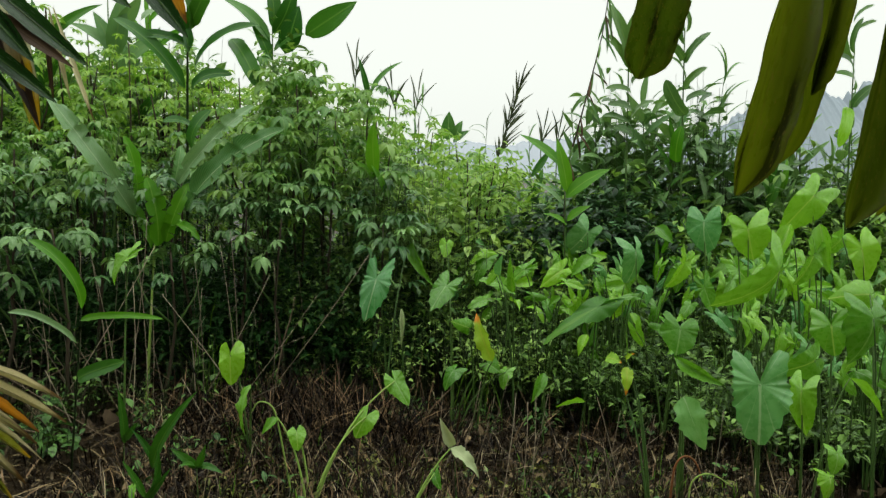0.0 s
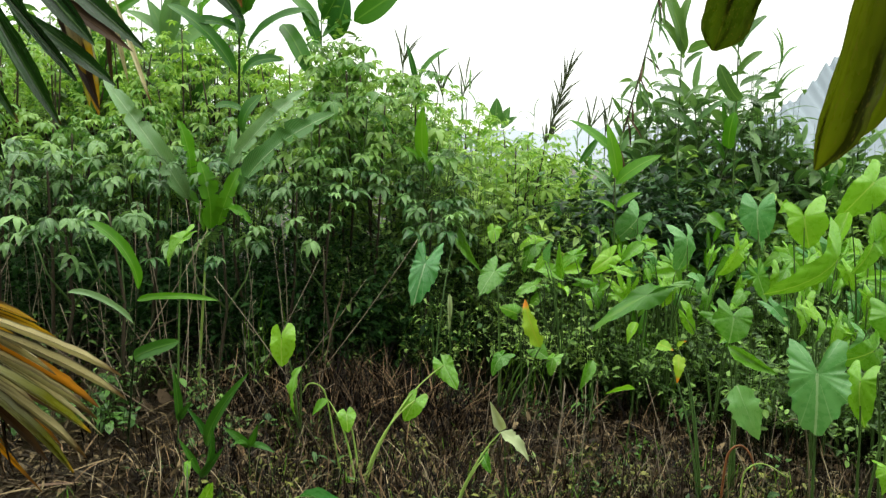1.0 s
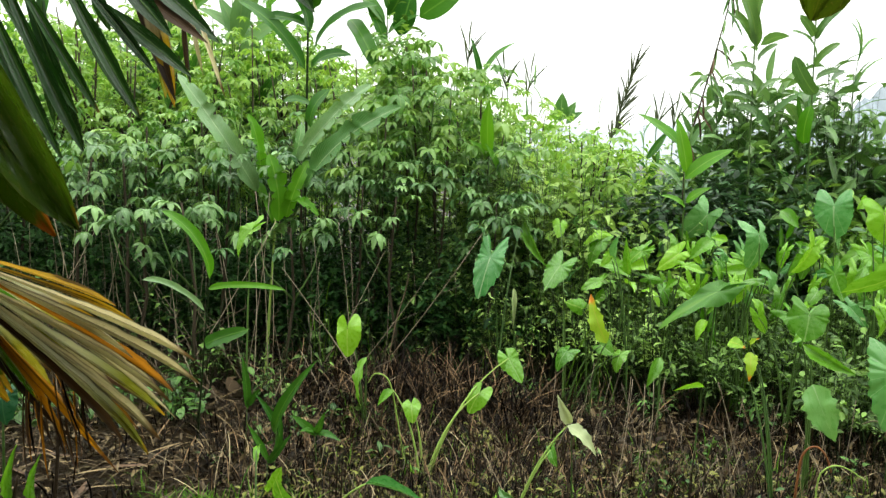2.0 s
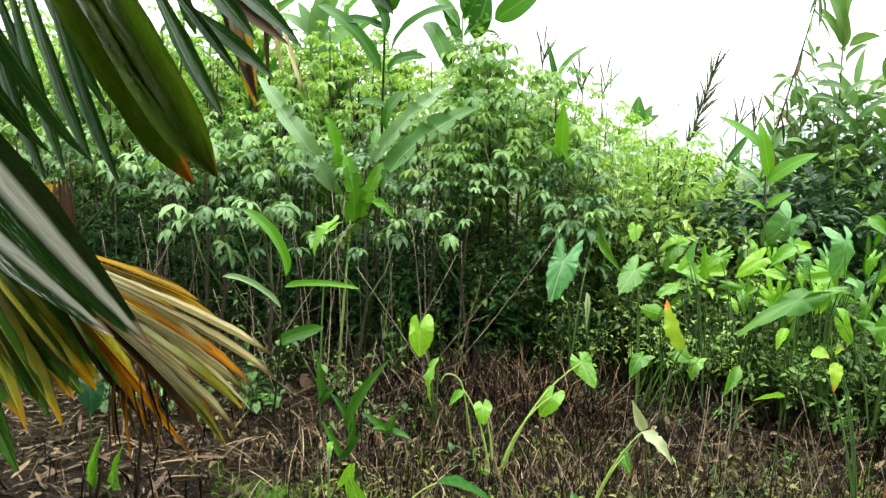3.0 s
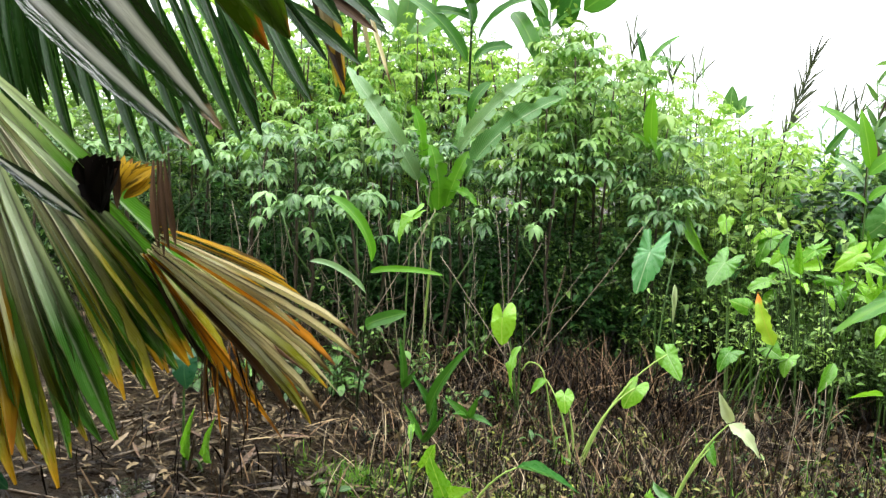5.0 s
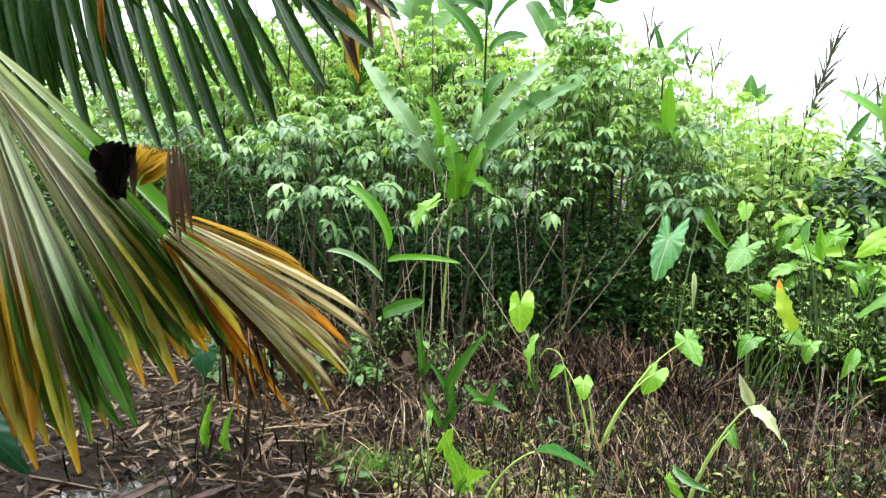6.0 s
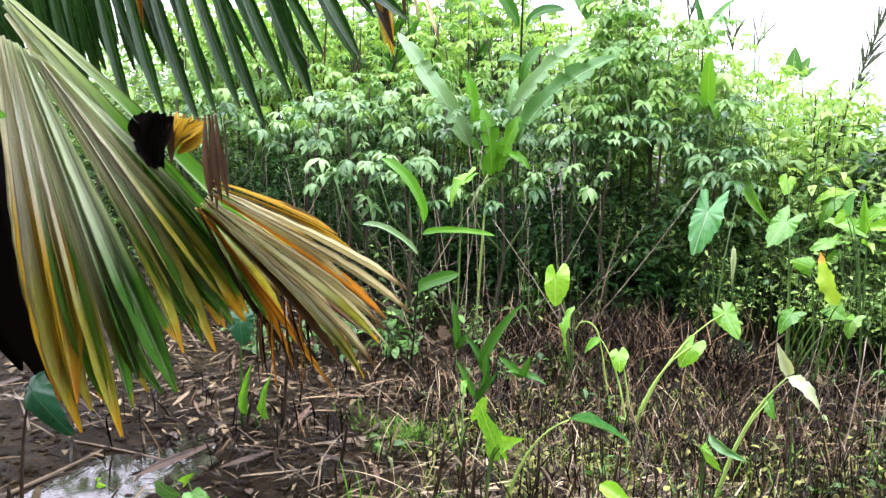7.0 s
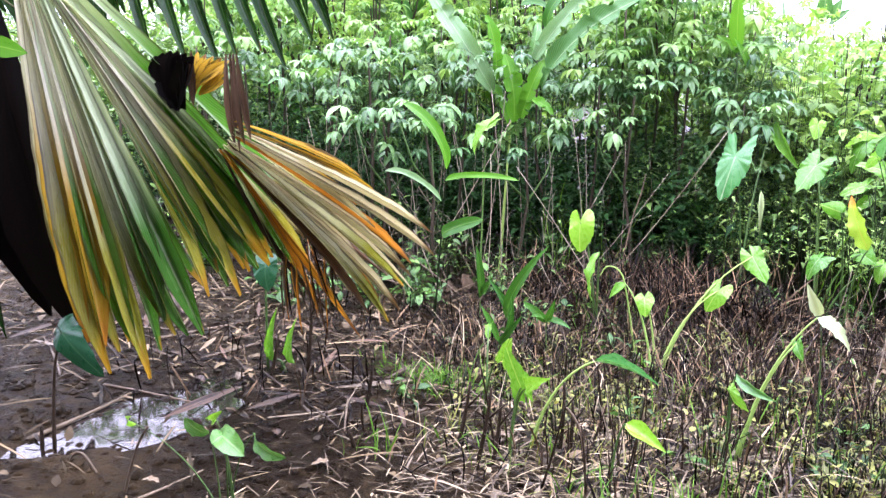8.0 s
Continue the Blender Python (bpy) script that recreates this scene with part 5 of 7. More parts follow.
# filler leaves whose near-black colour stands in for the field's shade
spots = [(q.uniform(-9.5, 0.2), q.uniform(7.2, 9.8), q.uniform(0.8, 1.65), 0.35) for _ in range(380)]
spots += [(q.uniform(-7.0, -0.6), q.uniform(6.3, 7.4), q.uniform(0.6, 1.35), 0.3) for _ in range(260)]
herbs("deep_thicket", spots, "filler leaves inside the cassava field, shade put into their colour", M_DEEP, 0.085, HERB_SMALL, stems=False, density=105)
spots = [(q.uniform(-14.5, -4.5), q.uniform(9.3, 13.0), q.uniform(2.3, 3.5), 0.4) for _ in range(190)]
herbs("left_canopy", spots, "light green leaves of a dense field behind", M_CASSAVA_FAR, 0.15, HERB_SMALL, stems=False, density=85)
spots = [(x, q.uniform(10.8, 15.0), q.uniform(1.7, 2.45) + (0.42 if x < -0.7 else 0.0), 0.4) for x in (q.uniform(-7.0, 6.5) for _ in range(380))]
herbs("skyline_thicket", spots, "green scrub along the far edge of the field", M_CASSAVA_FAR, 0.15, HERB_SMALL, stems=False, density=80)

# random taro between the placed ones
q = random.Random(33)
for _ in range(200):
    x, y = q.uniform(0.1, 4.6), q.uniform(4.6, 8.6)
    if y < 6.2 - 0.42 * x or x > 0.62 * y:
        continue
    z = ground_z(x, y)
    leaves = []
    for _k in range(q.choice((2, 3, 3, 4))):
        a = Vector((x + q.uniform(-0.22, 0.22), y + q.uniform(-0.2, 0.15), z + q.uniform(0.5, 0.9) + 0.17 * (y - 4)))
        ln = q.uniform(0.10, 0.21)
        tip = a + Vector((q.uniform(-0.6, 0.6), q.uniform(-0.6, 0.1), q.uniform(-1.0, 0.1))).normalized() * ln
        leaves.append((tuple(a), tuple(tip), ln * q.uniform(0.6, 0.85), q.choice((M_TARO, M_TARO_LIME, M_TARO_LIME, M_TARO_BLUE)), q.choice(("heart", "heart", "heart_wavy", "folded"))))
    taro((x, y), leaves, "taro plant with broad heart-shaped leaves in a patch")

# canes and reeds along the back
q = random.Random(44)
for x, y, tall in ((1.02, 8.7, 2.3), (1.3, 8.9, 2.45), (1.15, 8.3, 2.25), (1.6, 8.6, 2.9), (1.85, 9.0, 3.0), (1.45, 9.4, 3.05), (2.1, 8.7, 2.8), (0.85, 9.0, 2.2), (1.75, 8.3, 2.75), (1.95, 8.4, 3.05), (1.5, 8.5, 2.75), (3.6, 8.8, 3.0), (4.3, 9.0, 3.2), (4.0, 8.4, 2.8), (3.4, 9.3, 2.9), (2.9, 8.9, 2.6), (3.1, 8.6, 2.7)):
    wild_ginger(x, y, tall, q.randrange(10**6), q.choice((M_GINGER_HAZY, M_GINGER_HAZY, M_REED, M_GINGER)), 0.42, 13, 0.14, "ginger cane drooping above the thicket, mostly painted pale for haze", 0.19)
for x, y, tall in ((-4.6, 8.6, 3.2), (-5.3, 9.2, 3.5), (-3.7, 9.4, 3.3), (-6.3, 8.5, 3.2), (-4.1, 10.2, 3.9), (-7.2, 9.6, 3.6)):
    wild_ginger(x, y, tall, q.randrange(10**6), M_GINGER if q.random() < 0.5 else M_GINGER_LIME, 0.75, 12, label="tall ginger cane above the cassava leaves")
for _ in range(9):
    wild_ginger(q.uniform(1.3, 4.6), q.uniform(8.0, 9.6), q.uniform(1.8, 2.3), q.randrange(10**6), q.choice((M_GINGER, M_GINGER_LIME, M_GINGER_HAZY)), q.uniform(0.35, 0.5), 12, 0.14, "ginger cane crowded in a thicket", 0.18)
for x, y, tall in ((0.35, 7.0, 1.0), (1.5, 7.3, 1.5), (2.6, 6.9, 1.45), (-0.3, 6.9, 1.1), (1.05, 6.4, 0.9), (3.4, 6.6, 1.3), (2.05, 7.6, 1.6)):
    wild_ginger(x, y, tall, q.randrange(10**6), M_GINGER_LIME, 0.34, 8, 0.2, "young ginger shoot with bright green leaves")


def reed(x, y, tall, seed, lean=0.12, n=16, mat=M_REED, label="tall reed with narrow hanging leaves", blade_len=0.4):
    q = random.Random(seed)
    z = ground_z(x, y) - 0.03
    top = Vector((x + lean * tall, y + q.uniform(-0.1, 0.1), z + tall))
    pts = arc((x, y, z), top, 0.0, 12, 0.25)
    t = thing("reed", (x, y, z), label, "reed", "reeds")
    part("stem", tube(pts, 0.009, 0.003, 5), t, mat=M_STEM if mat is M_REED else M_STICK)
    for i in range(n):
        f = 0.3 + 0.7 * (i + q.random()) / n
        a = pts[min(12, int(f * 12))]
        d = q.uniform(0, 6.28)
        up = q.uniform(-0.2, 1.2)
        ln = blade_len * q.uniform(0.6, 1.2)
        tip = a + Vector((math.cos(d) * math.cos(up), math.sin(d) * math.cos(up), math.sin(up))) * ln
        leaf(t, "reed", mat, a, tip, 0.032, (0, -0.3, 1))
    return t


def dry_reed(points, label):
    """A dead reed bowed by the rain along the points, its narrow leaves hanging."""
    q = random.Random(3)
    z = ground_z(points[0][0], points[0][1])
    t = thing("reed", (points[0][0], points[0][1], z), label, "reed", "reeds")
    part("stem", tube([(points[0][0], points[0][1], z - 0.03), *points], 0.010, 0.004, 5), t, mat=M_STALK)
    for a, b in zip(points, points[1:]):
        for _ in range(5):
            p = Vector(a).lerp(Vector(b), q.random())
            tip = p + Vector((q.uniform(-0.06, 0.16), q.uniform(-0.1, 0.1), q.uniform(-0.34, -0.12)))
            leaf(t, "reed", M_REED if q.random() < 0.6 else M_PALM_BROWN, p, tip, 0.022, (0, -1, 0.2))
    return t


def plume_grass(x, y, z_low, top, label, n=34):
    """Grass with a stiff plume of many short blades."""
    q = random.Random(8)
    z = ground_z(x, y) - 0.03
    t = thing("plume_grass", (x, y, z), label, "grass", "plume grasses")
    mid = Vector((x, y, z_low))
    part("stem", tube([(x, y, z), mid, top], 0.012, 0.005, 5), t, mat=M_STEM)
    for _ in range(n):
        p = mid.lerp(Vector(top), q.random())
        tip = p + (Vector(top) - mid).normalized() * 0.30 + Vector((q.uniform(-0.20, 0.28), q.uniform(-0.1, 0.1), q.uniform(-0.02, 0.1)))
        leaf(t, "reed", M_PLUME, p, tip, 0.024, (0, -1, 0.4))
    return t

dry_reed([(0.85, 7.20, 1.86), (0.93, 7.20, 2.18), (1.01, 7.20, 2.52), (1.07, 7.20, 2.79), (1.12, 7.20, 3.03), (1.15, 7.20, 3.27), (1.18, 7.20, 3.55)], "dead reed bowed over by rain")
plume_grass(0.39, 13.00, 2.01, (0.72, 13.00, 3.24), "tall grass with a dark bristly plume", 52)
plume_grass(-0.84, 12.00, 2.62, (-0.77, 12.00, 3.15), "wispy seed grass on the skyline", 7)
plume_grass(-1.07, 11.50, 2.62, (-1.16, 11.50, 3.16), "wispy seed grass on the skyline", 7)
plume_grass(-1.57, 11.00, 2.95, (-1.55, 11.00, 3.38), "wispy seed grass on the skyline", 7)
plume_grass(0.99, 12.00, 2.21, (1.04, 12.00, 2.58), "wispy seed grass on the skyline", 7)
plume_grass(1.22, 12.00, 2.20, (1.26, 12.00, 2.59), "wispy seed grass on the skyline", 7)


q = random.Random(55)
for x, y, tall in ((2.35, 8.4, 3.25), (2.42, 8.6, 3.05), (2.5, 8.3, 2.7), (2.3, 8.7, 2.6), (2.58, 8.5, 2.95), (2.65, 8.7, 2.5), (2.2, 8.5, 2.3), (2.5, 8.8, 2.4), (3.3, 8.6, 2.6), (3.5, 8.4, 2.4), (3.9, 8.9, 2.7), (1.9, 8.8, 2.3)):
    reed(x, y, tall, q.randrange(10**6), q.uniform(-0.04, 0.06), 20)
for x, y, tall in ((-1.1, 11.5, 3.1), (-0.85, 11.8, 2.9), (0.1, 12.5, 2.9), (-1.6, 11.8, 3.2), (0.9, 12.0, 2.8), (1.25, 11.4, 2.6)):
    reed(x, y, tall, q.randrange(10**6), q.uniform(-0.05, 0.15), 12, blade_len=0.35)

# ---- the palm: trunk out of view, fronds hanging across it ----
PALM_AT = (-3.75, 1.75, ground_z(-3.75, 1.75) - 0.05)
CROWN_AT = (-3.55, 1.85, 2.25)
palm = thing("palm", PALM_AT, "young palm with yellowing and torn hanging fronds", "palm")
part("trunk", tube(arc(PALM_AT, CROWN_AT, 0, 10, 0.2), 0.13, 0.09, 12), palm, mat=M_TRUNK)


def frond(points, label="", r0=0.022, r1=0.008):
    """A frond's stalk through the points."""
    return part("frond", tube([Vector(p) for p in points], r0, r1, 7), palm, mat=M_RACHIS, label=label)


def leaflet(st, n, base, tip, width, mat, kd, face):
    """One leaflet of a frond, from base to tip, its upper side towards face."""
    return part("leaflet", leaf_mesh(kd, mat, n % 6), st, blade_pose(base, tip, width, face))

spine = frond([CROWN_AT, (-2.893, 1.950, 1.962), (-2.643, 2.000, 1.842)], "long pleated frond, green turning golden at the tips")
leaflet(spine, 0, (-2.669, 1.950, 1.886), (-2.612, 2.100, 0.497), 0.146, M_PALM_GOLD, "pleat", (0.649, -0.902, 1.000))
leaflet(spine, 1, (-2.709, 1.990, 1.889), (-2.622, 2.140, 0.597), 0.132, M_PALM_GREEN, "pleat", (0.814, -0.649, 1.000))
leaflet(spine, 2, (-2.664, 1.957, 1.881), (-2.585, 2.120, 0.549), 0.166, M_PALM_OLD, "pleat", (0.049, -1.006, 1.000))
leaflet(spine, 3, (-2.659, 1.963, 1.876), (-2.578, 2.140, 0.474), 0.185, M_PALM_GOLD, "pleat", (0.846, -0.357, 1.000))
leaflet(spine, 4, (-2.698, 2.003, 1.879), (-2.594, 2.180, 0.539), 0.131, M_PALM_OLD, "pleat", (-0.226, -0.490, 1.000))
leaflet(spine, 5, (-2.654, 1.970, 1.871), (-2.568, 2.160, 0.354), 0.156, M_PALM_OLD, "pleat", (0.225, -0.944, 1.000))
leaflet(spine, 6, (-2.648, 1.977, 1.866), (-2.553, 2.200, 0.437), 0.155, M_PALM_OLD, "pleat", (0.061, -0.512, 1.000))
leaflet(spine, 7, (-2.687, 2.017, 1.868), (-2.560, 2.255, 0.465), 0.131, M_PALM_GREEN, "pleat", (0.872, -1.019, 1.000))
leaflet(spine, 8, (-2.643, 1.983, 1.861), (-2.522, 2.250, 0.455), 0.180, M_PALM_GREEN, "pleat", (0.510, -1.019, 1.000))
leaflet(spine, 9, (-2.638, 1.990, 1.856), (-2.505, 2.300, 0.298), 0.123, M_PALM_OLD, "pleat", (0.656, -0.818, 1.000))
leaflet(spine, 10, (-2.676, 2.030, 1.858), (-2.499, 2.355, 0.402), 0.130, M_PALM_GREEN, "pleat", (0.883, -0.364, 1.000))
leaflet(spine, 11, (-2.632, 1.997, 1.851), (-2.460, 2.350, 0.537), 0.168, M_PALM_GREEN, "pleat", (0.358, -0.351, 1.000))
leaflet(spine, 12, (-2.627, 2.003, 1.846), (-2.444, 2.400, 0.470), 0.137, M_PALM_OLD, "pleat", (0.084, -0.996, 1.000))
leaflet(spine, 13, (-2.665, 2.043, 1.848), (-2.446, 2.460, 0.653), 0.129, M_PALM_GREEN, "pleat", (0.490, -1.028, 1.000))
leaflet(spine, 14, (-2.621, 2.010, 1.840), (-2.429, 2.460, 0.451), 0.174, M_PALM_GREEN, "pleat", (-0.074, -0.764, 1.000))
leaflet(spine, 15, (-2.616, 2.017, 1.835), (-2.391, 2.500, 0.449), 0.165, M_PALM_GREEN, "pleat", (0.505, -0.941, 1.000))
leaflet(spine, 16, (-2.653, 2.057, 1.837), (-2.406, 2.545, 0.654), 0.129, M_PALM_GREEN, "pleat", (-0.291, -0.443, 1.000))
leaflet(spine, 17, (-2.610, 2.023, 1.830), (-2.379, 2.530, 0.609), 0.124, M_PALM_OLD, "pleat", (0.089, -0.379, 1.000))
leaflet(spine, 18, (-2.605, 2.030, 1.825), (-2.366, 2.580, 0.710), 0.171, M_PALM_GREEN, "pleat", (0.905, -0.786, 1.000))
leaflet(spine, 19, (-2.641, 2.070, 1.827), (-2.394, 2.645, 0.753), 0.129, M_PALM_GREEN, "pleat", (0.295, -0.686, 1.000))
leaflet(spine, 20, (-2.599, 2.037, 1.820), (-2.374, 2.650, 0.628), 0.162, M_PALM_GREEN, "pleat", (0.551, -0.633, 1.000))
leaflet(spine, 21, (-2.593, 2.043, 1.815), (-2.349, 2.700, 0.578), 0.144, M_PALM_OLD, "pleat", (0.433, -0.616, 1.000))
leaflet(spine, 22, (-2.629, 2.083, 1.816), (-2.367, 2.755, 0.686), 0.129, M_PALM_GREEN, "pleat", (0.967, -0.695, 1.000))
leaflet(spine, 23, (-2.588, 2.050, 1.809), (-2.334, 2.750, 0.678), 0.165, M_PALM_GREEN, "pleat", (0.254, -0.546, 1.000))
leaflet(spine, 24, (-2.582, 2.057, 1.804), (-2.322, 2.800, 0.685), 0.167, M_PALM_GREEN, "pleat", (-0.017, -0.839, 1.000))
leaflet(spine, 25, (-2.617, 2.097, 1.805), (-2.320, 2.855, 0.779), 0.128, M_PALM_GREEN, "pleat", (1.019, -0.685, 1.000))
leaflet(spine, 26, (-2.576, 2.063, 1.799), (-2.297, 2.850, 0.694), 0.160, M_PALM_OLD, "pleat", (0.418, -1.042, 1.000))
leaflet(spine, 27, (-2.570, 2.070, 1.794), (-2.274, 2.900, 0.766), 0.140, M_PALM_GREEN, "pleat", (0.231, -0.644, 1.000))
leaflet(spine, 28, (-2.720, 2.020, 2.020), (-2.200, 2.850, 0.850), 0.135, M_PALM_GREEN, "pleat", (0.76, -0.8, 1))
leaflet(spine, 29, (-2.710, 2.020, 1.990), (-2.280, 2.850, 0.730), 0.135, M_PALM_GREEN, "pleat", (0.76, -0.8, 1))
leaflet(spine, 30, (-2.700, 2.020, 1.960), (-2.390, 2.850, 0.700), 0.135, M_PALM_OLD, "pleat", (0.05, -0.8, 1))
leaflet(spine, 31, (-2.720, 2.020, 2.040), (-2.130, 2.850, 0.970), 0.135, M_PALM_GREEN, "pleat", (0.07, -0.8, 1))
leaflet(spine, 32, (-2.700, 2.020, 2.000), (-2.490, 2.850, 0.580), 0.135, M_PALM_GREEN, "pleat", (0.67, -0.8, 1))
spine = frond([CROWN_AT, (-2.622, 2.550, 1.434), (-2.280, 2.520, 1.346)], "broken frond bent down, dried to straw, gold and rust", 0.004, 0.002)
leaflet(spine, 0, (-2.080, 2.400, 1.330), (-1.550, 3.000, 0.880), 0.054, M_PALM_STRAW, "pleat", (0.10, -0.62, 1))
leaflet(spine, 1, (-2.090, 2.400, 1.310), (-1.560, 3.050, 0.770), 0.061, M_PALM_STRAW, "pleat", (-0.32, -0.92, 1))
leaflet(spine, 2, (-2.090, 2.400, 1.300), (-1.700, 3.100, 0.710), 0.051, M_PALM_RUST, "pleat", (-0.49, -0.70, 1))
leaflet(spine, 3, (-2.110, 2.400, 1.280), (-1.710, 3.100, 0.660), 0.051, M_PALM_STRAW, "pleat", (0.67, -0.45, 1))
leaflet(spine, 4, (-2.120, 2.400, 1.280), (-1.740, 3.100, 0.600), 0.062, M_PALM_OLD, "pleat", (0.22, -0.77, 1))
leaflet(spine, 5, (-2.120, 2.400, 1.270), (-1.730, 3.200, 0.550), 0.038, M_PALM_STRAW, "palm_torn", (-0.45, -0.63, 1))
leaflet(spine, 6, (-2.130, 2.400, 1.270), (-1.790, 3.150, 0.470), 0.063, M_PALM_STRAW, "pleat", (0.41, -0.67, 1))
leaflet(spine, 7, (-2.130, 2.400, 1.260), (-1.820, 3.100, 0.420), 0.062, M_PALM_OLD, "pleat", (0.44, -0.49, 1))
leaflet(spine, 8, (-2.150, 2.400, 1.250), (-1.890, 3.150, 0.510), 0.042, M_PALM_RUST, "palm_torn", (-0.19, -0.47, 1))
leaflet(spine, 9, (-2.150, 2.400, 1.250), (-1.990, 3.200, 0.420), 0.053, M_PALM_BROWN, "pleat", (0.16, -0.95, 1))
leaflet(spine, 10, (-2.150, 2.400, 1.250), (-2.050, 3.250, 0.260), 0.034, M_PALM_RUST, "palm_torn", (0.27, -0.86, 1))
leaflet(spine, 11, (-2.160, 2.400, 1.250), (-2.060, 3.150, 0.530), 0.052, M_PALM_STRAW, "pleat", (-0.00, -0.85, 1))
leaflet(spine, 12, (-2.170, 2.400, 1.250), (-2.160, 3.100, 0.560), 0.056, M_PALM_RUST, "pleat", (-0.37, -0.57, 1))
leaflet(spine, 13, (-2.170, 2.400, 1.250), (-2.200, 3.100, 0.410), 0.046, M_PALM_RUST, "palm_torn", (0.38, -0.84, 1))
leaflet(spine, 14, (-2.180, 2.400, 1.250), (-2.190, 3.000, 0.680), 0.058, M_PALM_OLD, "pleat", (0.05, -0.45, 1))
leaflet(spine, 15, (-2.130, 2.400, 1.280), (-1.990, 3.250, 0.500), 0.039, M_PALM_BROWN, "palm_torn", (-0.15, -0.53, 1))
leaflet(spine, 16, (-2.120, 2.400, 1.270), (-1.900, 3.250, 0.600), 0.044, M_PALM_BROWN, "palm_torn", (-0.13, -0.89, 1))
leaflet(spine, 17, (-2.160, 2.400, 1.260), (-2.200, 3.250, 0.350), 0.034, M_PALM_BROWN, "palm_torn", (-0.24, -0.93, 1))
leaflet(spine, 18, (-2.150, 2.400, 1.270), (-2.010, 3.050, 0.700), 0.055, M_PALM_OLD, "pleat", (0.64, -0.43, 1))
leaflet(spine, 19, (-2.090, 2.400, 1.360), (-1.780, 2.800, 1.130), 0.063, M_PALM_AMBER, "pleat", (-0.01, -0.70, 1))
leaflet(spine, 20, (-2.080, 2.400, 1.340), (-1.720, 2.850, 1.050), 0.064, M_PALM_AMBER, "pleat", (-0.47, -0.65, 1))
leaflet(spine, 21, (-2.090, 2.400, 1.330), (-1.830, 2.850, 1.000), 0.068, M_PALM_GOLD, "pleat", (0.68, -0.47, 1))
leaflet(spine, 22, (-2.100, 2.400, 1.320), (-1.940, 2.850, 0.950), 0.077, M_PALM_OLD, "pleat", (0.28, -0.47, 1))
leaflet(spine, 23, (-2.120, 2.400, 1.300), (-2.000, 2.850, 0.870), 0.077, M_PALM_OLD, "pleat", (0.25, -0.94, 1))
leaflet(spine, 24, (-2.130, 2.400, 1.280), (-2.100, 2.850, 0.830), 0.072, M_PALM_STRAW, "pleat", (-0.24, -0.40, 1))
leaflet(spine, 25, (-2.110, 2.400, 1.310), (-1.770, 2.900, 0.900), 0.056, M_PALM_STRAW, "pleat", (-0.39, -0.72, 1))
leaflet(spine, 26, (-2.130, 2.400, 1.290), (-1.890, 2.950, 0.760), 0.053, M_PALM_STRAW, "pleat", (-0.48, -0.45, 1))
leaflet(spine, 27, (-2.150, 2.400, 1.270), (-2.220, 2.950, 0.670), 0.057, M_PALM_GREEN, "pleat", (0.15, -0.95, 1))
leaflet(spine, 28, (-2.150, 2.400, 1.270), (-2.270, 2.900, 0.700), 0.056, M_PALM_GREEN, "pleat", (0.05, -0.64, 1))
q = random.Random(17)
for n in range(26):
    # dark rotten fibres hanging under it
    top = Vector((-2.18 + q.uniform(-0.08, 0.14), 2.9 + q.uniform(-0.1, 0.1), 0.78 + q.uniform(-0.05, 0.08)))
    leaflet(spine, n, top, top + Vector((q.uniform(-0.03, 0.12), q.uniform(0, 0.1), q.uniform(-0.48, -0.25))), q.uniform(0.008, 0.02), q.choice((M_PALM_BROWN, M_PALM_BROWN, M_PALM_RUST, M_PALM_BLACK)), "palm_torn", (0.2, -1, 0.2))
spine = frond([(-2.413, 2.420, 1.609), (-2.079, 2.420, 1.597)], "curled dead leaf base with hanging brown strips", 0.002, 0.002)
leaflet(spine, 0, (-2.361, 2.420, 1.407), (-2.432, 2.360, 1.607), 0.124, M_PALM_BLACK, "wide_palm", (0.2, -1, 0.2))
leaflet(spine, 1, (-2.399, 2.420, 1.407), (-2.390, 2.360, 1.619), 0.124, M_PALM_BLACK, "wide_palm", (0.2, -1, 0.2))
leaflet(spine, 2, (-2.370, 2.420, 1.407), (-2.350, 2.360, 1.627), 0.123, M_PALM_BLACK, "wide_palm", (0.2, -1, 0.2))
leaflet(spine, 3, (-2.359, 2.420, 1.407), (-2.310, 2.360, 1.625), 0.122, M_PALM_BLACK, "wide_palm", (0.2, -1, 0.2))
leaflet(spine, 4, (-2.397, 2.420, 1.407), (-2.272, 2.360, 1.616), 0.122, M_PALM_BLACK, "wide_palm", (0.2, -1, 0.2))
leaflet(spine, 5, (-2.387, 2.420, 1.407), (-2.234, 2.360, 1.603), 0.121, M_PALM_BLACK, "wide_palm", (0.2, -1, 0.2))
leaflet(spine, 6, (-2.249, 2.360, 1.622), (-2.270, 2.380, 1.418), 0.051, M_PALM_BROWN, "palm_torn", (0.2, -1, 0.2))
leaflet(spine, 7, (-2.276, 2.400, 1.465), (-2.269, 2.420, 1.624), 0.070, M_PALM_AMBER, "palm", (0.2, -1, 0.2))
leaflet(spine, 8, (-2.276, 2.400, 1.472), (-2.231, 2.420, 1.615), 0.070, M_PALM_AMBER, "palm", (0.2, -1, 0.2))
leaflet(spine, 9, (-2.275, 2.400, 1.478), (-2.193, 2.420, 1.606), 0.069, M_PALM_AMBER, "palm", (0.2, -1, 0.2))
leaflet(spine, 10, (-2.275, 2.400, 1.485), (-2.155, 2.420, 1.598), 0.069, M_PALM_AMBER, "palm", (0.2, -1, 0.2))
leaflet(spine, 11, (-2.274, 2.400, 1.491), (-2.117, 2.420, 1.589), 0.069, M_PALM_AMBER, "palm", (0.2, -1, 0.2))
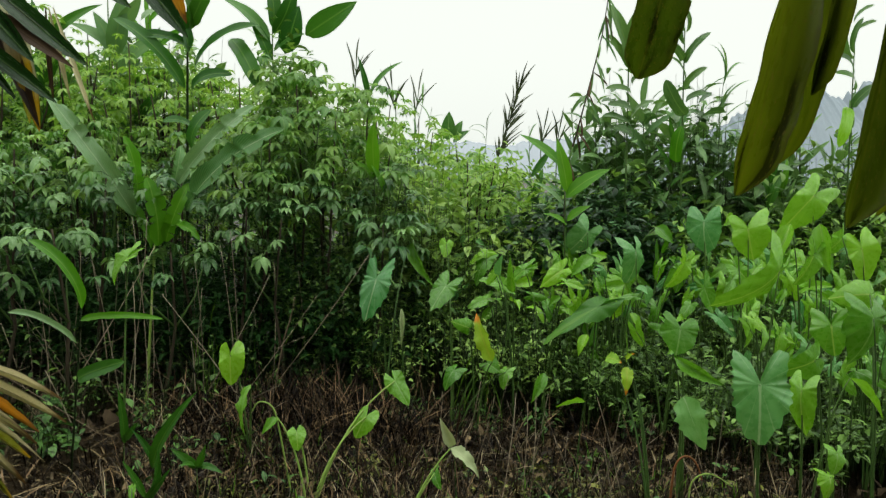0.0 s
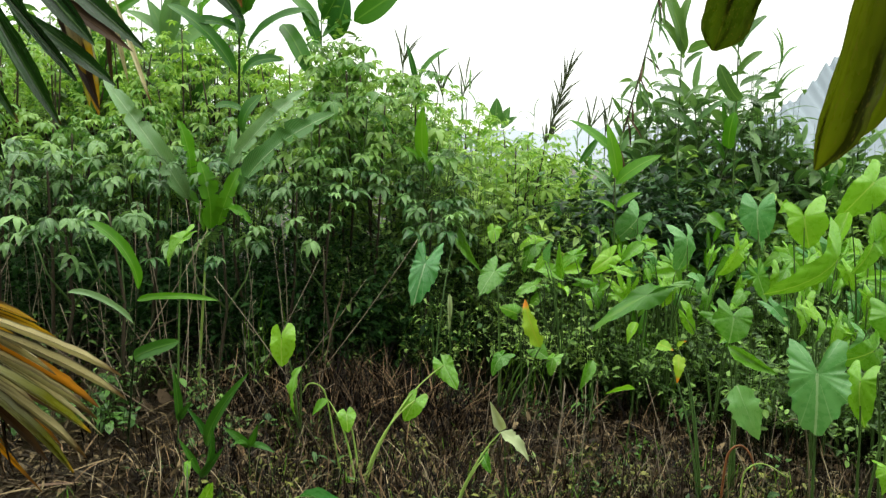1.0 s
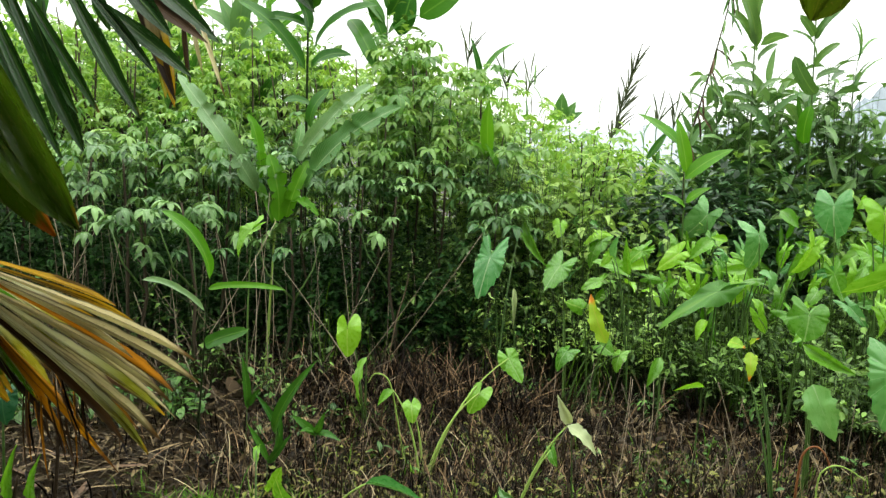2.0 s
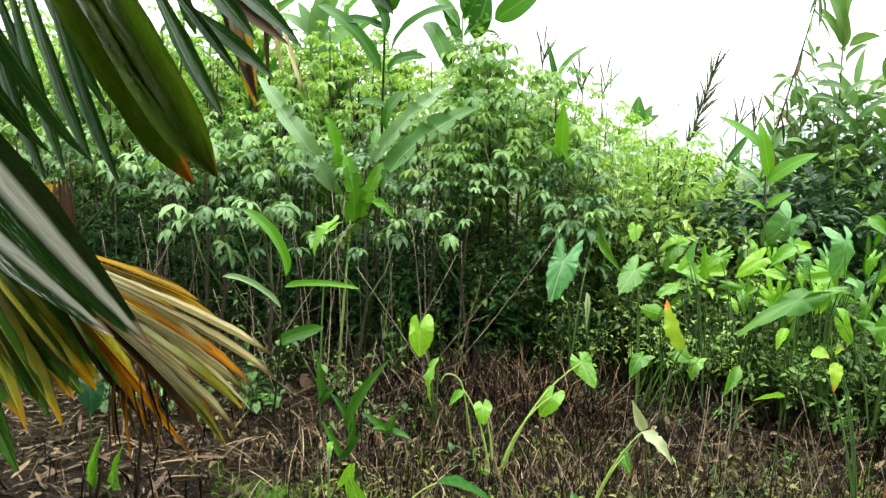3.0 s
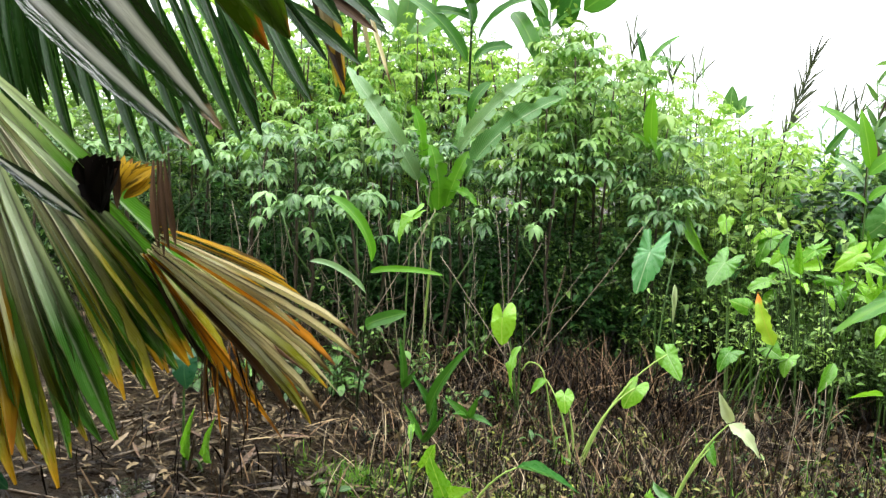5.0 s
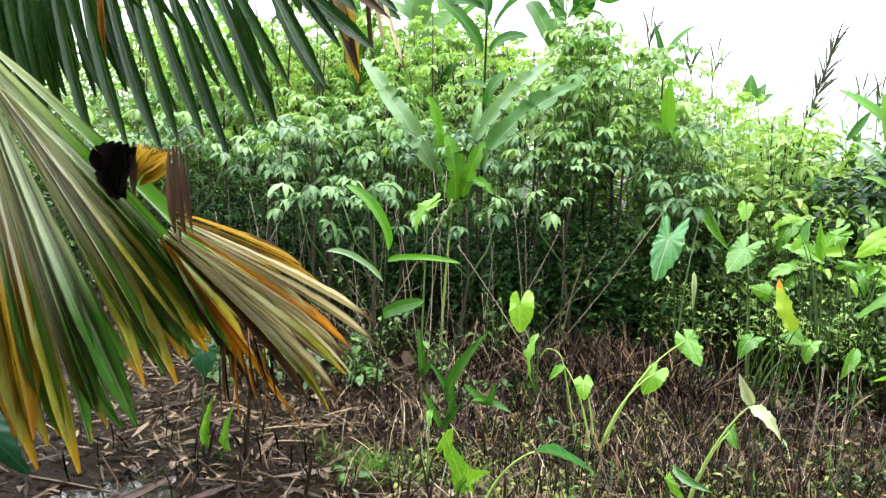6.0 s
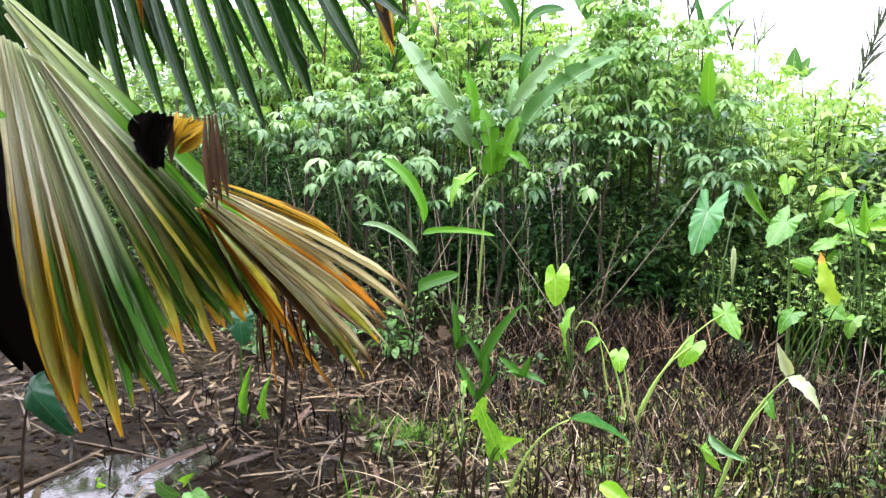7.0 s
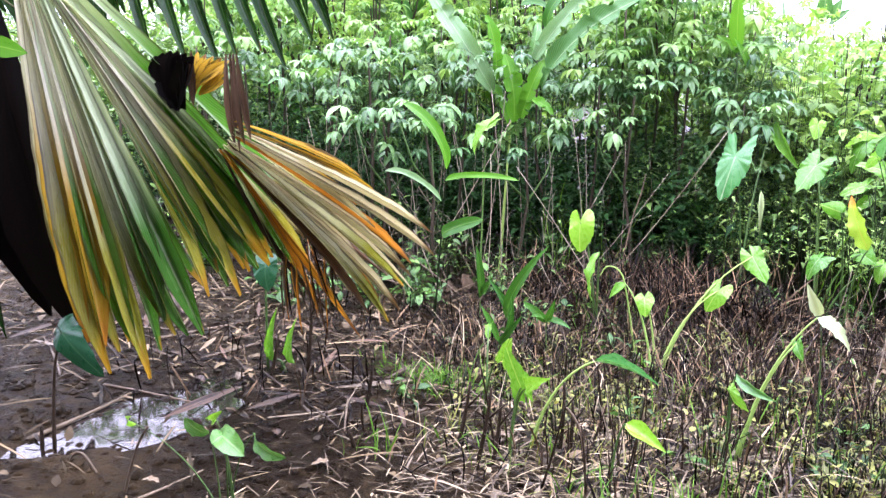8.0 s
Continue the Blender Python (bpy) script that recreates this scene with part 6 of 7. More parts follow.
leaflet(spine, 12, (-2.266, 2.410, 1.461), (-2.143, 2.430, 1.568), 0.055, M_PALM_AMBER, "palm", (0.2, -1, 0.2))
leaflet(spine, 13, (-2.266, 2.410, 1.461), (-2.145, 2.430, 1.543), 0.055, M_PALM_AMBER, "palm", (0.2, -1, 0.2))
leaflet(spine, 14, (-2.266, 2.410, 1.461), (-2.146, 2.430, 1.517), 0.055, M_PALM_AMBER, "palm", (0.2, -1, 0.2))
leaflet(spine, 15, (-2.100, 2.380, 1.612), (-2.105, 2.420, 1.262), 0.044, M_PALM_BROWN, "palm_torn", (0.2, -1, 0.2))
leaflet(spine, 16, (-2.082, 2.380, 1.612), (-2.085, 2.420, 1.238), 0.044, M_PALM_BROWN, "palm_torn", (0.2, -1, 0.2))
leaflet(spine, 17, (-2.066, 2.380, 1.612), (-2.060, 2.420, 1.270), 0.044, M_PALM_BROWN, "palm_torn", (0.2, -1, 0.2))
leaflet(spine, 18, (-2.052, 2.380, 1.612), (-2.030, 2.420, 1.285), 0.044, M_PALM_BROWN, "palm_torn", (0.2, -1, 0.2))
spine = frond([CROWN_AT, (-3.131, 2.300, 2.409), (-2.698, 2.650, 2.465), (-2.179, 3.050, 2.517)], "dark glossy green frond hanging overhead")
leaflet(spine, 0, (-3.213, 2.300, 2.419), (-3.100, 2.420, 1.956), 0.090, M_PALM, "fan", (0.3, -1, 0.3))
leaflet(spine, 1, (-3.357, 2.450, 2.465), (-3.217, 2.600, 2.120), 0.079, M_PALM, "fan", (0.3, -1, 0.3))
leaflet(spine, 2, (-3.155, 2.358, 2.428), (-3.058, 2.478, 1.866), 0.090, M_PALM, "fan", (0.3, -1, 0.3))
leaflet(spine, 3, (-3.292, 2.508, 2.474), (-3.168, 2.658, 2.018), 0.079, M_PALM, "fan", (0.3, -1, 0.3))
leaflet(spine, 4, (-3.063, 2.415, 2.434), (-3.051, 2.535, 1.876), 0.090, M_PALM, "fan", (0.3, -1, 0.3))
leaflet(spine, 5, (-3.191, 2.565, 2.479), (-3.148, 2.715, 2.166), 0.079, M_PALM, "fan", (0.3, -1, 0.3))
leaflet(spine, 6, (-3.027, 2.473, 2.445), (-2.977, 2.593, 1.782), 0.090, M_PALM, "fan", (0.3, -1, 0.3))
leaflet(spine, 7, (-3.149, 2.623, 2.489), (-3.068, 2.773, 2.052), 0.078, M_PALM, "fan", (0.3, -1, 0.3))
leaflet(spine, 8, (-2.986, 2.531, 2.455), (-2.960, 2.651, 1.676), 0.090, M_PALM, "fan", (0.3, -1, 0.3))
leaflet(spine, 9, (-3.102, 2.681, 2.499), (-3.052, 2.831, 1.826), 0.078, M_PALM, "fan", (0.3, -1, 0.3))
leaflet(spine, 10, (-2.904, 2.588, 2.462), (-2.768, 2.708, 1.580), 0.089, M_PALM, "fan", (0.3, -1, 0.3))
leaflet(spine, 11, (-3.012, 2.738, 2.505), (-2.846, 2.888, 1.789), 0.077, M_PALM, "fan", (0.3, -1, 0.3))
leaflet(spine, 12, (-2.804, 2.646, 2.468), (-2.644, 2.766, 1.612), 0.088, M_PALM, "fan", (0.3, -1, 0.3))
leaflet(spine, 13, (-2.905, 2.796, 2.510), (-2.714, 2.946, 1.794), 0.076, M_PALM, "fan", (0.3, -1, 0.3))
leaflet(spine, 14, (-2.729, 2.704, 2.475), (-2.505, 2.824, 1.585), 0.087, M_PALM, "fan", (0.3, -1, 0.3))
leaflet(spine, 15, (-2.823, 2.854, 2.517), (-2.566, 3.004, 1.765), 0.076, M_PALM, "fan", (0.3, -1, 0.3))
leaflet(spine, 16, (-2.648, 2.762, 2.482), (-2.457, 2.882, 1.627), 0.088, M_PALM, "fan", (0.3, -1, 0.3))
leaflet(spine, 17, (-2.736, 2.912, 2.524), (-2.514, 3.062, 1.816), 0.076, M_PALM, "fan", (0.3, -1, 0.3))
leaflet(spine, 18, (-2.622, 2.819, 2.494), (-2.365, 2.939, 1.649), 0.088, M_PALM, "fan", (0.3, -1, 0.3))
leaflet(spine, 19, (-2.706, 2.969, 2.535), (-2.415, 3.119, 1.886), 0.076, M_PALM, "fan", (0.3, -1, 0.3))
leaflet(spine, 20, (-2.563, 2.877, 2.502), (-2.279, 2.997, 1.580), 0.088, M_PALM, "fan", (0.3, -1, 0.3))
leaflet(spine, 21, (-2.641, 3.027, 2.543), (-2.323, 3.177, 1.806), 0.076, M_PALM, "fan", (0.3, -1, 0.3))
leaflet(spine, 22, (-2.496, 2.935, 2.511), (-2.168, 3.055, 1.694), 0.088, M_PALM, "fan", (0.3, -1, 0.3))
leaflet(spine, 23, (-2.569, 3.085, 2.551), (-2.207, 3.235, 1.889), 0.076, M_PALM, "fan", (0.3, -1, 0.3))
leaflet(spine, 24, (-2.418, 2.992, 2.518), (-2.106, 3.112, 1.727), 0.088, M_PALM, "fan", (0.3, -1, 0.3))
leaflet(spine, 25, (-2.486, 3.142, 2.558), (-2.140, 3.292, 1.898), 0.076, M_PALM, "fan", (0.3, -1, 0.3))
leaflet(spine, 26, (-2.194, 3.050, 2.514), (-1.881, 3.170, 1.886), 0.086, M_PALM, "fan", (0.3, -1, 0.3))
leaflet(spine, 27, (-2.251, 3.200, 2.553), (-1.905, 3.350, 2.082), 0.075, M_PALM, "fan", (0.3, -1, 0.3))
leaflet(spine, 28, (-3.968, 2.800, 2.594), (-4.024, 2.950, 1.934), 0.100, M_PALM, "fan", (0.3, -1, 0.3))
leaflet(spine, 29, (-3.879, 2.800, 2.587), (-3.879, 2.950, 1.982), 0.099, M_PALM, "fan", (0.3, -1, 0.3))
leaflet(spine, 30, (-3.793, 2.800, 2.581), (-3.837, 2.950, 2.038), 0.098, M_PALM, "fan", (0.3, -1, 0.3))
leaflet(spine, 31, (-3.707, 2.800, 2.574), (-3.733, 2.950, 1.915), 0.096, M_PALM, "fan", (0.3, -1, 0.3))
leaflet(spine, 32, (-3.623, 2.800, 2.567), (-3.609, 2.950, 1.976), 0.095, M_PALM, "fan", (0.3, -1, 0.3))
leaflet(spine, 33, (-3.541, 2.800, 2.561), (-3.526, 2.950, 1.907), 0.093, M_PALM, "fan", (0.3, -1, 0.3))
leaflet(spine, 34, (-3.459, 2.800, 2.555), (-3.466, 2.950, 1.975), 0.092, M_PALM, "fan", (0.3, -1, 0.3))
leaflet(spine, 35, (-3.379, 2.800, 2.548), (-3.383, 2.950, 1.883), 0.091, M_PALM, "fan", (0.3, -1, 0.3))
leaflet(spine, 36, (-3.300, 2.800, 2.542), (-3.306, 2.950, 1.884), 0.090, M_PALM, "fan", (0.3, -1, 0.3))
leaflet(spine, 37, (-3.222, 2.800, 2.536), (-3.216, 2.950, 2.004), 0.089, M_PALM, "fan", (0.3, -1, 0.3))
leaflet(spine, 38, (-3.145, 2.800, 2.530), (-3.137, 2.950, 1.881), 0.088, M_PALM, "fan", (0.3, -1, 0.3))
leaflet(spine, 39, (-3.070, 2.800, 2.524), (-3.088, 2.950, 1.953), 0.087, M_PALM, "fan", (0.3, -1, 0.3))
leaflet(spine, 40, (-2.995, 2.800, 2.518), (-2.991, 2.950, 1.831), 0.085, M_PALM, "fan", (0.3, -1, 0.3))
leaflet(spine, 41, (-2.922, 2.800, 2.513), (-2.874, 2.950, 1.962), 0.084, M_PALM, "fan", (0.3, -1, 0.3))
leaflet(spine, 42, (-2.850, 2.800, 2.507), (-2.806, 2.950, 1.852), 0.083, M_PALM, "fan", (0.3, -1, 0.3))
leaflet(spine, 43, (-2.779, 2.800, 2.501), (-2.772, 2.950, 1.936), 0.083, M_PALM, "fan", (0.3, -1, 0.3))
leaflet(spine, 44, (-3.450, 2.550, 2.496), (-3.373, 2.750, 1.920), 0.102, M_PALM, "fan", (0.3, -1, 0.3))
leaflet(spine, 45, (-3.207, 2.550, 2.477), (-3.272, 2.750, 1.788), 0.099, M_PALM, "fan", (0.3, -1, 0.3))
leaflet(spine, 46, (-3.040, 2.550, 2.464), (-3.124, 2.750, 1.890), 0.096, M_PALM, "fan", (0.3, -1, 0.3))
leaflet(spine, 47, (-2.942, 2.550, 2.456), (-2.992, 2.750, 1.761), 0.094, M_PALM, "fan", (0.3, -1, 0.3))
leaflet(spine, 48, (-3.309, 2.550, 2.485), (-3.444, 2.750, 1.974), 0.102, M_PALM, "fan", (0.3, -1, 0.3))
leaflet(spine, 49, (-3.936, 2.550, 2.534), (-3.759, 2.750, 1.845), 0.110, M_PALM, "fan", (0.3, -1, 0.3))
leaflet(spine, 50, (-3.782, 2.550, 2.522), (-3.611, 2.750, 1.736), 0.107, M_PALM, "fan", (0.3, -1, 0.3))
leaflet(spine, 51, (-3.669, 2.550, 2.513), (-3.490, 2.750, 1.843), 0.105, M_PALM, "fan", (0.3, -1, 0.3))
leaflet(spine, 52, (-3.558, 2.550, 2.504), (-3.399, 2.750, 1.736), 0.103, M_PALM, "fan", (0.3, -1, 0.3))
leaflet(spine, 53, (-3.415, 2.550, 2.493), (-3.276, 2.750, 1.709), 0.101, M_PALM, "fan", (0.3, -1, 0.3))
leaflet(spine, 54, (-3.241, 2.550, 2.480), (-3.197, 2.750, 1.839), 0.099, M_PALM, "fan", (0.3, -1, 0.3))
leaflet(spine, 55, (-3.106, 2.550, 2.469), (-3.080, 2.750, 1.736), 0.096, M_PALM, "fan", (0.3, -1, 0.3))
leaflet(spine, 56, (-2.747, 2.750, 2.487), (-2.862, 2.900, 1.743), 0.044, M_PALM_RUST, "palm_torn", (0.3, -1, 0.3))
spine = frond([CROWN_AT, (-2.621, 3.400, 2.660), (-2.343, 3.650, 2.696), (-1.987, 3.850, 2.662)], "frond end with drooping green leaflets and dry tips")
leaflet(spine, 0, (-2.541, 3.600, 2.607), (-2.308, 3.900, 1.922), 0.126, M_PALM, "palm", (0.3, -1, 0.3))
leaflet(spine, 1, (-2.346, 3.700, 2.655), (-1.889, 4.000, 2.296), 0.137, M_PALM, "palm", (0.3, -1, 0.3))
leaflet(spine, 2, (-2.158, 3.800, 2.598), (-2.093, 3.900, 1.963), 0.118, M_PALM_GOLD, "palm", (0.3, -1, 0.3))
leaflet(spine, 3, (-2.100, 3.800, 2.598), (-2.141, 3.900, 2.005), 0.093, M_PALM_OLD, "palm", (0.3, -1, 0.3))
leaflet(spine, 4, (-2.573, 3.400, 2.463), (-2.473, 3.700, 1.732), 0.110, M_PALM, "palm", (0.3, -1, 0.3))
leaflet(spine, 5, (-2.009, 3.850, 2.554), (-1.959, 3.950, 2.125), 0.037, M_PALM_STRAW, "palm_torn", (0.3, -1, 0.3))
leaflet(spine, 6, (-1.988, 3.850, 2.554), (-1.838, 3.950, 2.014), 0.037, M_PALM_STRAW, "palm_torn", (0.3, -1, 0.3))
leaflet(spine, 7, (-2.024, 3.850, 2.554), (-2.044, 3.950, 2.110), 0.037, M_PALM_BROWN, "palm_torn", (0.3, -1, 0.3))
leaflet(spine, 8, (-2.558, 3.500, 2.559), (-2.566, 3.600, 1.842), 0.092, M_PALM, "palm", (0.3, -1, 0.3))
leaflet(spine, 9, (-2.448, 3.700, 2.629), (-2.386, 3.800, 2.325), 0.095, M_PALM, "palm", (0.3, -1, 0.3))
leaflet(spine, 10, (-2.071, 3.300, 2.614), (-1.635, 3.400, 2.238), 0.120, M_PALM, "palm", (0.3, -1, 0.3))
leaflet(spine, 11, (-2.150, 3.300, 2.383), (-1.751, 3.400, 2.068), 0.104, M_PALM, "palm", (0.3, -1, 0.3))
leaflet(spine, 12, (-2.082, 3.400, 2.661), (-1.881, 3.500, 1.965), 0.096, M_PALM_BROWN, "palm", (0.3, -1, 0.3))
leaflet(spine, 13, (-2.009, 3.400, 2.662), (-1.900, 3.500, 2.029), 0.124, M_PALM_GOLD, "palm", (0.3, -1, 0.3))
leaflet(spine, 14, (-2.102, 3.200, 2.589), (-1.793, 3.300, 2.227), 0.124, M_PALM, "palm", (0.3, -1, 0.3))
leaflet(spine, 15, (-1.583, 3.600, 2.766), (-1.282, 3.700, 2.401), 0.141, M_PALM, "palm", (0.3, -1, 0.3))
leaflet(spine, 16, (-1.366, 3.600, 2.745), (-1.287, 3.700, 2.462), 0.073, M_PALM_RUST, "palm", (0.3, -1, 0.3))
leaflet(spine, 17, (-1.789, 3.500, 2.714), (-1.504, 3.600, 2.511), 0.112, M_PALM, "palm", (0.3, -1, 0.3))
leaflet(spine, 18, (-2.122, 3.300, 2.522), (-1.723, 3.500, 2.230), 0.083, M_PALM_BROWN, "palm", (0.3, -1, 0.3))
# a frond in deep shade: the shade is painted as black leaflets
spine = frond([CROWN_AT, (-3.174, 2.200, 1.832)], "dark frond hanging behind, its deep shade painted as black leaflets")
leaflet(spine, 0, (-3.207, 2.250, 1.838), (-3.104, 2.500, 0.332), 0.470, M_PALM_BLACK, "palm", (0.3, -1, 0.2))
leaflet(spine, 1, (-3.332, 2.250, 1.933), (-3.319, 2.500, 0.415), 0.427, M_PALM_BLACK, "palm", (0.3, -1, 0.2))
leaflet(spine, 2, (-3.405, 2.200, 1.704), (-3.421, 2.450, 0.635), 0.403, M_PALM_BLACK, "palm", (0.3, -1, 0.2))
leaflet(spine, 3, (-2.319, 1.500, 1.626), (-2.193, 1.600, 1.588), 0.085, M_GINGER_LIME, "palm", (0.3, -1, 0.2))
leaflet(spine, 4, (-3.348, 2.200, 1.611), (-3.511, 2.400, 0.304), 0.144, M_PALM, "palm", (0.3, -1, 0.2))
spine = frond([CROWN_AT, (-0.921, 0.549, 2.124), (-0.446, 0.239, 1.914), (-0.288, 0.151, 1.860)], "frond close overhead, wet green leaflets with glare painted as white ribs", 0.02, 0.006)
leaflet(spine, 0, (-0.224, 0.089, 1.807), (-0.158, 0.073, 1.722), 0.023, M_PALM_DEEP, "wide_palm", (0.2, -1, 0.3))
leaflet(spine, 1, (-0.239, 0.090, 1.808), (-0.169, 0.078, 1.719), 0.018, M_PALM_DEEP, "wide_palm", (0.2, -1, 0.3))
leaflet(spine, 2, (-0.190, -0.019, 1.761), (-0.123, -0.015, 1.690), 0.017, M_PALM_GLARE, "palm", (0.2, -1, 0.3))
leaflet(spine, 3, (-0.216, 0.000, 1.742), (-0.146, 0.005, 1.686), 0.013, M_PALM_GLARE, "palm", (0.2, -1, 0.3))
leaflet(spine, 4, (-0.225, 0.015, 1.681), (-0.190, 0.015, 1.663), 0.007, M_PALM_GLARE, "palm", (0.2, -1, 0.3))
leaflet(spine, 5, (-0.434, 0.216, 1.854), (-0.451, 0.356, 1.724), 0.021, M_PALM, "palm", (0.2, -1, 0.3))
leaflet(spine, 6, (-0.420, 0.229, 1.857), (-0.459, 0.414, 1.717), 0.020, M_PALM, "palm", (0.2, -1, 0.3))
leaflet(spine, 7, (-0.450, 0.204, 1.833), (-0.470, 0.340, 1.751), 0.021, M_PALM, "palm", (0.2, -1, 0.3))
spine = frond([CROWN_AT, (-0.470, 1.291, 2.907), (0.095, 1.196, 2.440), (0.436, 1.063, 2.229), (0.638, 0.982, 2.160)], "frond arching far overhead with olive leaflets hanging", 0.025, 0.008)
leaflet(spine, 0, (0.335, 1.066, 2.128), (0.294, 1.088, 1.948), 0.105, M_PALM_NEAR, "wide_palm", (0.1, -1, 0.1))
leaflet(spine, 1, (0.504, 1.035, 2.137), (0.437, 1.061, 1.782), 0.098, M_PALM_NEAR, "wide_palm", (0.1, -1, 0.1))
leaflet(spine, 2, (0.565, 1.039, 2.117), (0.529, 1.044, 1.925), 0.050, M_PALM_NEAR, "wide_palm", (0.1, -1, 0.1))
leaflet(spine, 3, (0.551, 1.063, 2.130), (0.504, 1.091, 1.829), 0.063, M_PALM_NEAR, "wide_palm", (0.1, -1, 0.1))
leaflet(spine, 4, (0.613, 0.980, 2.088), (0.566, 0.990, 1.743), 0.086, M_PALM_NEAR, "wide_palm", (0.1, -1, 0.1))
leaflet(spine, 5, (0.646, 0.986, 2.090), (0.615, 1.013, 1.760), 0.071, M_PALM_NEAR, "wide_palm", (0.1, -1, 0.1))


# ---- on the ground ----
q = random.Random(77)
CURL = [blade("drop", 5, q.uniform(0.2, 0.6), 0.3, 0.2, 0.4, m=2, seed=k) for k in range(3)]


def litter(name, count, box, size, mat, label, template, lift=0.01, tilt=14, slim=(0.3, 0.55), bare_mud=True):
    q = random.Random(count)
    poses = []
    for _ in range(count):
        x, y = q.uniform(box[0], box[1]), q.uniform(box[2], box[3])
        s = q.uniform(*size)
        if bare_mud and x < -1.0 and y < 3.3 and q.random() < (0.88 if y < 2.75 else 0.4):
            continue
        if q.random() > min(1, (y - box[2]) / 1.0) * min(1, (box[1] - x) / 1.2) * min(1, (x - box[0]) / 0.8):
            continue
        poses.append(turn_pose((x, y, ground_z(x, y) + lift + q.uniform(0, 0.012)), q.uniform(0, 6.28), radians(q.gauss(0, tilt)), radians(q.gauss(0, tilt)), s * q.uniform(*slim), s))
    return stuff(name, scatter_mesh(name, template, poses, [mat]), label, "leaf litter")


litter("leaf_litter", 4000, (-6.0, 4.6, 0.3, 4.9), (0.03, 0.10), M_LITTER, "dead brown leaves strewn on wet mud", CURL[0])
litter("straw_litter", 11500, (-6.0, 4.6, 0.3, 4.9), (0.06, 0.30), M_LITTER, "broken dry straw lying on mud", blade("strap", 3, 0.12, 0.4, m=1, seed=2, aspect=0.05), 0.012, 9, (0.02, 0.06))
litter("chaff", 17000, (-5.0, 2.2, 0.9, 5.2), (0.02, 0.10), M_LITTER, "fine chaff and leaf scraps on mud", blade("strap", 2, 0.3, 0.4, m=1, seed=5, aspect=0.1), 0.008, 12, (0.08, 0.22))
litter("old_litter", 3000, (-6.5, 3.5, 4.4, 8.0), (0.08, 0.2), M_LITTER_SHADE, "dead leaves under the plants, shade put into their colour", CURL[1])

litter("pale_straw", 6000, (-1.6, 2.2, 1.0, 3.6), (0.03, 0.20), M_STRAW_PALE, "bleached straw scattered over mud", blade("strap", 3, 0.15, 0.4, m=1, seed=12, aspect=0.05), 0.014, 10, (0.02, 0.06), False)
litter("pale_scraps", 1500, (-1.5, 2.0, 1.0, 3.4), (0.015, 0.06), M_STRAW_PALE, "small bleached leaf scraps on mud", CURL[1], 0.012, 16, (0.3, 0.6), False)

litter("washed_straw", 2600, (-2.1, 1.0, 1.0, 2.9), (0.03, 0.16), M_STRAW_PALE, "wet straw washed over the near mud", blade("strap", 3, 0.15, 0.4, m=1, seed=14, aspect=0.05), 0.012, 10, (0.02, 0.07), False)

# lumps of trodden mud
v, f, uv = [], [], []
for j in range(4):
    for i in range(7):
        a, e = 2 * math.pi * i / 7, radians(-10 + 30 * j)
        r = 1 + 0.3 * noise.noise((i * 1.7, j * 2.1, 4))
        v.append((math.cos(a) * math.cos(e) * r, math.sin(a) * math.cos(e) * r, math.sin(e) * r * 0.6))
        uv.append((i / 7, j / 3))
f = [(j * 7 + i, j * 7 + (i + 1) % 7, (j + 1) * 7 + (i + 1) % 7, (j + 1) * 7 + i) for j in range(3) for i in range(7)] + [tuple(range(21, 28))]
q = random.Random(66)
lumps = []
for _ in range(9000):
    x, y = q.uniform(-4.6, 1.0), q.uniform(1.2, 4.6)
    r = 0.004 + 0.028 * q.random() ** 4
    lumps.append(turn_pose((x, y, ground_z(x, y)), q.uniform(0, 6.28), 0, 0, r, r * q.uniform(0.7, 1.4), r))
stuff("mud_clods", scatter_mesh("mud_clods", (v, f, uv), lumps, [M_GROUND]), "small wet lumps of brown mud", "mud")

# narrow straw pieces: the blades above are wide, these are thin and stand or lean
STRAND = blade("strap", 5, 0.55, 0.3, m=1, seed=9)


def strands(name, spots, label, mat, length, width, lean, category="dry grass"):
    q = random.Random(len(spots))
    poses = []
    for x, y, k, spread in spots:
        for _ in range(k):
            px, py = x + q.gauss(0, spread), y + q.gauss(0, spread)
            ln = q.uniform(*length)
            poses.append(turn_pose((px, py, ground_z(px, py) - 0.01), q.uniform(0, 6.28), radians(q.uniform(*lean)), radians(q.uniform(-40, 40)), width * q.uniform(0.6, 1.3), ln))
    return stuff(name, scatter_mesh(name, STRAND, poses, [mat]), label, category)


q = random.Random(88)
tufts = [(q.uniform(-1.9, 2.4), q.uniform(3.7, 5.9), 26, 0.14) for _ in range(560)]
# the grass thins out in the dark ground before the taro
tufts = [p for p in tufts if p[0] < -0.3 or p[1] < 4.35 or q.random() < 0.35]
strands("dead_grass", tufts, "brown dead grass standing in tangled tufts", M_STRAW, (0.06, 0.34), 0.006, (-6, 80))
strands("dead_grass_back", [(q.uniform(-2.4, 2.4), q.uniform(5.6, 6.7), 12, 0.14) for _ in range(200)], "brown dead grass in the shade of weeds", M_STRAW, (0.1, 0.4), 0.006, (5, 80))
strands("dead_grass_heap", [(-1.0 + q.gauss(0, 0.5), 5.5 + q.gauss(0, 0.3), 22, 0.12) for _ in range(90)], "heap of fallen brown grass", M_STRAW, (0.2, 0.6), 0.008, (-5, 75))
strands("bleached_straw", [(q.uniform(-1.9, 2.4), q.uniform(2.7, 5.9), 6, 0.14) for _ in range(300)], "pale broken straw caught in dead grass", M_STRAW_PALE, (0.06, 0.4), 0.0045, (-4, 70))
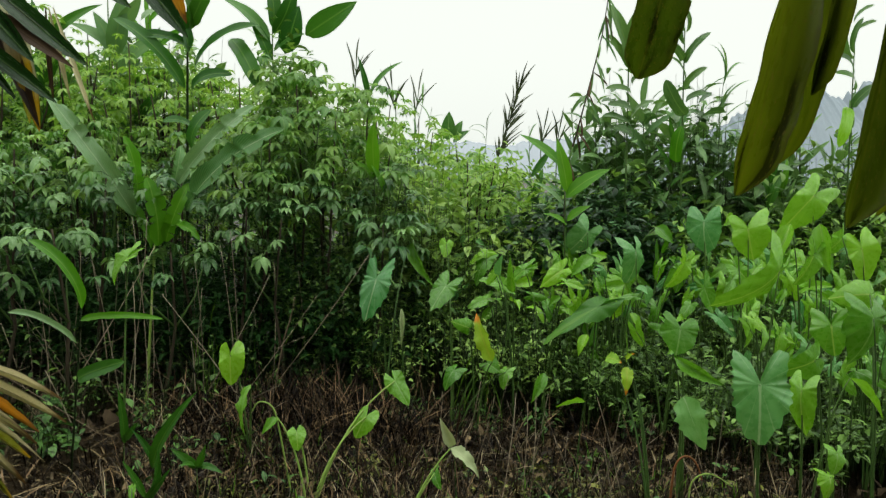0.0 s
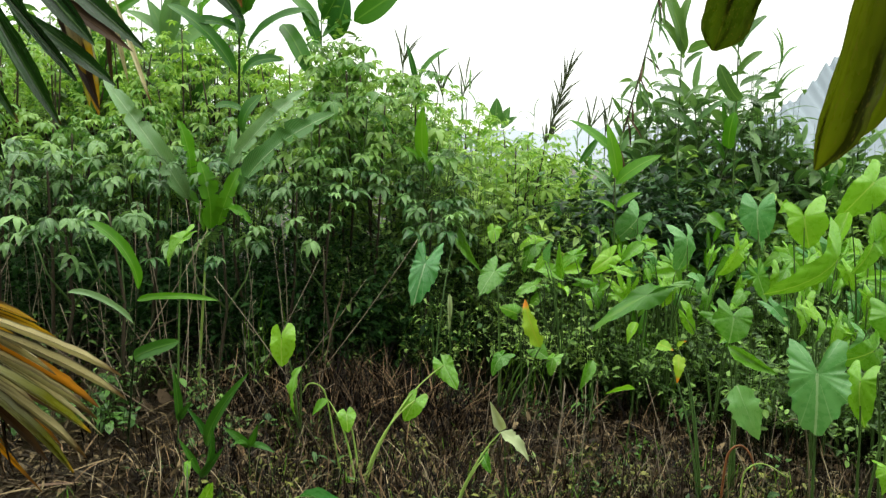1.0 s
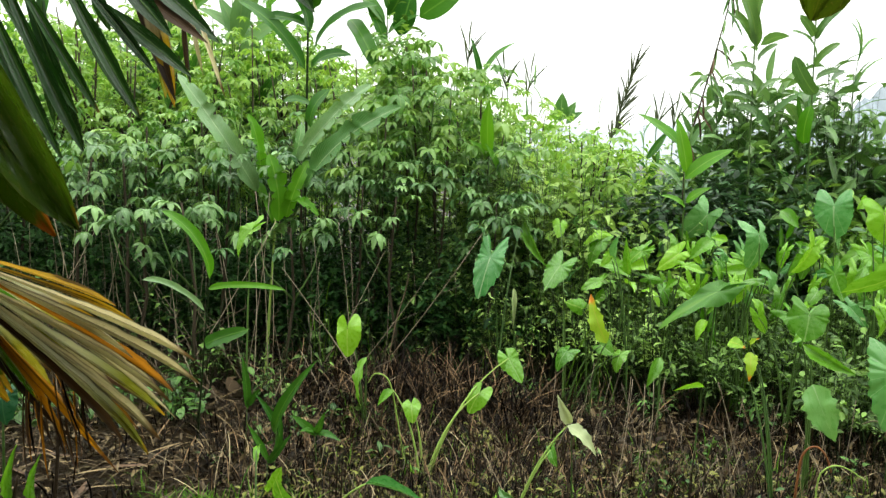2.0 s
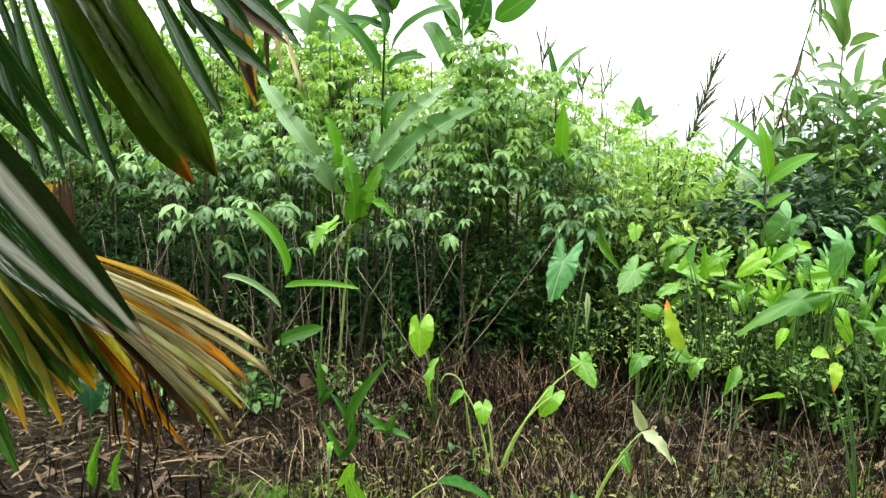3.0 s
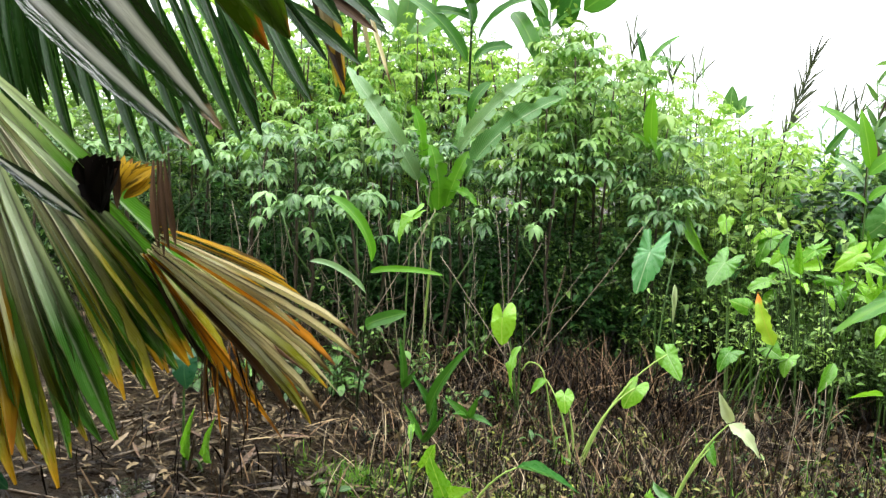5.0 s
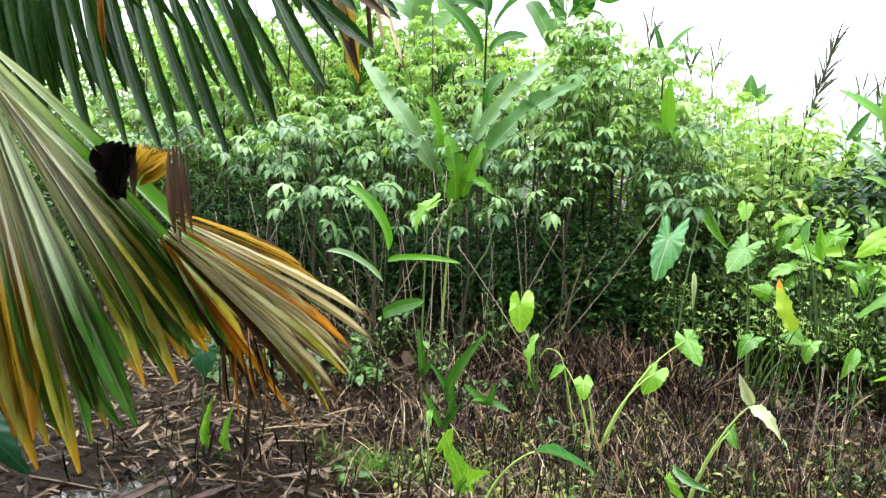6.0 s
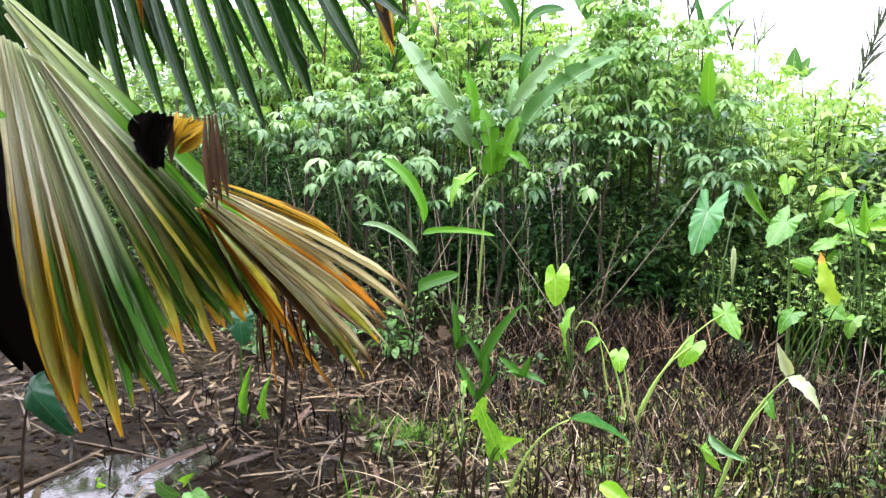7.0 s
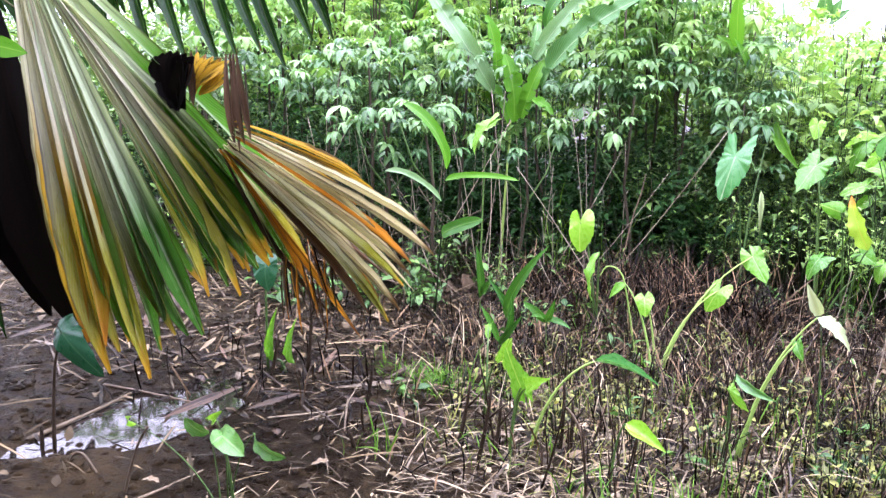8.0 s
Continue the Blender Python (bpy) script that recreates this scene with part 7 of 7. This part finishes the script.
strands("dead_grass_sparse", [(x, q.uniform(2.5, 4.6), 6, 0.12) for x in (1.4 - 4.4 * q.random() ** 1.7 for _ in range(420))], "short wet straw stubble on mud", M_STRAW, (0.06, 0.24), 0.008, (10, 85))
strands("grass_clump", [(-1.82 + q.gauss(0, 0.14), 3.42 + q.gauss(0, 0.08), 18, 0.05) for _ in range(15)], "clump of fine green grass on mud", M_GRASS, (0.05, 0.16), 0.005, (15, 80), "grass")
strands("grass_tufts", [(q.uniform(-1.6, 1.8), q.uniform(2.5, 5.2), 6, 0.06) for _ in range(150)], "green grass tufts among stubble", M_GRASS, (0.08, 0.26), 0.006, (30, 85), "grass")
strands("tall_grass", [(q.uniform(-2.2, 2.6), q.uniform(6.1, 7.0), 4, 0.09) for _ in range(55)], "long grass blades in the undergrowth", M_GRASS, (0.35, 0.9), 0.012, (50, 88), "grass")
strands("curled_sprouts", [(q.uniform(-1.4, 2.2), q.uniform(2.7, 4.9), 7, 0.10) for _ in range(430)], "fine curling yellow-green shoots over stubble", M_SPROUT, (0.04, 0.15), 0.0055, (5, 85), "grass")
herbs("mud_weeds", [(q.uniform(-2.0, 2.0), q.uniform(3.1, 5.2), q.uniform(0.06, 0.26), 0.08) for _ in range(55)], "small green weeds sprouting between dead grass", M_WEED, 0.05, HERB_LEAF, density=22)
herbs("sprouts", [(q.uniform(-1.5, 2.2), q.uniform(2.9, 4.9), q.uniform(0.08, 0.24), 0.07) for _ in range(140)], "fine yellow-green sprouts between black stalks", M_SPROUT, 0.035, HERB_LEAF, density=30)
litter("tangle_leaves", 5200, (-2.4, 2.9, 3.4, 6.2), (0.03, 0.09), M_LITTER, "curled dead leaves caught in the dry grass", CURL[2], 0.09, 45, (0.15, 0.5))
herbs("palm_foot_weeds", [(q.uniform(-4.4, -1.9), q.uniform(4.3, 5.2), q.uniform(0.15, 0.4), 0.10) for _ in range(22)], "low green weeds at the edge of the mud", M_WEED, 0.07, HERB_ROUND, density=34)


def stalk(x, y, tall, lean_x, lean_y, r, mat, name, label, group, category="stalk"):
    z = ground_z(x, y) - 0.02
    t = thing(name, (x, y, z), label, category, group)
    top = (x + lean_x * tall, y + lean_y * tall, z + tall)
    part("stem", tube(arc((x, y, z), top, 0, 6, 0.0, (tall * 0.04, 0, 0)), r, r * 0.55, 6), t, mat=mat)
    if tall > 0.25:
        a = Vector((x, y, z)).lerp(Vector(top), 0.6)
        part("twig", tube([a, a + Vector((lean_x * 0.2 + 0.05, 0, 0.09))], r * 0.5, r * 0.25, 4), t, mat=mat)
    return t


q = random.Random(99)
for _ in range(330):
    x, y = q.uniform(-1.2, 2.0), q.uniform(2.4, 4.6)
    if y < 2.5 + 0.35 * abs(x + 0.6):
        continue
    stalk(x, y, q.uniform(0.12, 0.42), q.gauss(0, 0.16), q.gauss(0, 0.12), q.uniform(0.0025, 0.0065), M_STALK, "dead_stalk", "black rotted weed stalk standing in mud", "dead stalks")
for x, y, tall in ((-1.86, 2.95, 0.22), (-0.95, 3.0, 0.33), (-0.9, 2.98, 0.26), (-1.35, 2.85, 0.3), (-1.2, 2.7, 0.36), (-2.35, 3.2, 0.5), (-2.5, 3.1, 0.2), (-2.75, 1.95, 0.12), (-1.15, 2.75, 0.28), (-1.7, 2.6, 0.1)):
    stalk(x, y, tall, q.gauss(0, 0.1), q.gauss(0, 0.1), 0.011, M_STALK, "dead_stalk", "thick black stump of a cut stalk", "dead stalks")
for _ in range(40):
    x, y = q.uniform(-4.8, -1.2), q.uniform(4.9, 6.2)
    stalk(x, y, q.uniform(0.3, 1.3), q.gauss(0, 0.4), q.gauss(0, 0.2), q.uniform(0.0025, 0.005), M_CANE_DRY, "dry_cane", "grey dry cane leaning in the shade", "dry canes")
for _ in range(36):
    x, y = q.uniform(-5.0, -0.9), q.uniform(5.3, 6.6)
    stalk(x, y, q.uniform(0.7, 1.5), q.gauss(0, 0.09), q.gauss(0, 0.06), q.uniform(0.0025, 0.0045), M_CANE_DRY, "dry_cane", "pale thin upright stem under cassava", "dry canes")
for _ in range(20):
    x, y = q.uniform(-0.2, 1.6), q.uniform(4.2, 5.2)
    stalk(x, y, q.uniform(0.35, 0.75), q.gauss(0, 0.2), q.gauss(0, 0.1), 0.0028, M_CANE_DRY, "dry_cane", "pale dry cane among taro", "dry canes")


def fallen(x, y, ln, turn, r, mat=M_STICK, rise=0.0, label="wet grey stick lying on mud", name="stick", group="sticks"):
    """A stick on the ground, or propped up at one end by rise."""
    dx, dy = math.cos(turn) * ln, math.sin(turn) * ln
    z0, z1 = ground_z(x, y) + r * 0.6, ground_z(x + dx, y + dy) + r * 0.6 + rise
    ob = new(name, mesh_of(name, [(tube(arc((0, 0, 0), (dx, dy, z1 - z0), 0, 7, 0, (0.04 * ln * math.sin(turn), 0.03 * ln, 0)), r, r * 0.6, 6), 0)], [mat]))
    ob.matrix_basis = Matrix.Translation((x, y, z0))
    return tagged(ob, label, "stick", group)


for _ in range(52):
    fallen(q.uniform(-4.3, 1.0), q.uniform(1.7, 4.6), q.uniform(0.2, 0.75), q.uniform(0, 6.28), q.uniform(0.004, 0.011))
for _ in range(26):
    fallen(q.uniform(-3.9, -1.9), q.uniform(4.7, 5.7), q.uniform(0.3, 1.0), q.uniform(0, 6.28), q.uniform(0.003, 0.008), rise=q.uniform(0.15, 0.7), label="dry branch leaning in a tangle of sticks")

M_STRAW_LEAF = leaf_material("dead_leaf_pale", (0.06, 0.04, 0.02), (0.23, 0.17, 0.10), (0.4, 0.34, 0.24), veins=0.2, rough=0.4, spots=0.5, through_light=0.1)

# fallen palm strips and large dead leaves by the palm foot
for _ in range(34):
    x, y = q.uniform(-4.0, -1.6), q.uniform(2.6, 4.0)
    ln = q.uniform(0.2, 0.5)
    ob = new("fallen_leaf", leaf_mesh("palm_torn", q.choice((M_STRAW_LEAF, M_PALM_BROWN, M_PALM_BROWN)), q.randrange(6)))
    ob.matrix_basis = turn_pose((x, y, ground_z(x, y) + 0.025), q.uniform(0, 6.28), radians(q.gauss(0, 4)), radians(q.gauss(0, 12)), ln * 0.13, ln, ln * 0.25)
    tagged(ob, "dead palm leaflet lying flat on wet mud", "dead leaf", "fallen leaves")
for _ in range(30):
    x, y = q.uniform(-3.0, 0.6), q.uniform(1.8, 4.2)
    ln = q.uniform(0.04, 0.11)
    ob = new("fallen_leaf", leaf_mesh("ragged", q.choice((M_STRAW_LEAF, M_STRAW_LEAF, M_PALM_BROWN)), q.randrange(5)))
    ob.matrix_basis = turn_pose((x, y, ground_z(x, y) + 0.02), q.uniform(0, 6.28), radians(q.gauss(0, 8)), radians(q.gauss(0, 10)), ln * 0.5, ln)
    tagged(ob, "pale dead leaf fallen on wet mud", "dead leaf", "fallen leaves")


def bent_stalk(points, r, mat, label):
    """A dead stalk that has buckled and hangs over."""
    x, y, z = points[0][0], points[0][1], ground_z(points[0][0], points[0][1]) - 0.02
    t = thing("bent_stalk", (x, y, z), label, "stalk", "dead stalks")
    path = [Vector((x, y, z)), *(Vector(p) for p in points[1:])]
    for _ in range(2):
        # round off the kinks
        path = [path[0], *(p.lerp(o, f) for p, o in zip(path, path[1:]) for f in (0.25, 0.75)), path[-1]]
    part("stem", tube(path, r, r * 0.6, 6), t, mat=mat)
    return t

bent_stalk([(1.08, 4.00, 0.15), (1.10, 4.00, 0.30), (1.12, 4.00, 0.38), (1.17, 4.00, 0.41), (1.22, 4.00, 0.37), (1.25, 4.00, 0.28)], 0.007, M_PALM_RUST_BARK, "rusty brown stalk buckled over")
bent_stalk([(1.18, 3.90, 0.23), (1.15, 3.90, 0.28), (1.21, 3.90, 0.35), (1.28, 3.90, 0.35), (1.37, 3.90, 0.29)], 0.005, M_STEM_PALE, "pale stalk bent down in an arch")
bent_stalk([(-0.79, 2.85, 0.02), (-0.81, 2.85, 0.16), (-0.85, 2.85, 0.23), (-0.88, 2.85, 0.26)], 0.008, M_STICK, "pale dry stalk leaning beside a black stump")
bent_stalk([(1.55, 4.00, 0.44), (1.49, 4.00, 0.52), (1.43, 4.00, 0.56), (1.37, 4.00, 0.53)], 0.004, M_STICK, "dry twig drooping among taro")
bent_stalk([(-0.91, 4.30, 0.27), (-1.00, 4.30, 0.45), (-1.04, 4.30, 0.52), (-1.11, 4.30, 0.53), (-1.14, 4.30, 0.47)], 0.006, M_STEM_PALE, "thin pale stalk bowed in an arch")
bent_stalk([(-1.37, 5.60, 0.27), (-1.28, 5.60, 0.57), (-1.21, 5.60, 0.78), (-1.19, 5.60, 0.91)], 0.006, M_STICK, "long dry cane leaning in the undergrowth")
bent_stalk([(-0.96, 4.40, -0.04), (-1.08, 4.40, 0.15), (-1.17, 4.40, 0.27)], 0.005, M_STICK, "dry twig leaning over dead grass")
bent_stalk([(-2.38, 1.90, 0.30), (-2.48, 1.90, 0.17), (-2.58, 1.90, 0.03)], 0.006, M_STICK, "dry twig stuck in the mud")
bent_stalk([(-2.21, 1.85, 0.13), (-2.13, 1.85, 0.26), (-2.07, 1.85, 0.34)], 0.006, M_STICK, "pale twig stuck in the mud")
